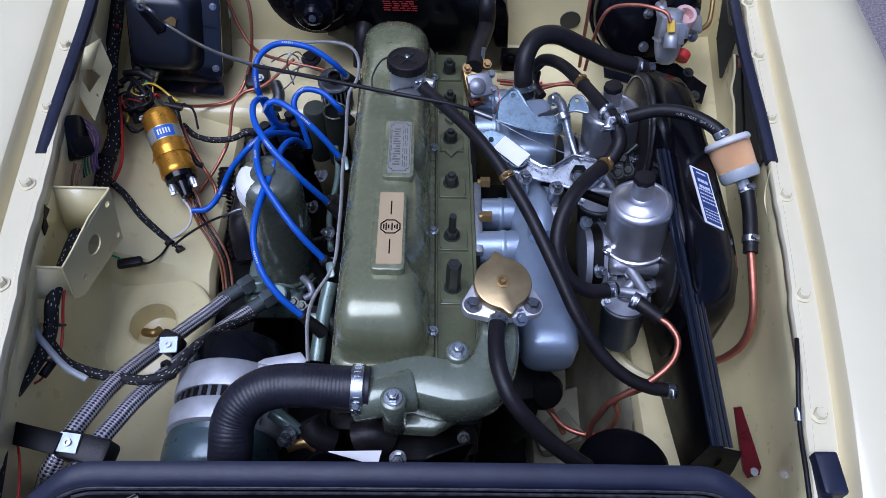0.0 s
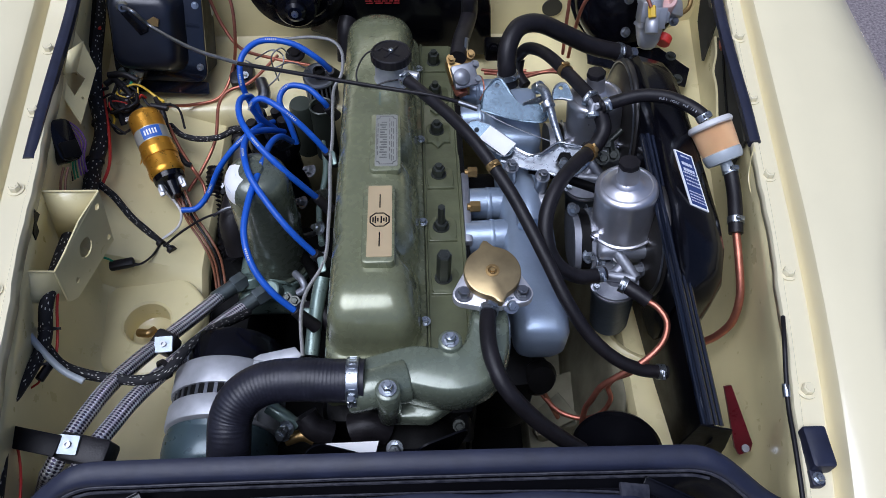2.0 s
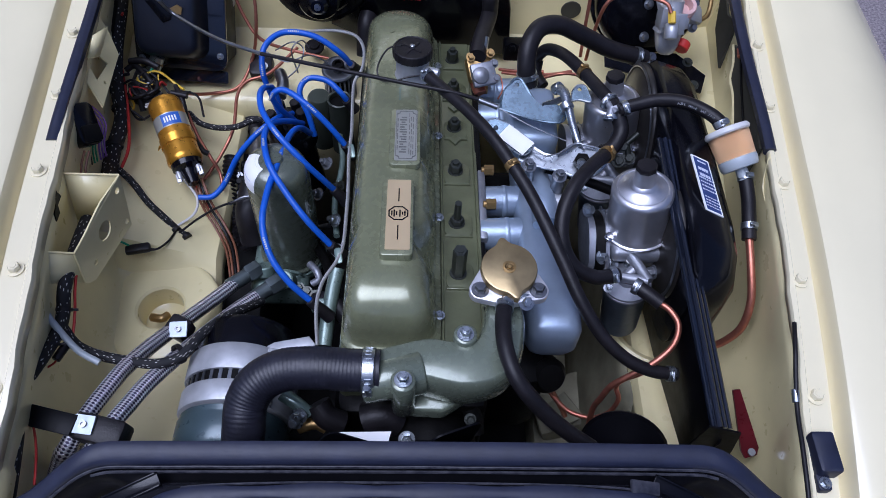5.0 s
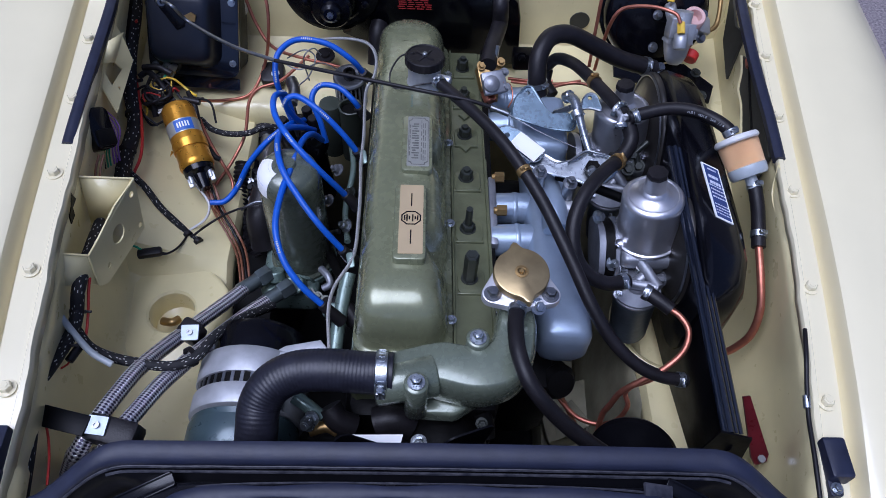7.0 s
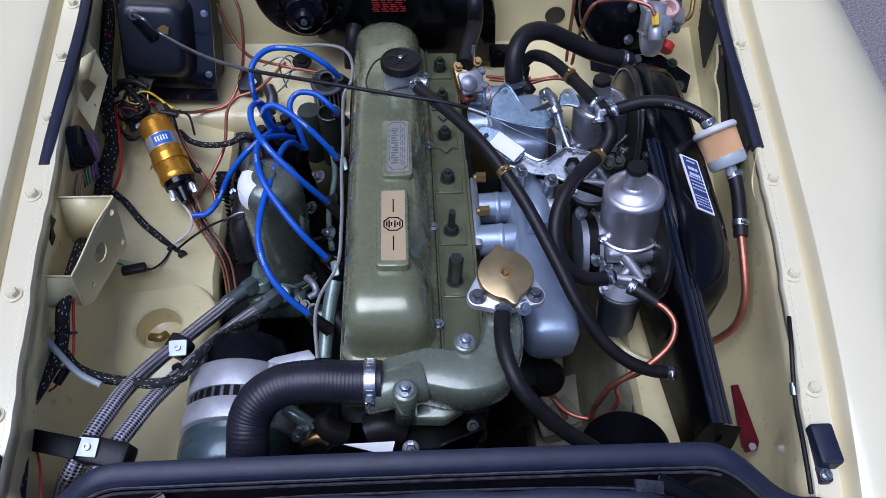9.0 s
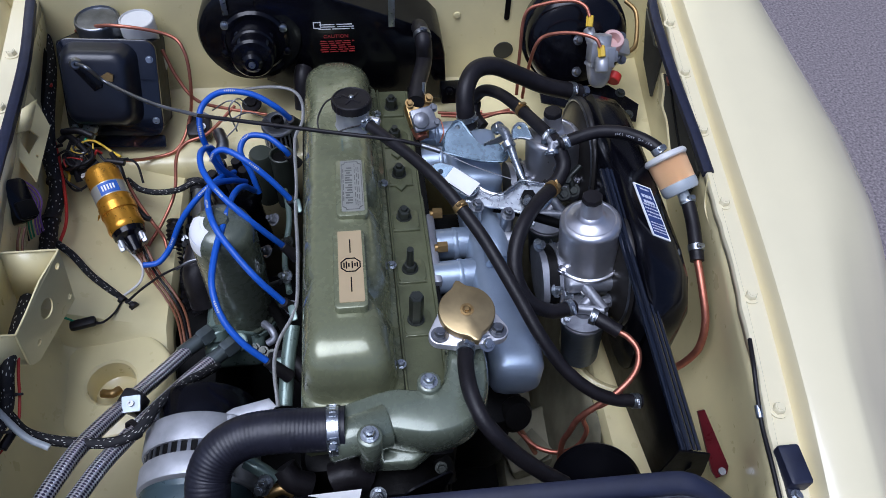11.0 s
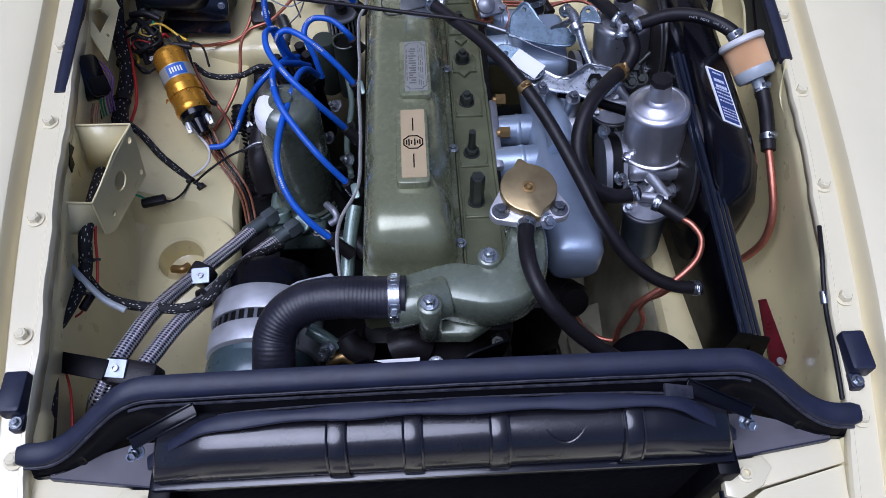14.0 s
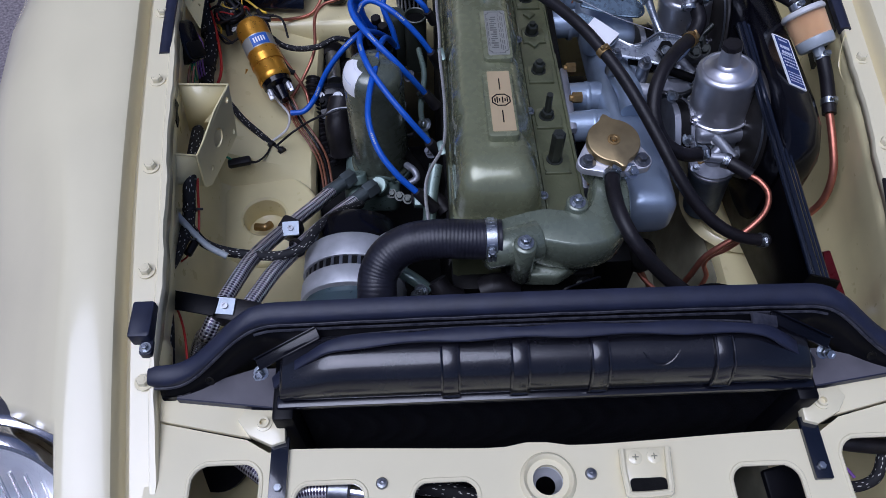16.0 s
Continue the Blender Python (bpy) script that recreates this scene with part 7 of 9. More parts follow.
bm = tube(B(), [(0.1578, 0.6256, 0.8), (0.1645, 0.5772, 0.805), (0.1663, 0.5458, 0.8)], 0.017, 16)
part("balance_pipe", bm, BLUEGREY, lk, "blue-grey balance pipe")
bm = rod(B(), (0.1974, 0.5773, 0.8), (0.1688, 0.5815, 0.802), 0.012, 16)
part("pipe_stub", bm, ALLOY, lk)
for q in ((0.2376, 0.5132, 0.775), (0.2215, 0.5688, 0.8)):
    bm = B()
    hexbolt(bm, q, (0.5, -0.4, 0.7), 0.006, 0.008)
    part("nut", bm, ZINC, lk)
# choke and jet levers between the carburettors
for i, q in enumerate(((0.2834, 0.6796, 0.8), (0.275, 0.6932, 0.805), (0.2918, 0.6685, 0.79), (0.2609, 0.7111, 0.81), (0.2773, 0.6631, 0.79))):
    bm = B()
    rod(bm, q, Vector(q) + Vector((0.02 - 0.012 * i, 0.012, 0.014)), 0.0045, 10)
    hexbolt(bm, q, (0.3 * (i % 2) - 0.1, -0.6, 0.7), 0.0062, 0.008)
    part("jet_fitting", bm, STEEL if i % 2 else NUT, lk)
bm = B()
box(bm, (0, 0, 0), (0.07, 0.07, 0.05), frame_at((0.2955, 0.7534, 0.755), (0, -0.2, 1), (1, 0, 0)), 0.012)
part("linkage_body", bm, SATIN, lk, "dark linkage body in shadow")


# ---- hoses ----
def hose(name, pts, r, label, clips=(), n=14, rib=None, material=None, cat="hose"):
    """A rubber hose; clips: (fraction along it, material)."""
    h = thing(name, pts[0], label, cat)
    part("rubber", tube(B(), pts, r, n, 8, rib), material or RUBBER, h, smooth=60)
    path = smooth_path(pts, 8)
    for f, mt in clips:
        i = min(len(path) - 2, max(1, int(f * (len(path) - 1))))
        hose_clip("clip", h, path[i], path[i + 1] - path[i - 1], r, 0.008 if r < 0.02 else 0.012, (0.3, -0.5, 0.8) if r < 0.02 else (0, -0.95, 0.1), mt)
    return h


hose("top_radiator_hose", [(-0.0319, 0.3176, 0.85), (-0.063, 0.3184, 0.85), (-0.0971, 0.3205, 0.85), (-0.1314, 0.3195, 0.846), (-0.1562, 0.3094, 0.838), (-0.1691, 0.2924, 0.825), (-0.1716, 0.2716, 0.81), (-0.1755, 0.2471, 0.78)], 0.0222, "thick black corrugated top radiator hose", ((0.055, None),), 24, (0.0040, 0.00016), HOSE)
hose("breather_hose", [(0.0107, 0.7239, 0.883), (0.0345, 0.6937, 0.885), (0.0656, 0.6522, 0.888), (0.0932, 0.61, 0.888), (0.116, 0.5716, 0.882), (0.1372, 0.5329, 0.872), (0.1553, 0.4939, 0.86), (0.1724, 0.4581, 0.845), (0.1921, 0.4189, 0.825), (0.2175, 0.3886, 0.8), (0.2478, 0.3688, 0.78), (0.2784, 0.3602, 0.768), (0.3095, 0.3584, 0.762)], 0.0078, "long black rubber breather hose over the manifold", ((0.015, None), (0.34, BRASS), (0.985, None)))
hose("overflow_hose", [(0.0979, 0.3851, 0.874), (0.0942, 0.3604, 0.878), (0.0954, 0.328, 0.88), (0.1064, 0.2989, 0.872), (0.1303, 0.2787, 0.85), (0.158, 0.266, 0.825), (0.1898, 0.256, 0.8)], 0.0086, "black rubber overflow hose from the filler neck", ((0.03, None),))
fh_ = hose("fuel_hose", [(0.2627, 0.6811, 0.868), (0.2828, 0.6867, 0.872), (0.3144, 0.6905, 0.878), (0.3454, 0.6853, 0.88), (0.3700, 0.6730, 0.878), (0.3850, 0.6590, 0.876), (0.3905, 0.6510, 0.872)], 0.0086, "black rubber fuel hose with white print to the filter", ((0.08, None), (0.92, None)))
hose("loop_hose", [(0.2397, 0.6088, 0.865), (0.2168, 0.5842, 0.872), (0.1912, 0.5507, 0.872), (0.1755, 0.5183, 0.86), (0.1744, 0.4896, 0.842), (0.1888, 0.4695, 0.822), (0.2174, 0.4638, 0.806), (0.2477, 0.4712, 0.8)], 0.0090, "black rubber fuel hose looping between the carburettors", ((0.03, BRASS), (0.97, None)))
hose("servo_vacuum_hose", [(0.1586, 0.7796, 0.815), (0.153, 0.7863, 0.84), (0.1549, 0.807, 0.862), (0.171, 0.8331, 0.872), (0.2002, 0.8462, 0.868), (0.2406, 0.8513, 0.845), (0.2866, 0.8531, 0.82), (0.342, 0.8581, 0.8)], 0.0130, "thick black vacuum hose to the brake servo", ((0.10, None), (0.97, None)), 16)
hose("short_hose", [(0.1779, 0.8556, 0.8), (0.1914, 0.8501, 0.82), (0.2124, 0.8272, 0.83), (0.2322, 0.7741, 0.845), (0.248, 0.729, 0.855), (0.2622, 0.6891, 0.862)], 0.0088, "short black hose beside the vacuum hose", ((0.62, BRASS), (0.93, None)))
hose("rear_loop_hose", [(0.2637, 0.683, 0.858), (0.2685, 0.6658, 0.845), (0.258, 0.6474, 0.835), (0.2436, 0.6399, 0.83)], 0.010, "black rubber hose below the fuel union", ())
hose("low_hose", [(0.1821, 0.8609, 0.79), (0.1804, 0.8468, 0.775), (0.1905, 0.8258, 0.77)], 0.0085, "short black hose behind the linkage", ())
ft = thing("fuel_union", (0.2658, 0.6971, 0.85), "zinc three-way fuel union", "union")
bm = rod(B(), (0.2477, 0.705, 0.862), (0.261, 0.6805, 0.862), 0.0055, 14)
rod(bm, (0.2538, 0.6896, 0.862), (0.2726, 0.6882, 0.866), 0.0055, 14)
rod(bm, (0.2553, 0.6894, 0.862), (0.2517, 0.6748, 0.856), 0.0055, 14)
part("tee", bm, CASTG, ft, "dull grey tee")
for q, d_ in (((0.2501, 0.7016, 0.862), (0.6, -0.5, 0)), ((0.2537, 0.6778, 0.857), (0, -0.6, -0.4))):
    hose_clip("clip", ft, q, d_, 0.0088, 0.006, (-0.3, -0.4, 0.9))
bm = rod(B(), (0.1558, 0.7757, 0.81), (0.1598, 0.7857, 0.822), 0.0135, 6)
rod(bm, (0.1548, 0.767, 0.8), (0.1576, 0.7792, 0.81), 0.011, 16)
single("vacuum_union", bm, ZINC, "zinc hexagon union on the manifold", "union")

# fuel filter: clear bowl, pleated paper inside, white ends
f0, f1 = Vector((0.3941, 0.6454, 0.872)), Vector((0.4114, 0.6037, 0.848))
ff = thing("fuel_filter", f1, "clear in-line fuel filter with an orange pleated element", "fuel filter")
fd = f1 - f0
FL = fd.length
fmm = frame_at(f0, fd)
bm = lathe(B(), [(0.0265, 0.004), (0.0258, 0.007), (0.0240, FL - 0.014), (0.0238, FL - 0.012)], fmm, 40)
cl = part("bowl", bm, CLEAR, ff, "clear plastic bowl")
cl.visible_shadow = False
rows = [[fmm @ Vector((rr * math.cos(2 * math.pi * i / 88), rr * math.sin(2 * math.pi * i / 88), h)) for i, rr in ((i, 0.0222 if i % 2 else 0.0205) for i in range(88))] for h in (0.006, FL - 0.013)]
part("element", loft(B(), rows), PAPER, ff, "orange pleated paper element", smooth=10)
bm = lathe(B(), [(0, -0.004), (0.010, -0.004), (0.0262, -0.002), (0.0282, 0.001), (0.0282, 0.004), (0.0265, 0.006), (0, 0.006)], fmm, 40)
rod(bm, f0 - fd.normalized() * 0.010 + Vector((-0.006, 0.004, 0)), f0 + Vector((-0.006, 0.004, 0)), 0.0070, 14)
part("top_cap", bm, MILKY, ff, "white plastic end cap")
bm = lathe(B(), [(0, FL - 0.013), (0.0242, FL - 0.013), (0.0245, FL - 0.010), (0.0238, FL - 0.002), (0.0215, FL + 0.001), (0, FL + 0.001)], fmm, 40)
rod(bm, f1, f1 + fd.normalized() * 0.016, 0.0075, 14)
part("bottom_rim", bm, FROST, ff, "frosted lower end")
hose("filter_outlet_hose", [(0.4179, 0.598, 0.842), (0.4191, 0.5702, 0.832), (0.4166, 0.5415, 0.824), (0.4137, 0.5159, 0.815)], 0.0088, "short black rubber hose below the fuel filter", ((0.08, None), (0.82, None)))
wire("fuel_pipe", [(0.4148, 0.5219, 0.816), (0.4142, 0.4834, 0.8), (0.4156, 0.4511, 0.775), (0.4133, 0.4347, 0.74), (0.4032, 0.4315, 0.71), (0.3937, 0.4336, 0.69)], 0.0050, COPPER, "copper fuel pipe bending under the air cleaner", "pipe", 12)
bp = thing("breather_pipe", (0.3058, 0.4036, 0.79), "bent copper pipe with a black rubber joint", "pipe")
bm = tube(B(), [(0.2888, 0.4348, 0.8), (0.3026, 0.423, 0.8), (0.3108, 0.4048, 0.796), (0.3027, 0.3831, 0.788), (0.2808, 0.3667, 0.775), (0.2554, 0.3589, 0.755), (0.2390, 0.3570, 0.73), (0.2349, 0.3580, 0.69), (0.2349, 0.3630, 0.645), (0.2347, 0.3488, 0.60)], 0.0038, 12)
part("pipe", bm, COPPER, bp)
bm = tube(B(), [(0.2639, 0.4537, 0.806), (0.2767, 0.4424, 0.806), (0.2925, 0.4301, 0.803)], 0.0086, 14)
part("joint", bm, RUBBER, bp, "black rubber joint")
hose_clip("clip", bp, (0.2662, 0.4514, 0.806), (0.6, -0.4, 0), 0.0086, 0.008, (0, -0.5, 0.8))
for pp, mt in (([(0.3000, 0.3860, 0.73), (0.2850, 0.3870, 0.70), (0.2701, 0.3888, 0.68), (0.2658, 0.3874, 0.66), (0.2706, 0.3763, 0.645), (0.2597, 0.3669, 0.62), (0.2347, 0.3617, 0.62), (0.2074, 0.3713, 0.62), (0.187, 0.389, 0.63), (0.1778, 0.4006, 0.64)], COPPER), ([(0.168, 0.4155, 0.66), (0.1836, 0.3951, 0.64), (0.208, 0.3714, 0.60)], BROWNW)):
    wire("low_pipe", pp, 0.0034, mt, "low reddish pipe near the chassis leg", "pipe", 8)

# ---- right inner wing details ----
rl = thing("red_tag_lever", (0.3898, 0.3094, 0.74), "dark red translucent marker bracket", "marker")
RT = [(0.3708, 0.3379, 0.765), (0.3794, 0.3393, 0.765), (0.4052, 0.2866, 0.72), (0.4026, 0.2792, 0.715), (0.3888, 0.2752, 0.715), (0.3835, 0.2825, 0.72)]
rtm, lay = outline(RT)
bm = slab(B(), [lay(p) for p in RT], -0.0015, 0.0015, rtm)
part("blade", bm, RED, rl)
bm = lathe(B(), [(0, 0), (0.0045, 0), (0.0045, 0.005), (0, 0.005)], frame_at((0.3959, 0.2811, 0.717), (0, -0.2, 1)), 16)
part("pivot", bm, STEEL, rl)
wire("wing_cable", [(0.412, 0.3739, 0.8611), (0.402, 0.3392, 0.8649), (0.399, 0.3124, 0.8557), (0.396, 0.2806, 0.8459), (0.391, 0.2411, 0.8448), (0.388, 0.213, 0.842), (0.386, 0.190, 0.838)], 0.0024, RUBBER, "thin black cable on the inner wing", "cable", 8)
bm = rod(B(), (0.398, 0.3017, 0.8497), (0.397, 0.2887, 0.8462), 0.0040, 10)
single("cable_ferrule", bm, ZINC, "bright ferrule on the cable", "ferrule")
for s, pbuf, pscr in ((1, (0.414, 0.2372, 0.842), (0.4084, 0.2109, 0.834)), (-1, (-0.4143, 0.2364, 0.842), (-0.4085, 0.2099, 0.834))):
    bf = thing("bonnet_buffer", pbuf, "black rubber bonnet buffer screwed to the rail", "buffer", "bonnet buffers")
    m = frame_at(pbuf, (0, 0, 1))
    bm = slab(B(), rrect(0.023, 0.042, 0.003, 3), -0.022, 0.006, m, 0.003)
    part("pad", bm, SEALRUB, bf)
    bm = slab(B(), rrect(0.013, 0.018, 0.003, 3), -0.010, 0.001, frame_at(pscr, (0, 0, 1)), 0.001)
    part("foot", bm, SEALRUB, bf)
    bm = B()
    hexbolt(bm, Vector(pscr) + Vector((0, -0.002, 0.002)), (0, 0, 1), 0.004, 0.004)
    part("screw", bm, ZINC, bf)

# slot in the wall behind the bracket, a near-black sheet for its shaded inside
sl_ = [(-0.4262, 0.5486, 0.8466), (-0.4262, 0.5516, 0.832), (-0.4252, 0.5365, 0.8342), (-0.4247, 0.5315, 0.8253), (-0.4232, 0.5167, 0.8275), (-0.4237, 0.5211, 0.836), (-0.425, 0.5348, 0.8397)]
slm, lay = outline(sl_, (1, 0, 0.1))
single("wall_slot", slab(B(), [lay(p) for p in sl_], -0.001, 0.001, slm), DARK, "ragged slot in the cream inner wing, its shade a dark sheet", "opening")
# pressed ring in the shelf, matching the one on the other side
tr2 = thing("pressed_ring", (-HOLE.x, HOLE.y, HOLE.z), "cream pressed circular ridge in the shelf", "body panel")
bm = lathe(B(), [(0.066, -0.003), (0.070, 0.003), (0.076, 0.006), (0.082, 0.003), (0.086, -0.003)], frame_at((-HOLE.x, HOLE.y, HOLE.z - 0.004), (0, 0, 1)), 56)
part("ridge", bm, CREAM_IN, tr2)

sm_ = thing("flange_seam", (0.444, 0.62, 0.82), "cream flange seam with a small tear in the inner wing", "body seam")
for pp in ([(0.449, 0.6194, 0.8575), (0.446, 0.5772, 0.8565), (0.443, 0.5333, 0.8547), (0.442, 0.5129, 0.8507), (0.44, 0.5, 0.8287)],
           [(0.447, 0.6155, 0.8595), (0.445, 0.5905, 0.8274), (0.442, 0.543, 0.8283), (0.441, 0.5124, 0.8274)],
           [(0.44, 0.5, 0.8287), (0.438, 0.4878, 0.8502), (0.437, 0.4719, 0.8461), (0.434, 0.4464, 0.8422)]):
    part("seam", tube(B(), pp, 0.0011, 6, 5), CREAM_IN, sm_)
# black sliver for the shade inside the tear
bm = B()
bm.faces.new([bm.verts.new(v) for v in [(0.44, 0.5043, 0.8213), (0.44, 0.5025, 0.8363), (0.44, 0.4971, 0.828)]])
sheet(part("tear", bm, SHADEBLACK, sm_, "small dark tear"), 0.001)

# right-hand horn and low dark shapes by the radiator
hn = thing("horn", (0.2609, 0.3098, 0.7), "round black horn low in the bay", "horn")
bm = lathe(B(), [(0, -0.03), (0.02, -0.03), (0.052, -0.008), (0.056, 0.0), (0.054, 0.006), (0.030, 0.012), (0.012, 0.020), (0, 0.021)], frame_at((0.2690, 0.3120, 0.640), (-0.3, -0.8, 0.5)), 40)
part("body", bm, SATIN, hn)
bm = B()
hexbolt(bm, (0.2640, 0.2960, 0.668), (-0.1, -0.5, 0.9), 0.006, 0.008)
part("bolt", bm, ZINC, hn)

# white print along the fuel hose
path = smooth_path([(0.3330, 0.6885, 0.8795), (0.3454, 0.6853, 0.88), (0.3700, 0.6730, 0.878), (0.3850, 0.6590, 0.876)], 20)
s_ = "FUEL HOSE SAE J30"
run = [0.0]
for a_, b_ in zip(path, path[1:]):
    run.append(run[-1] + (b_ - a_).length)
for k, ch_ in enumerate(s_):
    if ch_ != " ":
        at_ = 0.004 + k * (run[-1] - 0.006) / len(s_)
        i = min(range(1, len(path) - 1), key=lambda j: abs(run[j] - at_))
        d_ = (path[i + 1] - path[i - 1]).normalized()
        v = Vector((0.05, -0.86, 0.42))
        v = (v - d_ * v.dot(d_)).normalized()
        lettering("letter", ch_, 0.0040, frame_at(path[i] + v * 0.0088, v, d_) @ Matrix.Translation((0, -0.002, 0)), HOSEPRINT, fh_)

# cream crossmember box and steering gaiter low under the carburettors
xb = thing("crossmember_box", (0.2976, 0.4877, 0.58), "boxed cream crossmember end low in the bay, coloured darker for shade", "body panel")
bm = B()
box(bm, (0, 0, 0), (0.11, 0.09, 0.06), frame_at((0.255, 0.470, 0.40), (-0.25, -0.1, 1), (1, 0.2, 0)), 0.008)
part("box", bm, SHADECREAM, xb)
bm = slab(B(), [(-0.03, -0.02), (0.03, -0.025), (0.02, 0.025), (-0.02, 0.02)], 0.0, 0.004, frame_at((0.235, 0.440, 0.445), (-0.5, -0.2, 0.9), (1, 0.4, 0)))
part("gusset", bm, SHADECREAM, xb)
bm = lathe(B(), [(0, 0), (0.02, 0), (0.024, 0.01), (0.020, 0.02), (0.024, 0.03), (0.018, 0.04), (0, 0.042)], frame_at((0.1677, 0.4136, 0.66), (0.2, -0.6, 0.6)), 24)
single("pump_cover", bm, DARK, "dark round cover beside the thermostat housing", "cover")


# ---- radiator, its diaphragm and seal ----
rad = thing("radiator", (0, 0.15, 0.40), "black painted radiator with a ribbed top tank", "radiator")
bm = B()
rings = []
for x, s, e in ((-0.262, 0.50, 0.0), (-0.258, 0.62, 0.0), (-0.222, 0.93, 0.0), (-0.212, 0.985, 0.0), (-0.198, 1.0, 0), (0.188, 1.0, 0), (0.202, 0.985, 0.0), (0.214, 0.93, 0.0), (0.258, 0.6, 0.0), (0.262, 0.5, 0)):
    ring = []
    for y, z in ((0.142, 0.842), (0.140, 0.850), (0.142, 0.862), (0.149, 0.876), (0.160, 0.884), (0.174, 0.886), (0.188, 0.884), (0.195, 0.876), (0.197, 0.842)):
        ring.append(Vector((x, y, 0.842 + (z - 0.842) * s)))
    rings.append(ring)
loft(bm, rings)
part("top_tank", bm, TANKBLK, rad, "semi-gloss black top tank", smooth=60)
TANK = ((0.1402, 0.846), (0.1395, 0.850), (0.1412, 0.8625), (0.1482, 0.8768), (0.1598, 0.8852), (0.174, 0.8872), (0.187, 0.8852))
for x in (-0.0957, -0.0283, 0.0490, 0.1692):
    rows = []
    for w, lift in ((0.0095, -0.0012), (0.0090, 0.0008), (0.0072, 0.0016), (-0.0072, 0.0016), (-0.0090, 0.0008), (-0.0095, -0.0012)):
        rows.append([Vector((x + w, y - lift * (1 if y < 0.15 else 0.3), z + lift * (0.2 if y < 0.145 else 1))) for y, z in TANK])
    ts_ = part("tank_strap", surf(B(), rows), TANKBLK, rad, smooth=40)
    for w in (-0.0084, 0.0084):
        part("strap_edge", tube(B(), [(x + w, y - 0.0014 * (1 if y < 0.15 else 0.3), z + 0.0014 * (0.2 if y < 0.145 else 1)) for y, z in TANK], 0.0011, 6, 3), GLOSSY, ts_)
    bm = tube(B(), [(x - 0.0085, 0.1388, 0.8478), (x, 0.1384, 0.8466), (x + 0.0085, 0.1388, 0.8478)], 0.0017, 6, 3)
    part("strap_foot", bm, TANKBLK, rad)
bm = tube(B(), [(0.090, 0.1600, 0.8850), (0.097, 0.1530, 0.8795), (0.108, 0.1495, 0.8768), (0.118, 0.1530, 0.8795), (0.126, 0.1610, 0.8855)], [0.0004, 0.0011, 0.0014, 0.0011, 0.0004], 8, 5)
part("tank_crease", bm, TANKBLK, rad, "shallow curved crease in the tank")
bm = B()
box(bm, (0, 0.142, 0.836), (0.536, 0.014, 0.010), None, 0.003)
part("tank_seam", bm, GLOSSY, rad)
bm = B()
box(bm, (0, 0.170, 0.60), (0.50, 0.05, 0.47))
part("core", bm, DARK, rad, "dark finned radiator core")
bm = B()
for i in range(120):
    box(bm, (0, 0.1445, 0.832 - i * 0.0032), (0.498, 0.004, 0.0006))
tagged(part("finning", bm, SATIN, rad), kind="stuff")
for s in (-1, 1):
    bm = B()
    box(bm, (s * 0.262, 0.16, 0.62), (0.022, 0.07, 0.43), None, 0.004)
    part("side_channel", bm, SATIN, rad)


def arch(x):
    """Height of the diaphragm's top edge."""
    a = abs(x)
    return 0.884 - 0.003 * (a / 0.24) ** 2 - 0.044 * smoothstep(0.285, 0.375, a)


def arch_y(x):
    return 0.220 - 0.042 * smoothstep(0.27, 0.385, abs(x))


rows = []
for i in range(81):
    x = -0.392 + 0.784 * i / 80
    z, y, mid = arch(x), arch_y(x), 1 - smoothstep(0.22, 0.29, abs(x))
    rows.append([Vector((x, y - 0.003, z - 0.004)), Vector((x, y - 0.010, z - 0.012)), Vector((x, y - 0.012, z - 0.015)), Vector((x, y - 0.014 - 0.010 * mid, z - 0.019 - 0.004 * mid)), Vector((x, y - 0.015 - 0.012 * mid, z - 0.022)), Vector((x, y - 0.016 - 0.018 * mid, max(0.812, z - 0.030))), Vector((x, y - 0.012, 0.60))])
sheet(part("diaphragm", surf(B(), rows), SATIN, rad, "satin black radiator diaphragm panel"), 0.0015, 0)
bm = B()
rings = []
for i in range(97):
    x = -0.402 + 0.804 * i / 96
    z, y = arch(x), arch_y(x)
    k = 1.0 if abs(x) < 0.398 else 0.75
    rings.append([Vector((x, y + dy * k, z + dz * k)) for dy, dz in ((-0.009, -0.0095), (-0.0108, -0.0050), (-0.0102, -0.0010), (-0.0065, 0.0030), (0.004, 0.0062), (0.0088, 0.0052), (0.0108, 0.0), (0.0085, -0.010))])
loft(bm, rings)
seal = thing("bonnet_seal", (0, 0.2, 0.80), "thick black rubber seal along the radiator diaphragm", "seal")
part("bulb", bm, SEALRUB, seal, smooth=50)
xs_ = [-0.396 + 0.792 * i / 60 for i in range(61)]
part("lower_lip", tube(B(), [(x, arch_y(x) - 0.0105, arch(x) - 0.0075 + 0.0006 * math.sin(x * 90)) for x in xs_], 0.0022, 8, 2), SCUFF, seal, "scuffed lower lip of the rubber")
part("clip_channel", tube(B(), [(x, arch_y(x) - 0.0135, arch(x) - 0.0135) for x in xs_[8:53]], 0.0016, 6, 2), SCUFF, seal)
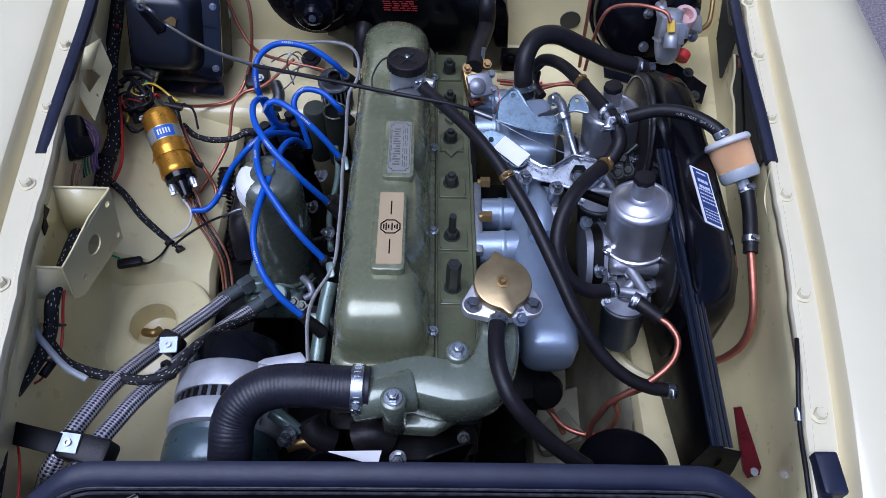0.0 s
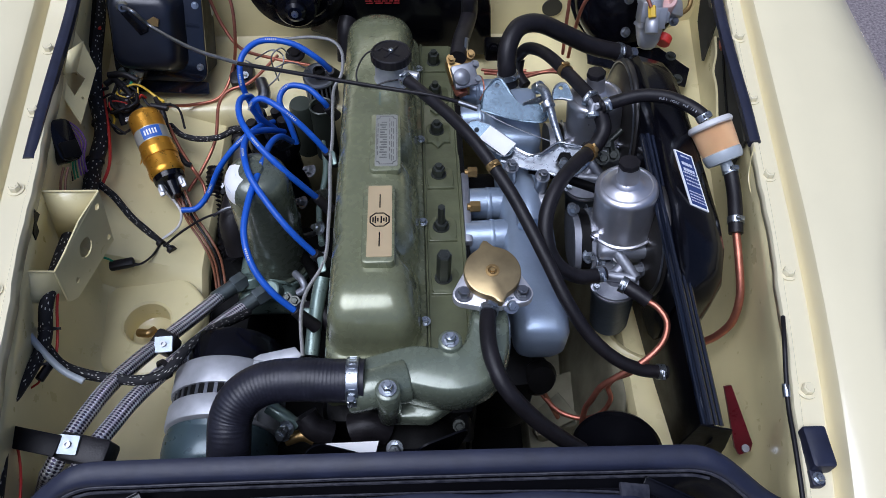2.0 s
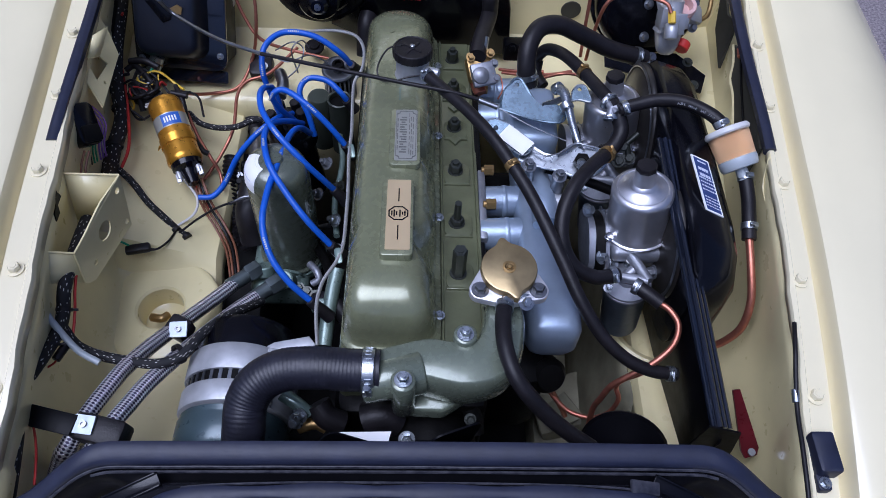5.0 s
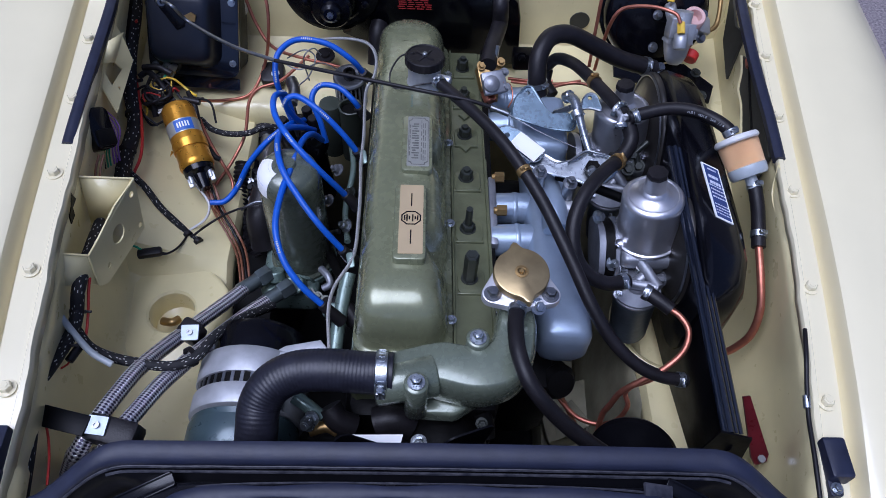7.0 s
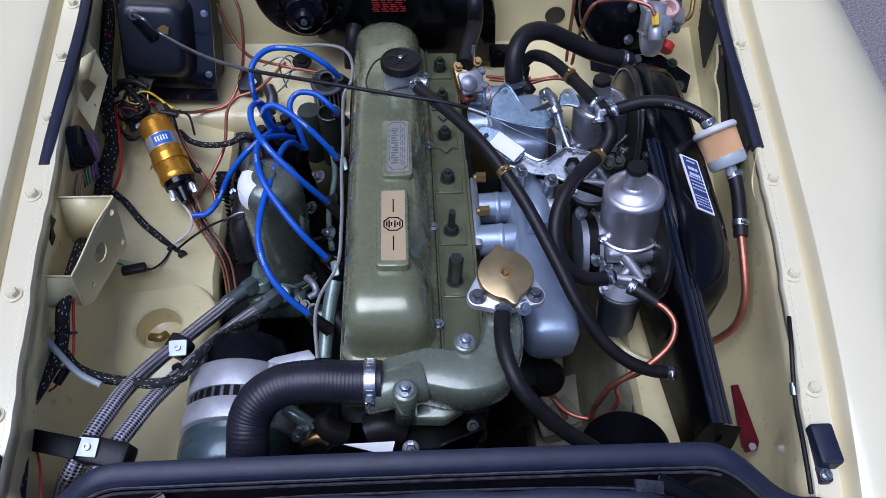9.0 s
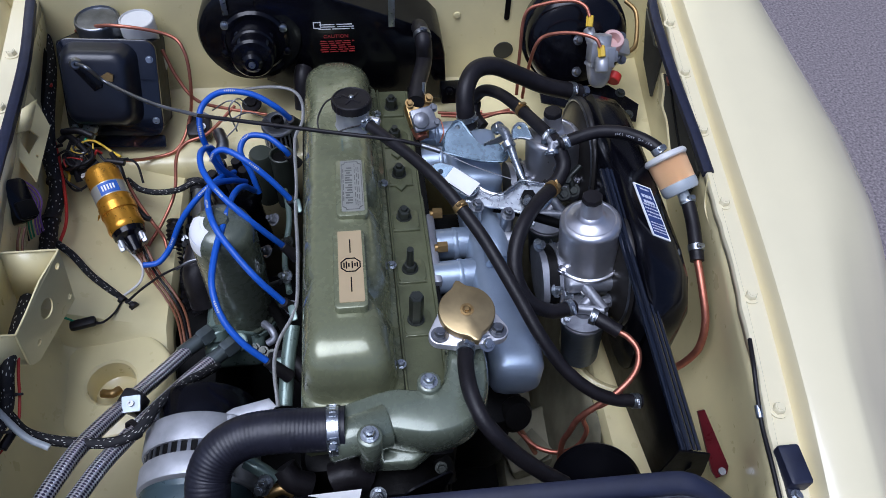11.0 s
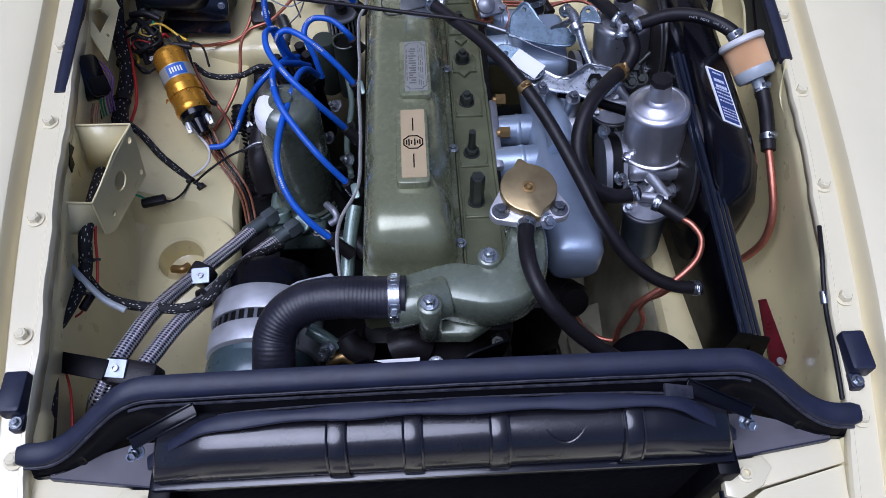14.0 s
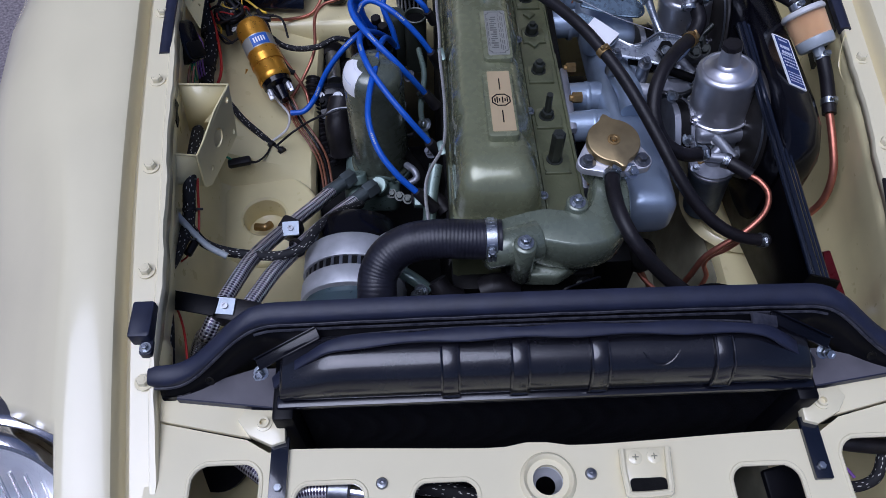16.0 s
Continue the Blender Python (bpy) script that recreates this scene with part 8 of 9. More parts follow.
# ledge strip riveted under the seal
STRIP = smooth_path([(-0.269, 0.158, 0.850), (-0.254, 0.163, 0.864), (-0.230, 0.170, 0.881), (-0.200, 0.177, 0.892), (-0.12, 0.1805, 0.895), (0.0, 0.1805, 0.897), (0.12, 0.180, 0.895), (0.200, 0.177, 0.892), (0.230, 0.170, 0.880), (0.254, 0.163, 0.862), (0.269, 0.158, 0.848)], 8)
rings = []
for i, p in enumerate(STRIP):
    d = (STRIP[min(i + 1, len(STRIP) - 1)] - STRIP[max(i - 1, 0)]).normalized()
    m = frame_at(p, d, (0, 1, 0.12))
    w = 0.0062 + 0.0012 * math.sin(p.x * 60)
    rings.append([m @ Vector((a * w, b_ * 0.0022, 0)) for a, b_ in ((-1, -0.6), (-0.85, -1), (0.85, -1), (1, -0.6), (1, 0.6), (0.85, 1), (-0.85, 1), (-1, 0.6))])
part("edge_strip", loft(B(), rings), SEALRUB, rad, "flat black rubber edging strip", smooth=50)
part("strip_edge", tube(B(), [(p.x, p.y + 0.0085, p.z - 0.002) for p in STRIP[24:-22]], 0.0011, 6, 1), SCUFF, rad, "scraped bright edge behind the strip")
bm = B()
box(bm, (0, 0, 0), (0.030, 0.012, 0.004), frame_at((0.212, 0.187, 0.890), (0.35, -0.2, 0.9), (1, 0, -0.35)), 0.001)
part("strip_patch", bm, SCUFF, rad)
for s in (-1, 1):
    bm = B()
    hexbolt(bm, (s * 0.284, 0.171, 0.846), (0, -0.6, 0.8), 0.0050, 0.006, True, 0.006)
    lathe(bm, [(0.003, 0.012), (0.0046, 0.012), (0.0046, 0.016), (0.003, 0.016)], frame_at((s * 0.284, 0.171, 0.846), (0, -0.6, 0.8)), 6)
    part("bolt", bm, ZINC, rad, "bright zinc bolt")
    bm = B()
    m = Matrix.Diagonal((s, 1, 1, 1))
    slab(bm, [(0.266, 0.146), (0.376, 0.161), (0.376, 0.168), (0.300, 0.190), (0.266, 0.190)], 0.808, 0.812, m)
    part("corner_plate", bm, DUSTY, rad, "dusty dark grey corner plate")
    # lip coloured blue-black as an edge lit by the sky
    bm = B()
    slab(bm, [(0.266, 0.1445), (0.376, 0.1595), (0.376, 0.161), (0.266, 0.146)], 0.799, 0.8125, m)
    part("plate_lip", bm, SEALRUB, rad, "black folded front lip, tinted blue for the sky on it")
    a_, b_ = Vector((s * 0.283, 0.179, 0.851)), Vector((s * 0.226, 0.192, 0.888))
    m = frame_at((a_ + b_) / 2, (0.15 * s, -0.45, 0.88), b_ - a_)
    bm = B()
    box(bm, (0, 0, 0), ((b_ - a_).length, 0.013, 0.003), m, 0.0008)
    for yy in (-0.0058, 0.0058):
        box(bm, (0, yy, 0.002), ((b_ - a_).length, 0.0016, 0.005), m, 0.0004)
    part("stay", bm, BLACK, rad, "black diagonal channel stay")
    # hole drawn as a small near-black ring for its shade
    bm = lathe(B(), [(0.0012, 0.0004), (0.0048, 0.0004), (0.0052, 0.001), (0.0048, 0.0016), (0.0012, 0.0008)], frame_at((s * 0.336, 0.168, 0.838), (0, -0.85, 0.5)), 16)
    part("drain_hole", bm, DARK, rad)

# ---- slam panel ----
slam = thing("slam_panel", (0, 0.04, 0.74), "cream front cross panel with cut-outs and bolted brackets", "body panel")
holes = [rrect(0.072, 0.080, 0.02, 5, -0.321, 0.056), rrect(0.072, 0.055, 0.016, 5, -0.217, 0.045), rrect(0.066, 0.055, 0.016, 5, -0.104, 0.043),
         ring2(0.015, 20, -0.003, 0.066), rrect(0.072, 0.062, 0.018, 5, 0.213, 0.043), rrect(0.088, 0.080, 0.022, 5, 0.336, 0.058)]
edge_ = [(x, 0.103 - 0.004 * math.cos(x * 11) + 0.006 * math.exp(-((x + 0.012) / 0.022) ** 2)) for x in [0.255 - 0.51 * k / 24 for k in range(25)]]
bm = slab(B(), [(-0.412, -0.30), (0.412, -0.30), (0.397, 0.140), (0.303, 0.118), (0.280, 0.104)] + edge_ + [(-0.280, 0.104), (-0.303, 0.118), (-0.397, 0.140)], 0.797, 0.800, None, 0, holes)
part("panel", bm, CREAM, slam)
for s in (-1, 1):
    bm = slab(B(), [(s * x, y) for x, y in ((0.300, 0.1195), (0.397, 0.1415), (0.397, 0.178), (0.300, 0.152))], 0.797, 0.803, None, 0.002)
    part("upper_lap", bm, CREAM, slam)
# rolled lips round the cut-outs
for h_ in holes:
    if len(h_) > 20:
        bm = tube(B(), [(x, y, 0.7985) for x, y in h_ + h_[:1]], 0.0028, 8, 2)
        part("rolled_lip", bm, CREAM, slam)
# mounting ears with captive nuts
for s in (-1, 1):
    bm = slab(B(), [(s * x, y) for x, y in ((0.262, 0.112), (0.275, 0.108), (0.300, 0.120), (0.312, 0.136), (0.306, 0.147), (0.265, 0.144))], 0.800, 0.811, None, 0.002)
    ear = part("mounting_ear", bm, CREAM, slam)
    bm = lathe(B(), [(0.0035, 0), (0.0085, 0), (0.0085, 0.0015), (0.0062, 0.002), (0.0058, 0.005), (0.0035, 0.005), (0.0035, 0)], frame_at((s * 0.285, 0.131, 0.811), (0, 0, 1)), 20)
    part("captive_nut", bm, CREAM, ear)
    bm = B()
    slab(bm, ccw([(s * x, y) for x, y in ((0.2590, 0.118), (0.2765, 0.118), (0.2765, 0.0555), (0.2755, 0.0545), (0.2600, 0.0545), (0.2590, 0.0555))]), 0.8005, 0.8055, None, 0.001)
    strap = part("radiator_strap", bm, ENAMEL, slam, "black painted steel strap")
    bm = B()
    hexbolt(bm, (s * 0.267, 0.067, 0.8055), (0, 0, 1), 0.0042, 0.004, False)
    part("bolt", bm, ZINC, strap)
# latch cone
lt = thing("bonnet_latch", (-0.0042, 0.0656, 0.8), "cream conical bonnet latch guide, worn bare inside", "latch")
lmx = frame_at((-0.003, 0.0656, 0.8), (0, 0, 1))
bm = lathe(B(), [(0.0135, -0.022), (0.017, -0.010), (0.0225, 0.004), (0.0245, 0.006), (0.0265, 0.004), (0.0280, 0.0)], lmx, 40)
part("cone", bm, CREAM, lt)
bm = lathe(B(), [(0.010, -0.0225), (0.0130, -0.022), (0.0165, -0.011), (0.0155, -0.011), (0.010, -0.0225)], lmx, 32)
part("worn_throat", bm, ALLOY, lt, "bare worn metal throat")
# striker plate
sk = thing("striker_plate", (0.0978, 0.081, 0.8), "cream striker plate with two cross-head screws", "latch")
skm = frame_at((0.0940, 0.068, 0.800), (0, 0, 1))
bm = slab(B(), rrect(0.045, 0.048, 0.004, 3), 0.0, 0.005, skm, 0.001, )
part("plate", bm, CREAM, sk)
# near-black inlay painted as the slot's shade
bm = slab(B(), rrect(0.036, 0.014, 0.004, 3), 0.005, 0.0056, skm @ Matrix.Translation((0, -0.0125, 0)))
part("slot", bm, DARK, sk)
bm = tube(B(), [(0.0727, 0.091, 0.806), (0.0712, 0.0714, 0.808), (0.0723, 0.0516, 0.808), (0.0757, 0.0461, 0.808), (0.1088, 0.0469, 0.808), (0.1138, 0.0499, 0.808), (0.1155, 0.0695, 0.808), (0.1182, 0.0915, 0.806)], 0.0032, 8, 5)
part("raised_frame", bm, CREAM, sk)
for q in ((0.0851, 0.0829, 0.805), (0.1038, 0.0832, 0.805)):
    bm = lathe(B(), [(0.0070, 0), (0.0070, 0.0008), (0.005, 0.0017), (0, 0.0020)], frame_at(q, (0, 0, 1)), 18)
    scr = part("screw", bm, CREAM, sk)
    # darker cream cross drawn for the shade in the recess
    bm = B()
    box(bm, (q[0], q[1], q[2] + 0.0019), (0.0062, 0.0011, 0.0006), Matrix.Identity(4))
    box(bm, (q[0], q[1], q[2] + 0.0019), (0.0011, 0.0062, 0.0008), Matrix.Identity(4))
    part("cross_recess", bm, SHADECREAM, scr)
for q in ((-0.1663, 0.0687, 0.801), (0.0398, 0.0697, 0.801)):
    bm = lathe(B(), [(0.0060, 0), (0.0060, 0.001), (0.0048, 0.0026), (0.0022, 0.0030), (0.0018, 0.0012), (0, 0.0010)], frame_at(q, (0, 0, 1)), 20)
    single("panel_screw", bm, STEEL, "bright cross-head screw in the front panel", "screw", "panel screws")
# oil cooler hose end lying under the panel opening
oh = thing("cooler_hose_end", (-0.2114, 0.0697, 0.775), "braided hose end with a polished pipe", "hose")
bm = tube(B(), [(-0.2661, 0.0676, 0.77), (-0.2433, 0.0729, 0.772), (-0.2172, 0.0722, 0.775)], 0.0120, 16)
part("braid", bm, BRAID, oh)
bm = rod(B(), (-0.2217, 0.0724, 0.775), (-0.1988, 0.07, 0.776), 0.0138, 20)
part("ferrule", bm, STEEL, oh)
bm = tube(B(), [(-0.2027, 0.0702, 0.776), (-0.1742, 0.0645, 0.776), (-0.132, 0.0554, 0.77)], 0.0085, 16)
part("pipe", bm, CHROME, oh, "polished pipe")
wire("front_loom", [(0.3057, 0.0694, 0.74), (0.3301, 0.0626, 0.735), (0.3547, 0.0704, 0.74), (0.3656, 0.0942, 0.75), (0.3709, 0.1126, 0.75)], 0.006, LOOM, "flecked loom seen through the panel opening", "wiring loom", 10)
wire("front_loom", [(-0.1444, 0.0821, 0.735), (-0.1025, 0.0768, 0.735), (-0.0667, 0.0695, 0.73)], 0.008, LOOM, "flecked loom seen through the panel opening", "wiring loom", 10)
wire("wire", [(0.3081, 0.0754, 0.75), (0.3196, 0.0791, 0.75), (0.3291, 0.07, 0.745)], 0.0018, PURPLE, "thin purple wire below the front panel", "wire", 6)
wire("front_hose", [(0.2976, 0.1069, 0.765), (0.3285, 0.0995, 0.765), (0.378, 0.0954, 0.76)], 0.0085, RUBBER, "black hose crossing the panel opening", "hose", 12)
wire("front_braid", [(-0.3337, 0.1276, 0.735), (-0.3151, 0.1132, 0.735), (-0.2923, 0.0953, 0.735), (-0.2769, 0.0781, 0.73)], 0.0105, BRAID, "braided hose seen through the panel opening", "hose", 14)
hn2 = thing("horn", (-0.3704, 0.1376, 0.66), "round black horn low in the nose", "horn")
part("body", lathe(B(), [(0, -0.03), (0.03, -0.02), (0.04, 0.0), (0.038, 0.006), (0.012, 0.014), (0, 0.015)], frame_at((-0.3712, 0.1444, 0.66), (0, -0.5, 0.85)), 32), SATIN, hn2)
bm = B()
box(bm, (0, 0, 0), (0.045, 0.05, 0.008), frame_at((0.2445, 0.0547, 0.765), (0.2, -0.3, 0.9), (1, 0.2, 0)), 0.003)
single("nose_bracket", bm, SATIN, "black bracket below the panel opening", "bracket")
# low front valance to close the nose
# cream darkened for the dim space under the panel
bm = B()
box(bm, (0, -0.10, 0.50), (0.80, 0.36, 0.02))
single("front_valance", bm, SHADECREAM, "cream valance floor below the front panel, coloured darker for shade", "body panel", kind="structure")

# ---- headlamp ----
HX, HYY, HZ = 0.594, 0.084, 0.708
hlp = thing("headlamp", (-HX, HYY, HZ - 0.12), "round headlamp with a chrome rim and fluted glass", "headlamp", "headlamps")
hlm = frame_at((-HX, HYY, HZ), (0.06, -0.80, 0.60), (1, 0, 0))
bm = lathe(B(), [(0.098, 0.000), (0.105, 0.000), (0.111, -0.004), (0.1155, -0.012), (0.1175, -0.024), (0.1175, -0.05), (0.10, -0.08)], hlm @ Matrix.Translation((0.006, -0.012, -0.016)), 64)
part("bowl", bm, CHROME, hlp, "polished lamp surround")
bm = lathe(B(), [(0.082, -0.03), (0.096, -0.022), (0.0995, -0.001), (0.098, 0.004), (0.092, 0.009), (0.087, 0.009), (0.084, 0.006), (0.082, 0.0)], hlm, 64)
part("rim", bm, CHROME, hlp, "chrome rim")
bm = lathe(B(), [(0, 0.030), (0.03, 0.028), (0.06, 0.018), (0.083, 0.004)], hlm, 48)
lens = part("lens", bm, GLASS, hlp, "clear glass lens")
for i in range(14):
    x_ = -0.070 + i * 0.0108
    bm = B()
    box(bm, (x_, 0, 0.0296 - 3.4 * x_ * x_), (0.0028, 2 * math.sqrt(0.0784 ** 2 - x_ * x_) * 0.88, 0.003), hlm @ Matrix.Rotation(0.15, 4, "Z"))
    part("flute", bm, GLASS, lens).visible_shadow = False
bm = lathe(B(), [(0.083, 0.002), (0.06, -0.03), (0.02, -0.05), (0, -0.05)], hlm, 40)
part("reflector", bm, LAMPSILVER, hlp, "silvered reflector")
lens.visible_shadow = False
copy_thing(hlp, Matrix.Translation((HX, HYY, HZ - 0.12)) @ Matrix.Rotation(-0.15, 4, "Z"))


# ---- heater unit with its blower ----
ht = thing("heater_unit", (0.0, 1.02, 0.672), "black heater box with a round blower and warning print", "heater")
HY = 0.985
HF = [(-0.1418, 0.985, 0.7453), (-0.0768, 0.985, 0.7116), (0.1559, 0.985, 0.6889), (0.1491, 0.985, 0.7849), (0.1416, 0.985, 0.8139), (0.1284, 0.985, 0.8295), (0.0715, 0.985, 0.8549), (0.012, 0.985, 0.8794), (-0.0452, 0.985, 0.9009), (-0.142, 0.985, 0.912)]
bm = slab(B(), [(p[0], p[2]) for p in HF], -0.11, 0.0, frame_at((0, HY, 0), (0, -1, 0), (1, 0, 0)), 0.003)
part("case", bm, BLACK, ht, "glossy black case")
bl = frame_at((-0.1541, 0.98, 0.8355), (0, -1, 0.15), (1, 0, 0))
bm = lathe(B(), [(0, -0.09), (0.078, -0.09), (0.080, -0.086), (0.080, -0.012), (0.076, -0.004), (0.066, 0.0), (0, 0.0)], bl, 56)
part("blower_drum", bm, BLACK, ht, "round glossy black blower drum")
bmtr = bl @ Matrix.Translation((0.006, -0.006, 0))
bm = lathe(B(), [(0, 0), (0.050, 0), (0.050, 0.004), (0.046, 0.008), (0.044, 0.008), (0.044, 0.004), (0.036, 0.004), (0.034, 0.030), (0.033, 0.032), (0.031, 0.034), (0.031, 0.056), (0.028, 0.060), (0.016, 0.062), (0.015, 0.070), (0.010, 0.074), (0, 0.074)], bmtr, 40)
motor = part("motor", bm, BLACK, ht, "stepped black blower motor", smooth=25)
bm = lathe(B(), [(0, 0.074), (0.005, 0.074), (0.005, 0.077), (0, 0.078)], bmtr, 14)
part("spindle", bm, ZINC, motor)
for a in (25, 145, 200, -20):
    bm = B()
    lathe(bm, [(0, 0), (0.006, 0), (0.006, 0.006), (0, 0.009)], bmtr @ Matrix.Translation((0.050 * math.cos(radians(a)), 0.050 * math.sin(radians(a)), 0.002)), 14)
    part("motor_screw", bm, ZINC if a in (25, 145) else BLACK, motor)
bm = B()
box(bm, (0, 0, 0), (0.010, 0.002, 0.060), frame_at((0.0628, 0.981, 0.8732), (0, 0, 1), (1, 0, 0)), 0.0005)
part("cover_clip", bm, ZINC, ht, "bright spring clip")
bm = B()
box(bm, (0, 0, 0), (0.008, 0.003, 0.030), frame_at((-0.1845, 0.981, 0.8899), (0, 0, 1), (1, 0.2, 0)), 0.0005)
part("cover_clip", bm, ZINC, ht, "bright spring clip")
wmx = frame_at((-0.0234, 0.9825, 0.8139), (0, -1, 0), (1, 0, 0))
bars(ht, "warning_lines", REDINK, wmx @ Matrix.Translation((0, -0.004, 0)), 0.054, 0.024, 6, 4, seed=3, fill=0.6)
bars(ht, "maker_lines", WHITE, frame_at((-0.0228, 0.9825, 0.8464), (0, -1, 0), (1, 0, 0)), 0.055, 0.012, 3, 2, seed=5, fill=0.6)
lettering("caution_text", "CAUTION", 0.0086, frame_at((-0.0243, 0.9818, 0.8261), (0, -1, 0), (1, 0, 0)), REDINK, ht)
bm = slab(B(), [(-0.006, -0.006), (0.006, -0.006), (0.006, 0.006), (-0.006, 0.006)], 0, 0.0005, frame_at((-0.0517, 0.9825, 0.8497), (0, -1, 0), (1, 0, 0)), 0, [[(-0.0045, -0.0045), (0.0045, -0.0045), (0.0045, 0.0045), (-0.0045, 0.0045)]])
part("maker_square", bm, WHITE, ht)
hose("heater_hose", [(0.1055, 0.99, 0.8354), (0.1068, 0.967, 0.8436), (0.1091, 0.945, 0.8389), (0.1096, 0.9368, 0.81), (0.0952, 0.8781, 0.815), (0.0879, 0.8367, 0.815)], 0.0125, "grey-black heater hose down to the water valve", ((0.30, STEEL),), 16)
hv = thing("heater_valve", (0.0956, 0.851, 0.78), "gold and zinc heater water valve", "valve")
hvm = frame_at((0.0945, 0.8312, 0.8), (0.1, -0.55, 0.8), (1, 0.3, 0))
bm = B()
box(bm, (0, 0, -0.01), (0.040, 0.036, 0.022), hvm, 0.004)
part("body", bm, BRASS, hv)
bm = B()
box(bm, (0, -0.012, 0.004), (0.036, 0.034, 0.012), hvm, 0.003)
lathe(bm, [(0.013, 0.008), (0.012, 0.014), (0.006, 0.018), (0, 0.019)], hvm @ Matrix.Translation((-0.006, -0.014, 0)), 24)
part("diaphragm_cover", bm, CASTG, hv, "dull domed cover")
for x, y in ((-0.014, 0.016), (0.016, 0.016), (0.016, -0.022), (0.018, 0.0)):
    bm = B()
    hexbolt(bm, hvm @ Vector((x, y, 0.006)), hvm.to_3x3() @ Vector((0, 0, 1)), 0.0045, 0.006)
    part("screw", bm, BRASS if y > 0 else STEEL, hv)
bm = rod(B(), (0.0992, 0.8442, 0.81), (0.1011, 0.8564, 0.835), 0.0028, 8)
part("lever", bm, ZINC, hv)
bm = rod(B(), (0.087, 0.8319, 0.775), (0.0955, 0.8117, 0.765), 0.010, 14)
part("union", bm, COPPER, hv)
wire("capillary_loop", [(0.1105, 0.8174, 0.8), (0.123, 0.8227, 0.79), (0.1265, 0.8064, 0.78), (0.1191, 0.7864, 0.78)], 0.0013, COPPER, "thin copper capillary loop by the valve", "pipe", 6)
hose("rear_heater_hose", [(-0.0799, 0.9816, 0.77), (-0.0837, 0.9632, 0.76), (-0.0854, 0.9412, 0.72)], 0.014, "black heater return hose behind the engine", ())
bm = B()
box(bm, (0, 0, 0), (0.036, 0.03, 0.03), frame_at((0.1591, 0.96, 0.7251), (0, -1, 0.2), (1, 0, 0)), 0.004)
hexbolt(bm, (0.1534, 0.943, 0.7423), (0, -1, 0.2), 0.006, 0.005)
part("mounting_foot", bm, SATIN, ht)

# ---- brake servo ----
sv = thing("brake_servo", (0.38, 0.95, 0.69), "black brake servo drum with an alloy slave cylinder", "brake servo")
svc = Vector((0.3577, 0.955, 0.8197))
svm = frame_at(svc, (-0.12, -0.9, 0.36), (1, 0, 0))
bm = lathe(B(), [(0, -0.10), (0.078, -0.10), (0.080, -0.096), (0.080, -0.050), (0.086, -0.048), (0.087, -0.044), (0.086, -0.040), (0.081, -0.038), (0.080, -0.012), (0.074, 0.0), (0.060, 0.006), (0.040, 0.010), (0, 0.012)], svm, 56)
part("vacuum_drum", bm, BLACK, sv, "glossy black vacuum drum", smooth=50)
bm = B()
mcm = frame_at((0.3715, 0.8819, 0.845), (-0.05, -0.45, -0.9), (1, 0, 0))
lathe(bm, [(0, -0.035), (0.014, -0.035), (0.014, -0.018), (0.0165, -0.015), (0.0165, 0.012), (0, 0.012)], mcm, 24)
loft(bm, [[mcm @ Vector((x, y, z)) for x, y in rrect(w_, h_, r_, 4, cx_, -0.003)] for z, w_, h_, r_, cx_ in ((0.002, 0.030, 0.026, 0.006, 0.0), (0.008, 0.040, 0.030, 0.004, 0.001), (0.011, 0.041, 0.031, 0.004, 0.001), (0.012, 0.036, 0.029, 0.006, 0.001), (0.030, 0.031, 0.027, 0.008, 0.002), (0.040, 0.025, 0.022, 0.009, 0.002), (0.044, 0.016, 0.014, 0.006, 0.002))])
box(bm, (-0.016, 0.002, -0.006), (0.004, 0.030, 0.034), mcm, 0.0012, 2)
box(bm, (0.002, 0.012, -0.004), (0.034, 0.004, 0.030), mcm, 0.0012, 2)
box(bm, (0.006, -0.006, -0.004), (0.040, 0.026, 0.016), mcm, 0.002, 2)
box(bm, (-0.012, 0.004, -0.012), (0.016, 0.028, 0.030), mcm, 0.002, 2)
rod(bm, (0.3634, 0.9344, 0.86), (0.3659, 0.9141, 0.85), 0.0085, 14)
rod(bm, (0.3651, 0.8593, 0.865), (0.3643, 0.8431, 0.85), 0.0100, 14)
part("slave_cylinder", bm, CASTL, sv, "cast alloy slave cylinder", smooth=45)
bm = lathe(B(), [(0, 0), (0.017, 0), (0.0165, 0.030), (0.015, 0.032), (0.010, 0.032), (0.008, 0.020), (0, 0.020)], frame_at((0.3925, 0.9101, 0.838), (0.02, -0.35, 0.94)), 24)
part("plastic_cap", bm, PINK, sv, "pink translucent plastic cap")
bm = B()
box(bm, (0, 0, 0), (0.030, 0.030, 0.036), frame_at((0.4126, 0.9273, 0.825), (0.5, -0.4, 0.7), (1, 0, 0)), 0.006)
part("valve_body", bm, CASTL, sv, "square alloy valve body")
for q in ((0.4211, 0.9382, 0.84), (0.4178, 0.9081, 0.82), (0.3936, 0.9275, 0.845), (0.3501, 0.9341, 0.84), (0.3464, 0.9013, 0.805), (0.3525, 0.8612, 0.8)):
    bm = B()
    hexbolt(bm, q, (0.1, -0.7, 0.6), 0.0052, 0.007)
    part("bolt", bm, STEEL, sv)
bm = rod(B(), (0.3945, 0.8690, 0.81), (0.4010, 0.8799, 0.815), 0.0115, 16)
part("red_boot", bm, REDW, sv, "red rubber boot")
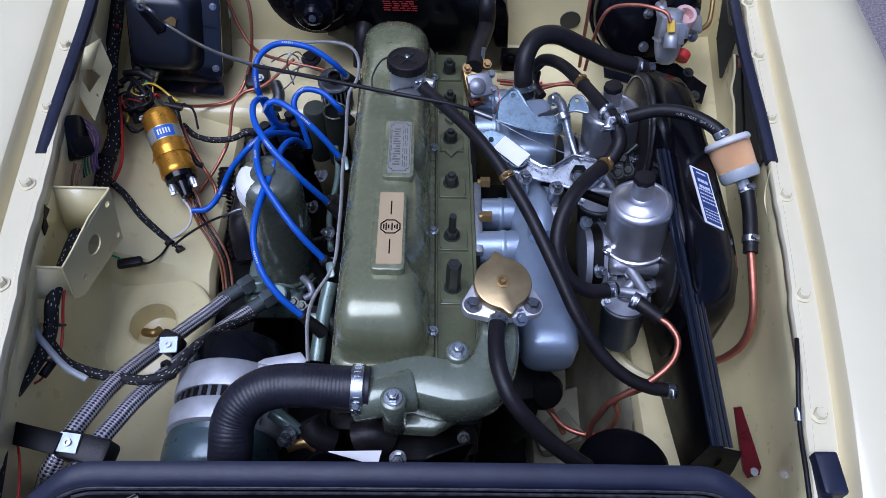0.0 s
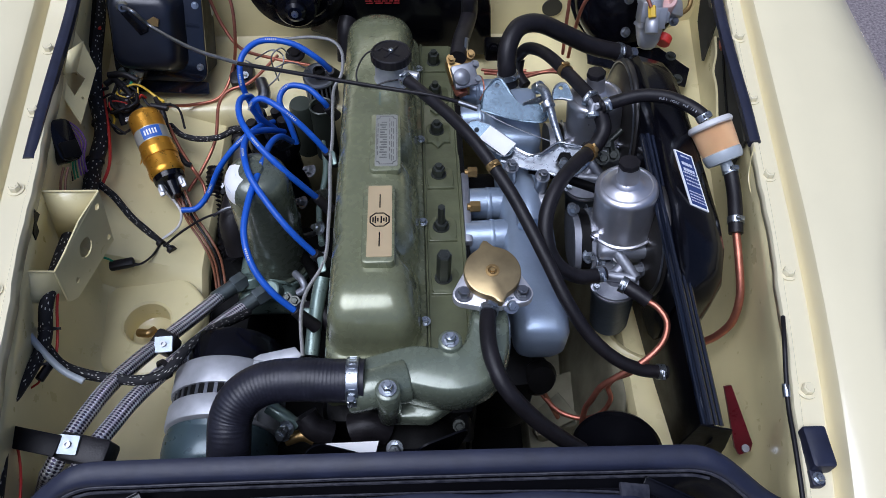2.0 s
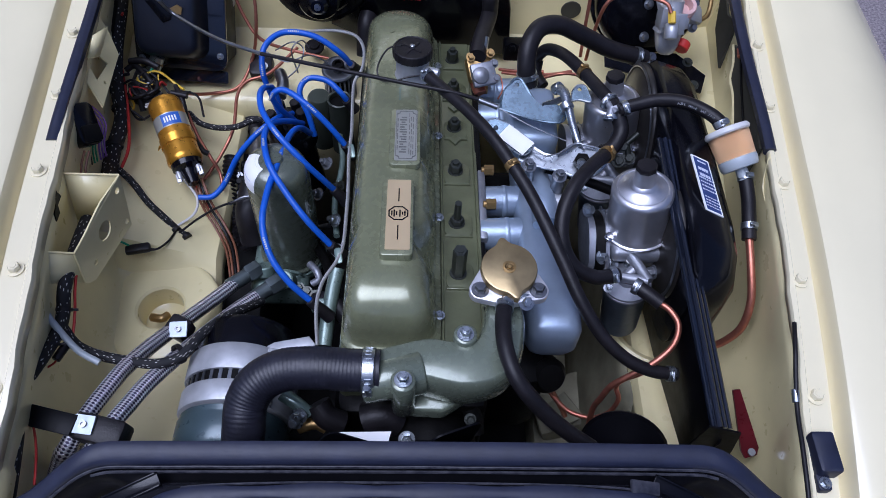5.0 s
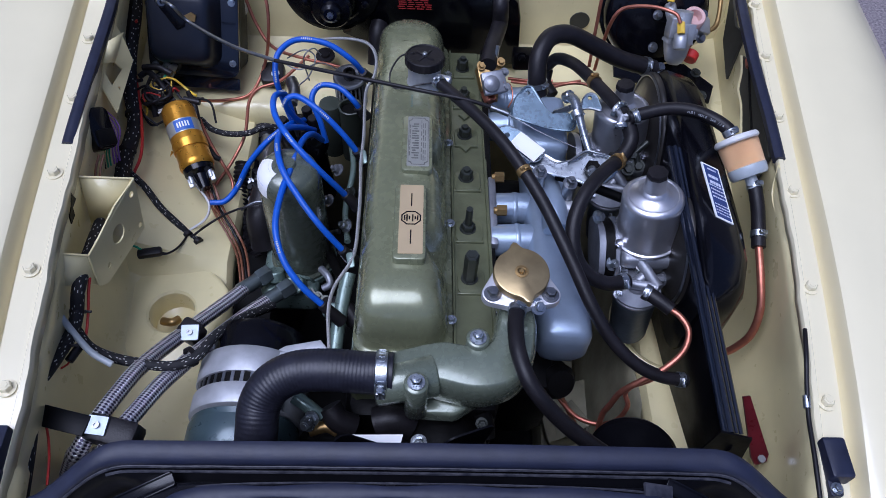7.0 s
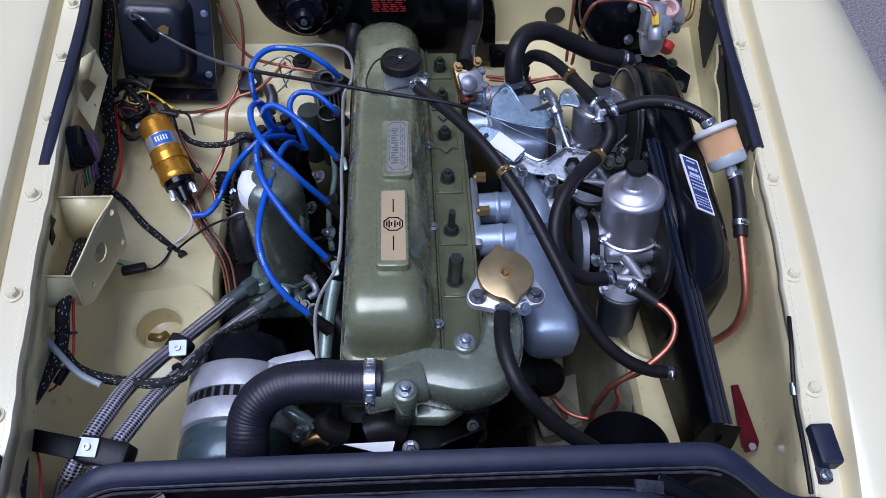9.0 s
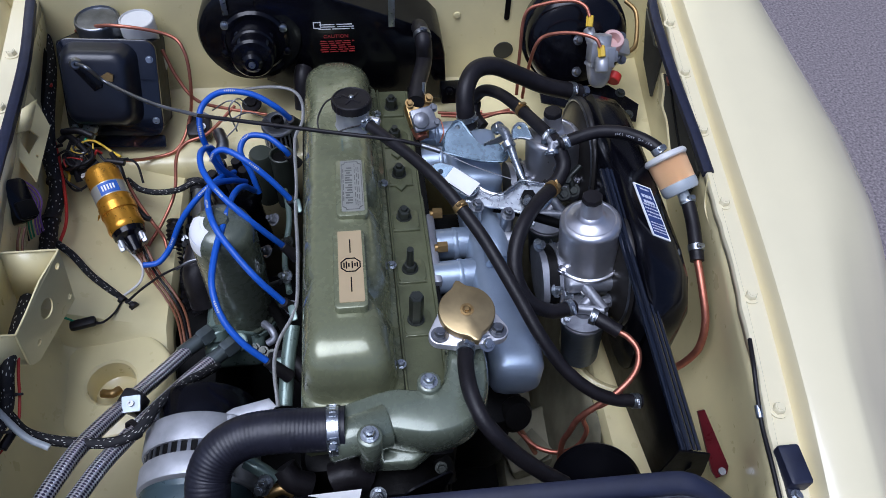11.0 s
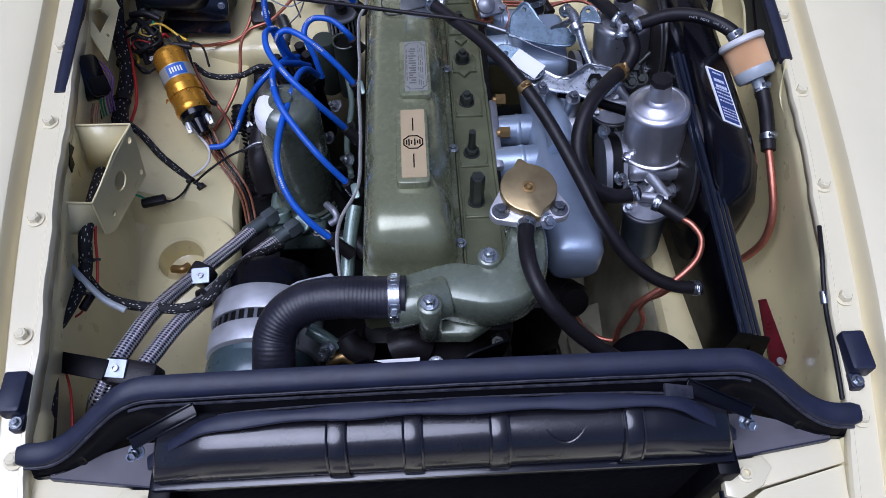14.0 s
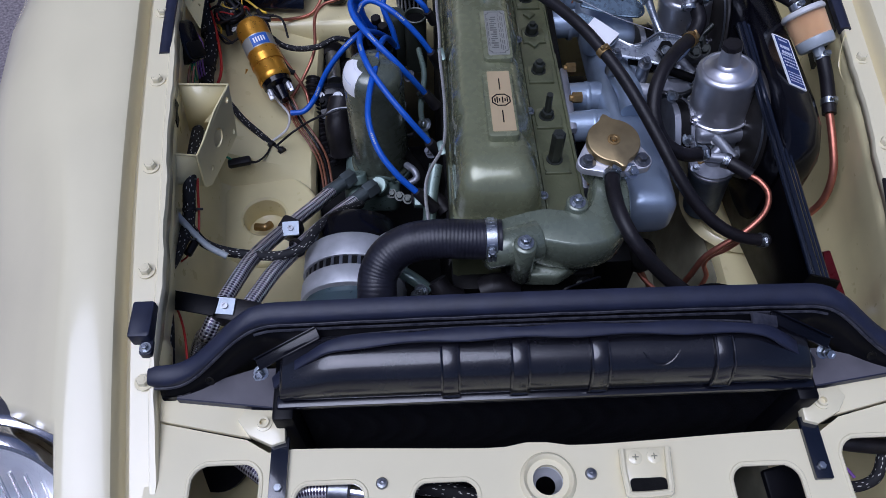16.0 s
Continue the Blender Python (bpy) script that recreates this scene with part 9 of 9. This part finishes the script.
for q, q2 in (((0.361, 0.9336, 0.885), (0.3594, 0.9237, 0.872)), ((0.361, 0.8637, 0.882), (0.3615, 0.8505, 0.872))):
    bm = rod(B(), q, q2, 0.0058, 6)
    part("brass_union", bm, YELLOW, sv, "yellow brass pipe union")
for pp in ([(0.3589, 0.9294, 0.886), (0.3532, 0.9424, 0.895), (0.3357, 0.9579, 0.895), (0.2973, 0.9735, 0.88), (0.2722, 0.9775, 0.86), (0.2675, 0.9607, 0.8), (0.2665, 0.9397, 0.73)],
           [(0.3584, 0.8586, 0.884), (0.3502, 0.8696, 0.892), (0.3216, 0.8888, 0.888), (0.2901, 0.9085, 0.87), (0.2757, 0.9087, 0.85), (0.2717, 0.9165, 0.79), (0.2714, 0.9207, 0.74)]):
    wire("servo_pipe", pp, 0.0028, COPPER, "bent copper pipe from the brake servo", "pipe", 8, group="copper pipes")
wire("gold_pipe", [(0.4405, 1.0039, 0.86), (0.4553, 0.9841, 0.85), (0.4476, 0.9385, 0.83), (0.4362, 0.923, 0.825), (0.4237, 0.9209, 0.825)], 0.0036, BRASS, "gold plated steel pipe beside the servo", "pipe", 8)
bm = slab(B(), [(-0.10, 0.0), (0.055, -0.040), (0.066, -0.008), (0.02, 0.030), (-0.10, 0.025)], -0.003, 0.0, frame_at((0.4012, 0.909, 0.735), (0.05, -0.3, 0.95), (1, 0, 0)))
single("servo_bracket", bm, BLACK, "black servo mounting plate", "bracket")
for q in ((0.4324, 0.909, 0.75), (0.4371, 0.8679, 0.74)):
    bm = B()
    hexbolt(bm, q, (0, -0.3, 1), 0.0055, 0.005)
    single("servo_bolt", bm, NUT, "dark steel bolt on the servo plate", "bolt", "servo bolts")
for k, pp in enumerate(([(0.1402, 0.9301, 0.7), (0.1798, 0.9151, 0.71), (0.2261, 0.9191, 0.71), (0.2545, 0.9265, 0.71)], [(0.2001, 0.8969, 0.72), (0.2289, 0.8918, 0.735), (0.2556, 0.89, 0.735), (0.2772, 0.8756, 0.73)], [(0.1359, 0.9381, 0.7), (0.1711, 0.9228, 0.71), (0.2069, 0.9183, 0.715)])):
    wire("brake_pipe", pp, 0.0027, COPPER, "thin bent copper brake pipe", "pipe", 8, group="copper pipes")

# firewall hole with its pipe, slot; dark inlays stand for the shade inside
fh = thing("firewall_hole", (0.2634, 1.06, 0.7299), "round hole in the cream firewall, its shaded inside a dark disc", "opening")
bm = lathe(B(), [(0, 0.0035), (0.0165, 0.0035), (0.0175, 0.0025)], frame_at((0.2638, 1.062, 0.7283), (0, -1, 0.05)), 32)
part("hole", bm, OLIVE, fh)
bm = slab(B(), rrect(0.009, 0.045, 0.0044, 4), 0.002, 0.0035, frame_at((0.2636, 1.066, 0.8119), (0, -1, 0.05), (1, 0, 0)))
part("slot", bm, SATIN, fh)
for q in ((0.1779, 1.066, 0.8022),):
    bm = lathe(B(), [(0, 0.002), (0.006, 0.002), (0.005, 0.005), (0, 0.006)], frame_at(q, (0, -1, 0.05)), 16)
    part("rivet", bm, CREAM_IN, fh)

# openings of the inner wing beside the servo as shade-dark sheets, and the brace between
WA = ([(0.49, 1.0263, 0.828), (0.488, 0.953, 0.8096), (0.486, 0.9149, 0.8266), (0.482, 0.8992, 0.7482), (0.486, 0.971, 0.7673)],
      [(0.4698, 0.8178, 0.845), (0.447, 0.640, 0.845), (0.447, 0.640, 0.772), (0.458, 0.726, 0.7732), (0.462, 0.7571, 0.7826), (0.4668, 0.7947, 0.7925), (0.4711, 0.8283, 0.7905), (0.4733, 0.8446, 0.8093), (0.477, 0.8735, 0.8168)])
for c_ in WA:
    wl = thing("wing_opening", c_[0], "opening in the cream inner wing, its shade drawn as a dark sheet", "opening", "wing openings")
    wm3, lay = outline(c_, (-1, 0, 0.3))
    # dark sheet on the panel in place of the shaded depth
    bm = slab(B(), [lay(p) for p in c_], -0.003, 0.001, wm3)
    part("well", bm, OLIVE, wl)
    if len(c_) > 6:
        part("rolled_edge", tube(B(), [Vector(p) + Vector((-0.002, 0, 0)) for p in c_[3:]], 0.0022, 8, 3), CREAM_IN, wl, "cream rolled edge")
wire("wing_cable", [(0.4675, 0.826, 0.838), (0.4620, 0.790, 0.830), (0.4550, 0.735, 0.820), (0.4490, 0.690, 0.812)], 0.0018, DARK, "thin dark cable in the wing opening", "cable", 8)
bm = rod(B(), (0.4690, 0.838, 0.840), (0.4670, 0.824, 0.838), 0.0055, 6)
single("cable_nut", bm, COPPER, "brown rusty nut on the cable end", "nut")
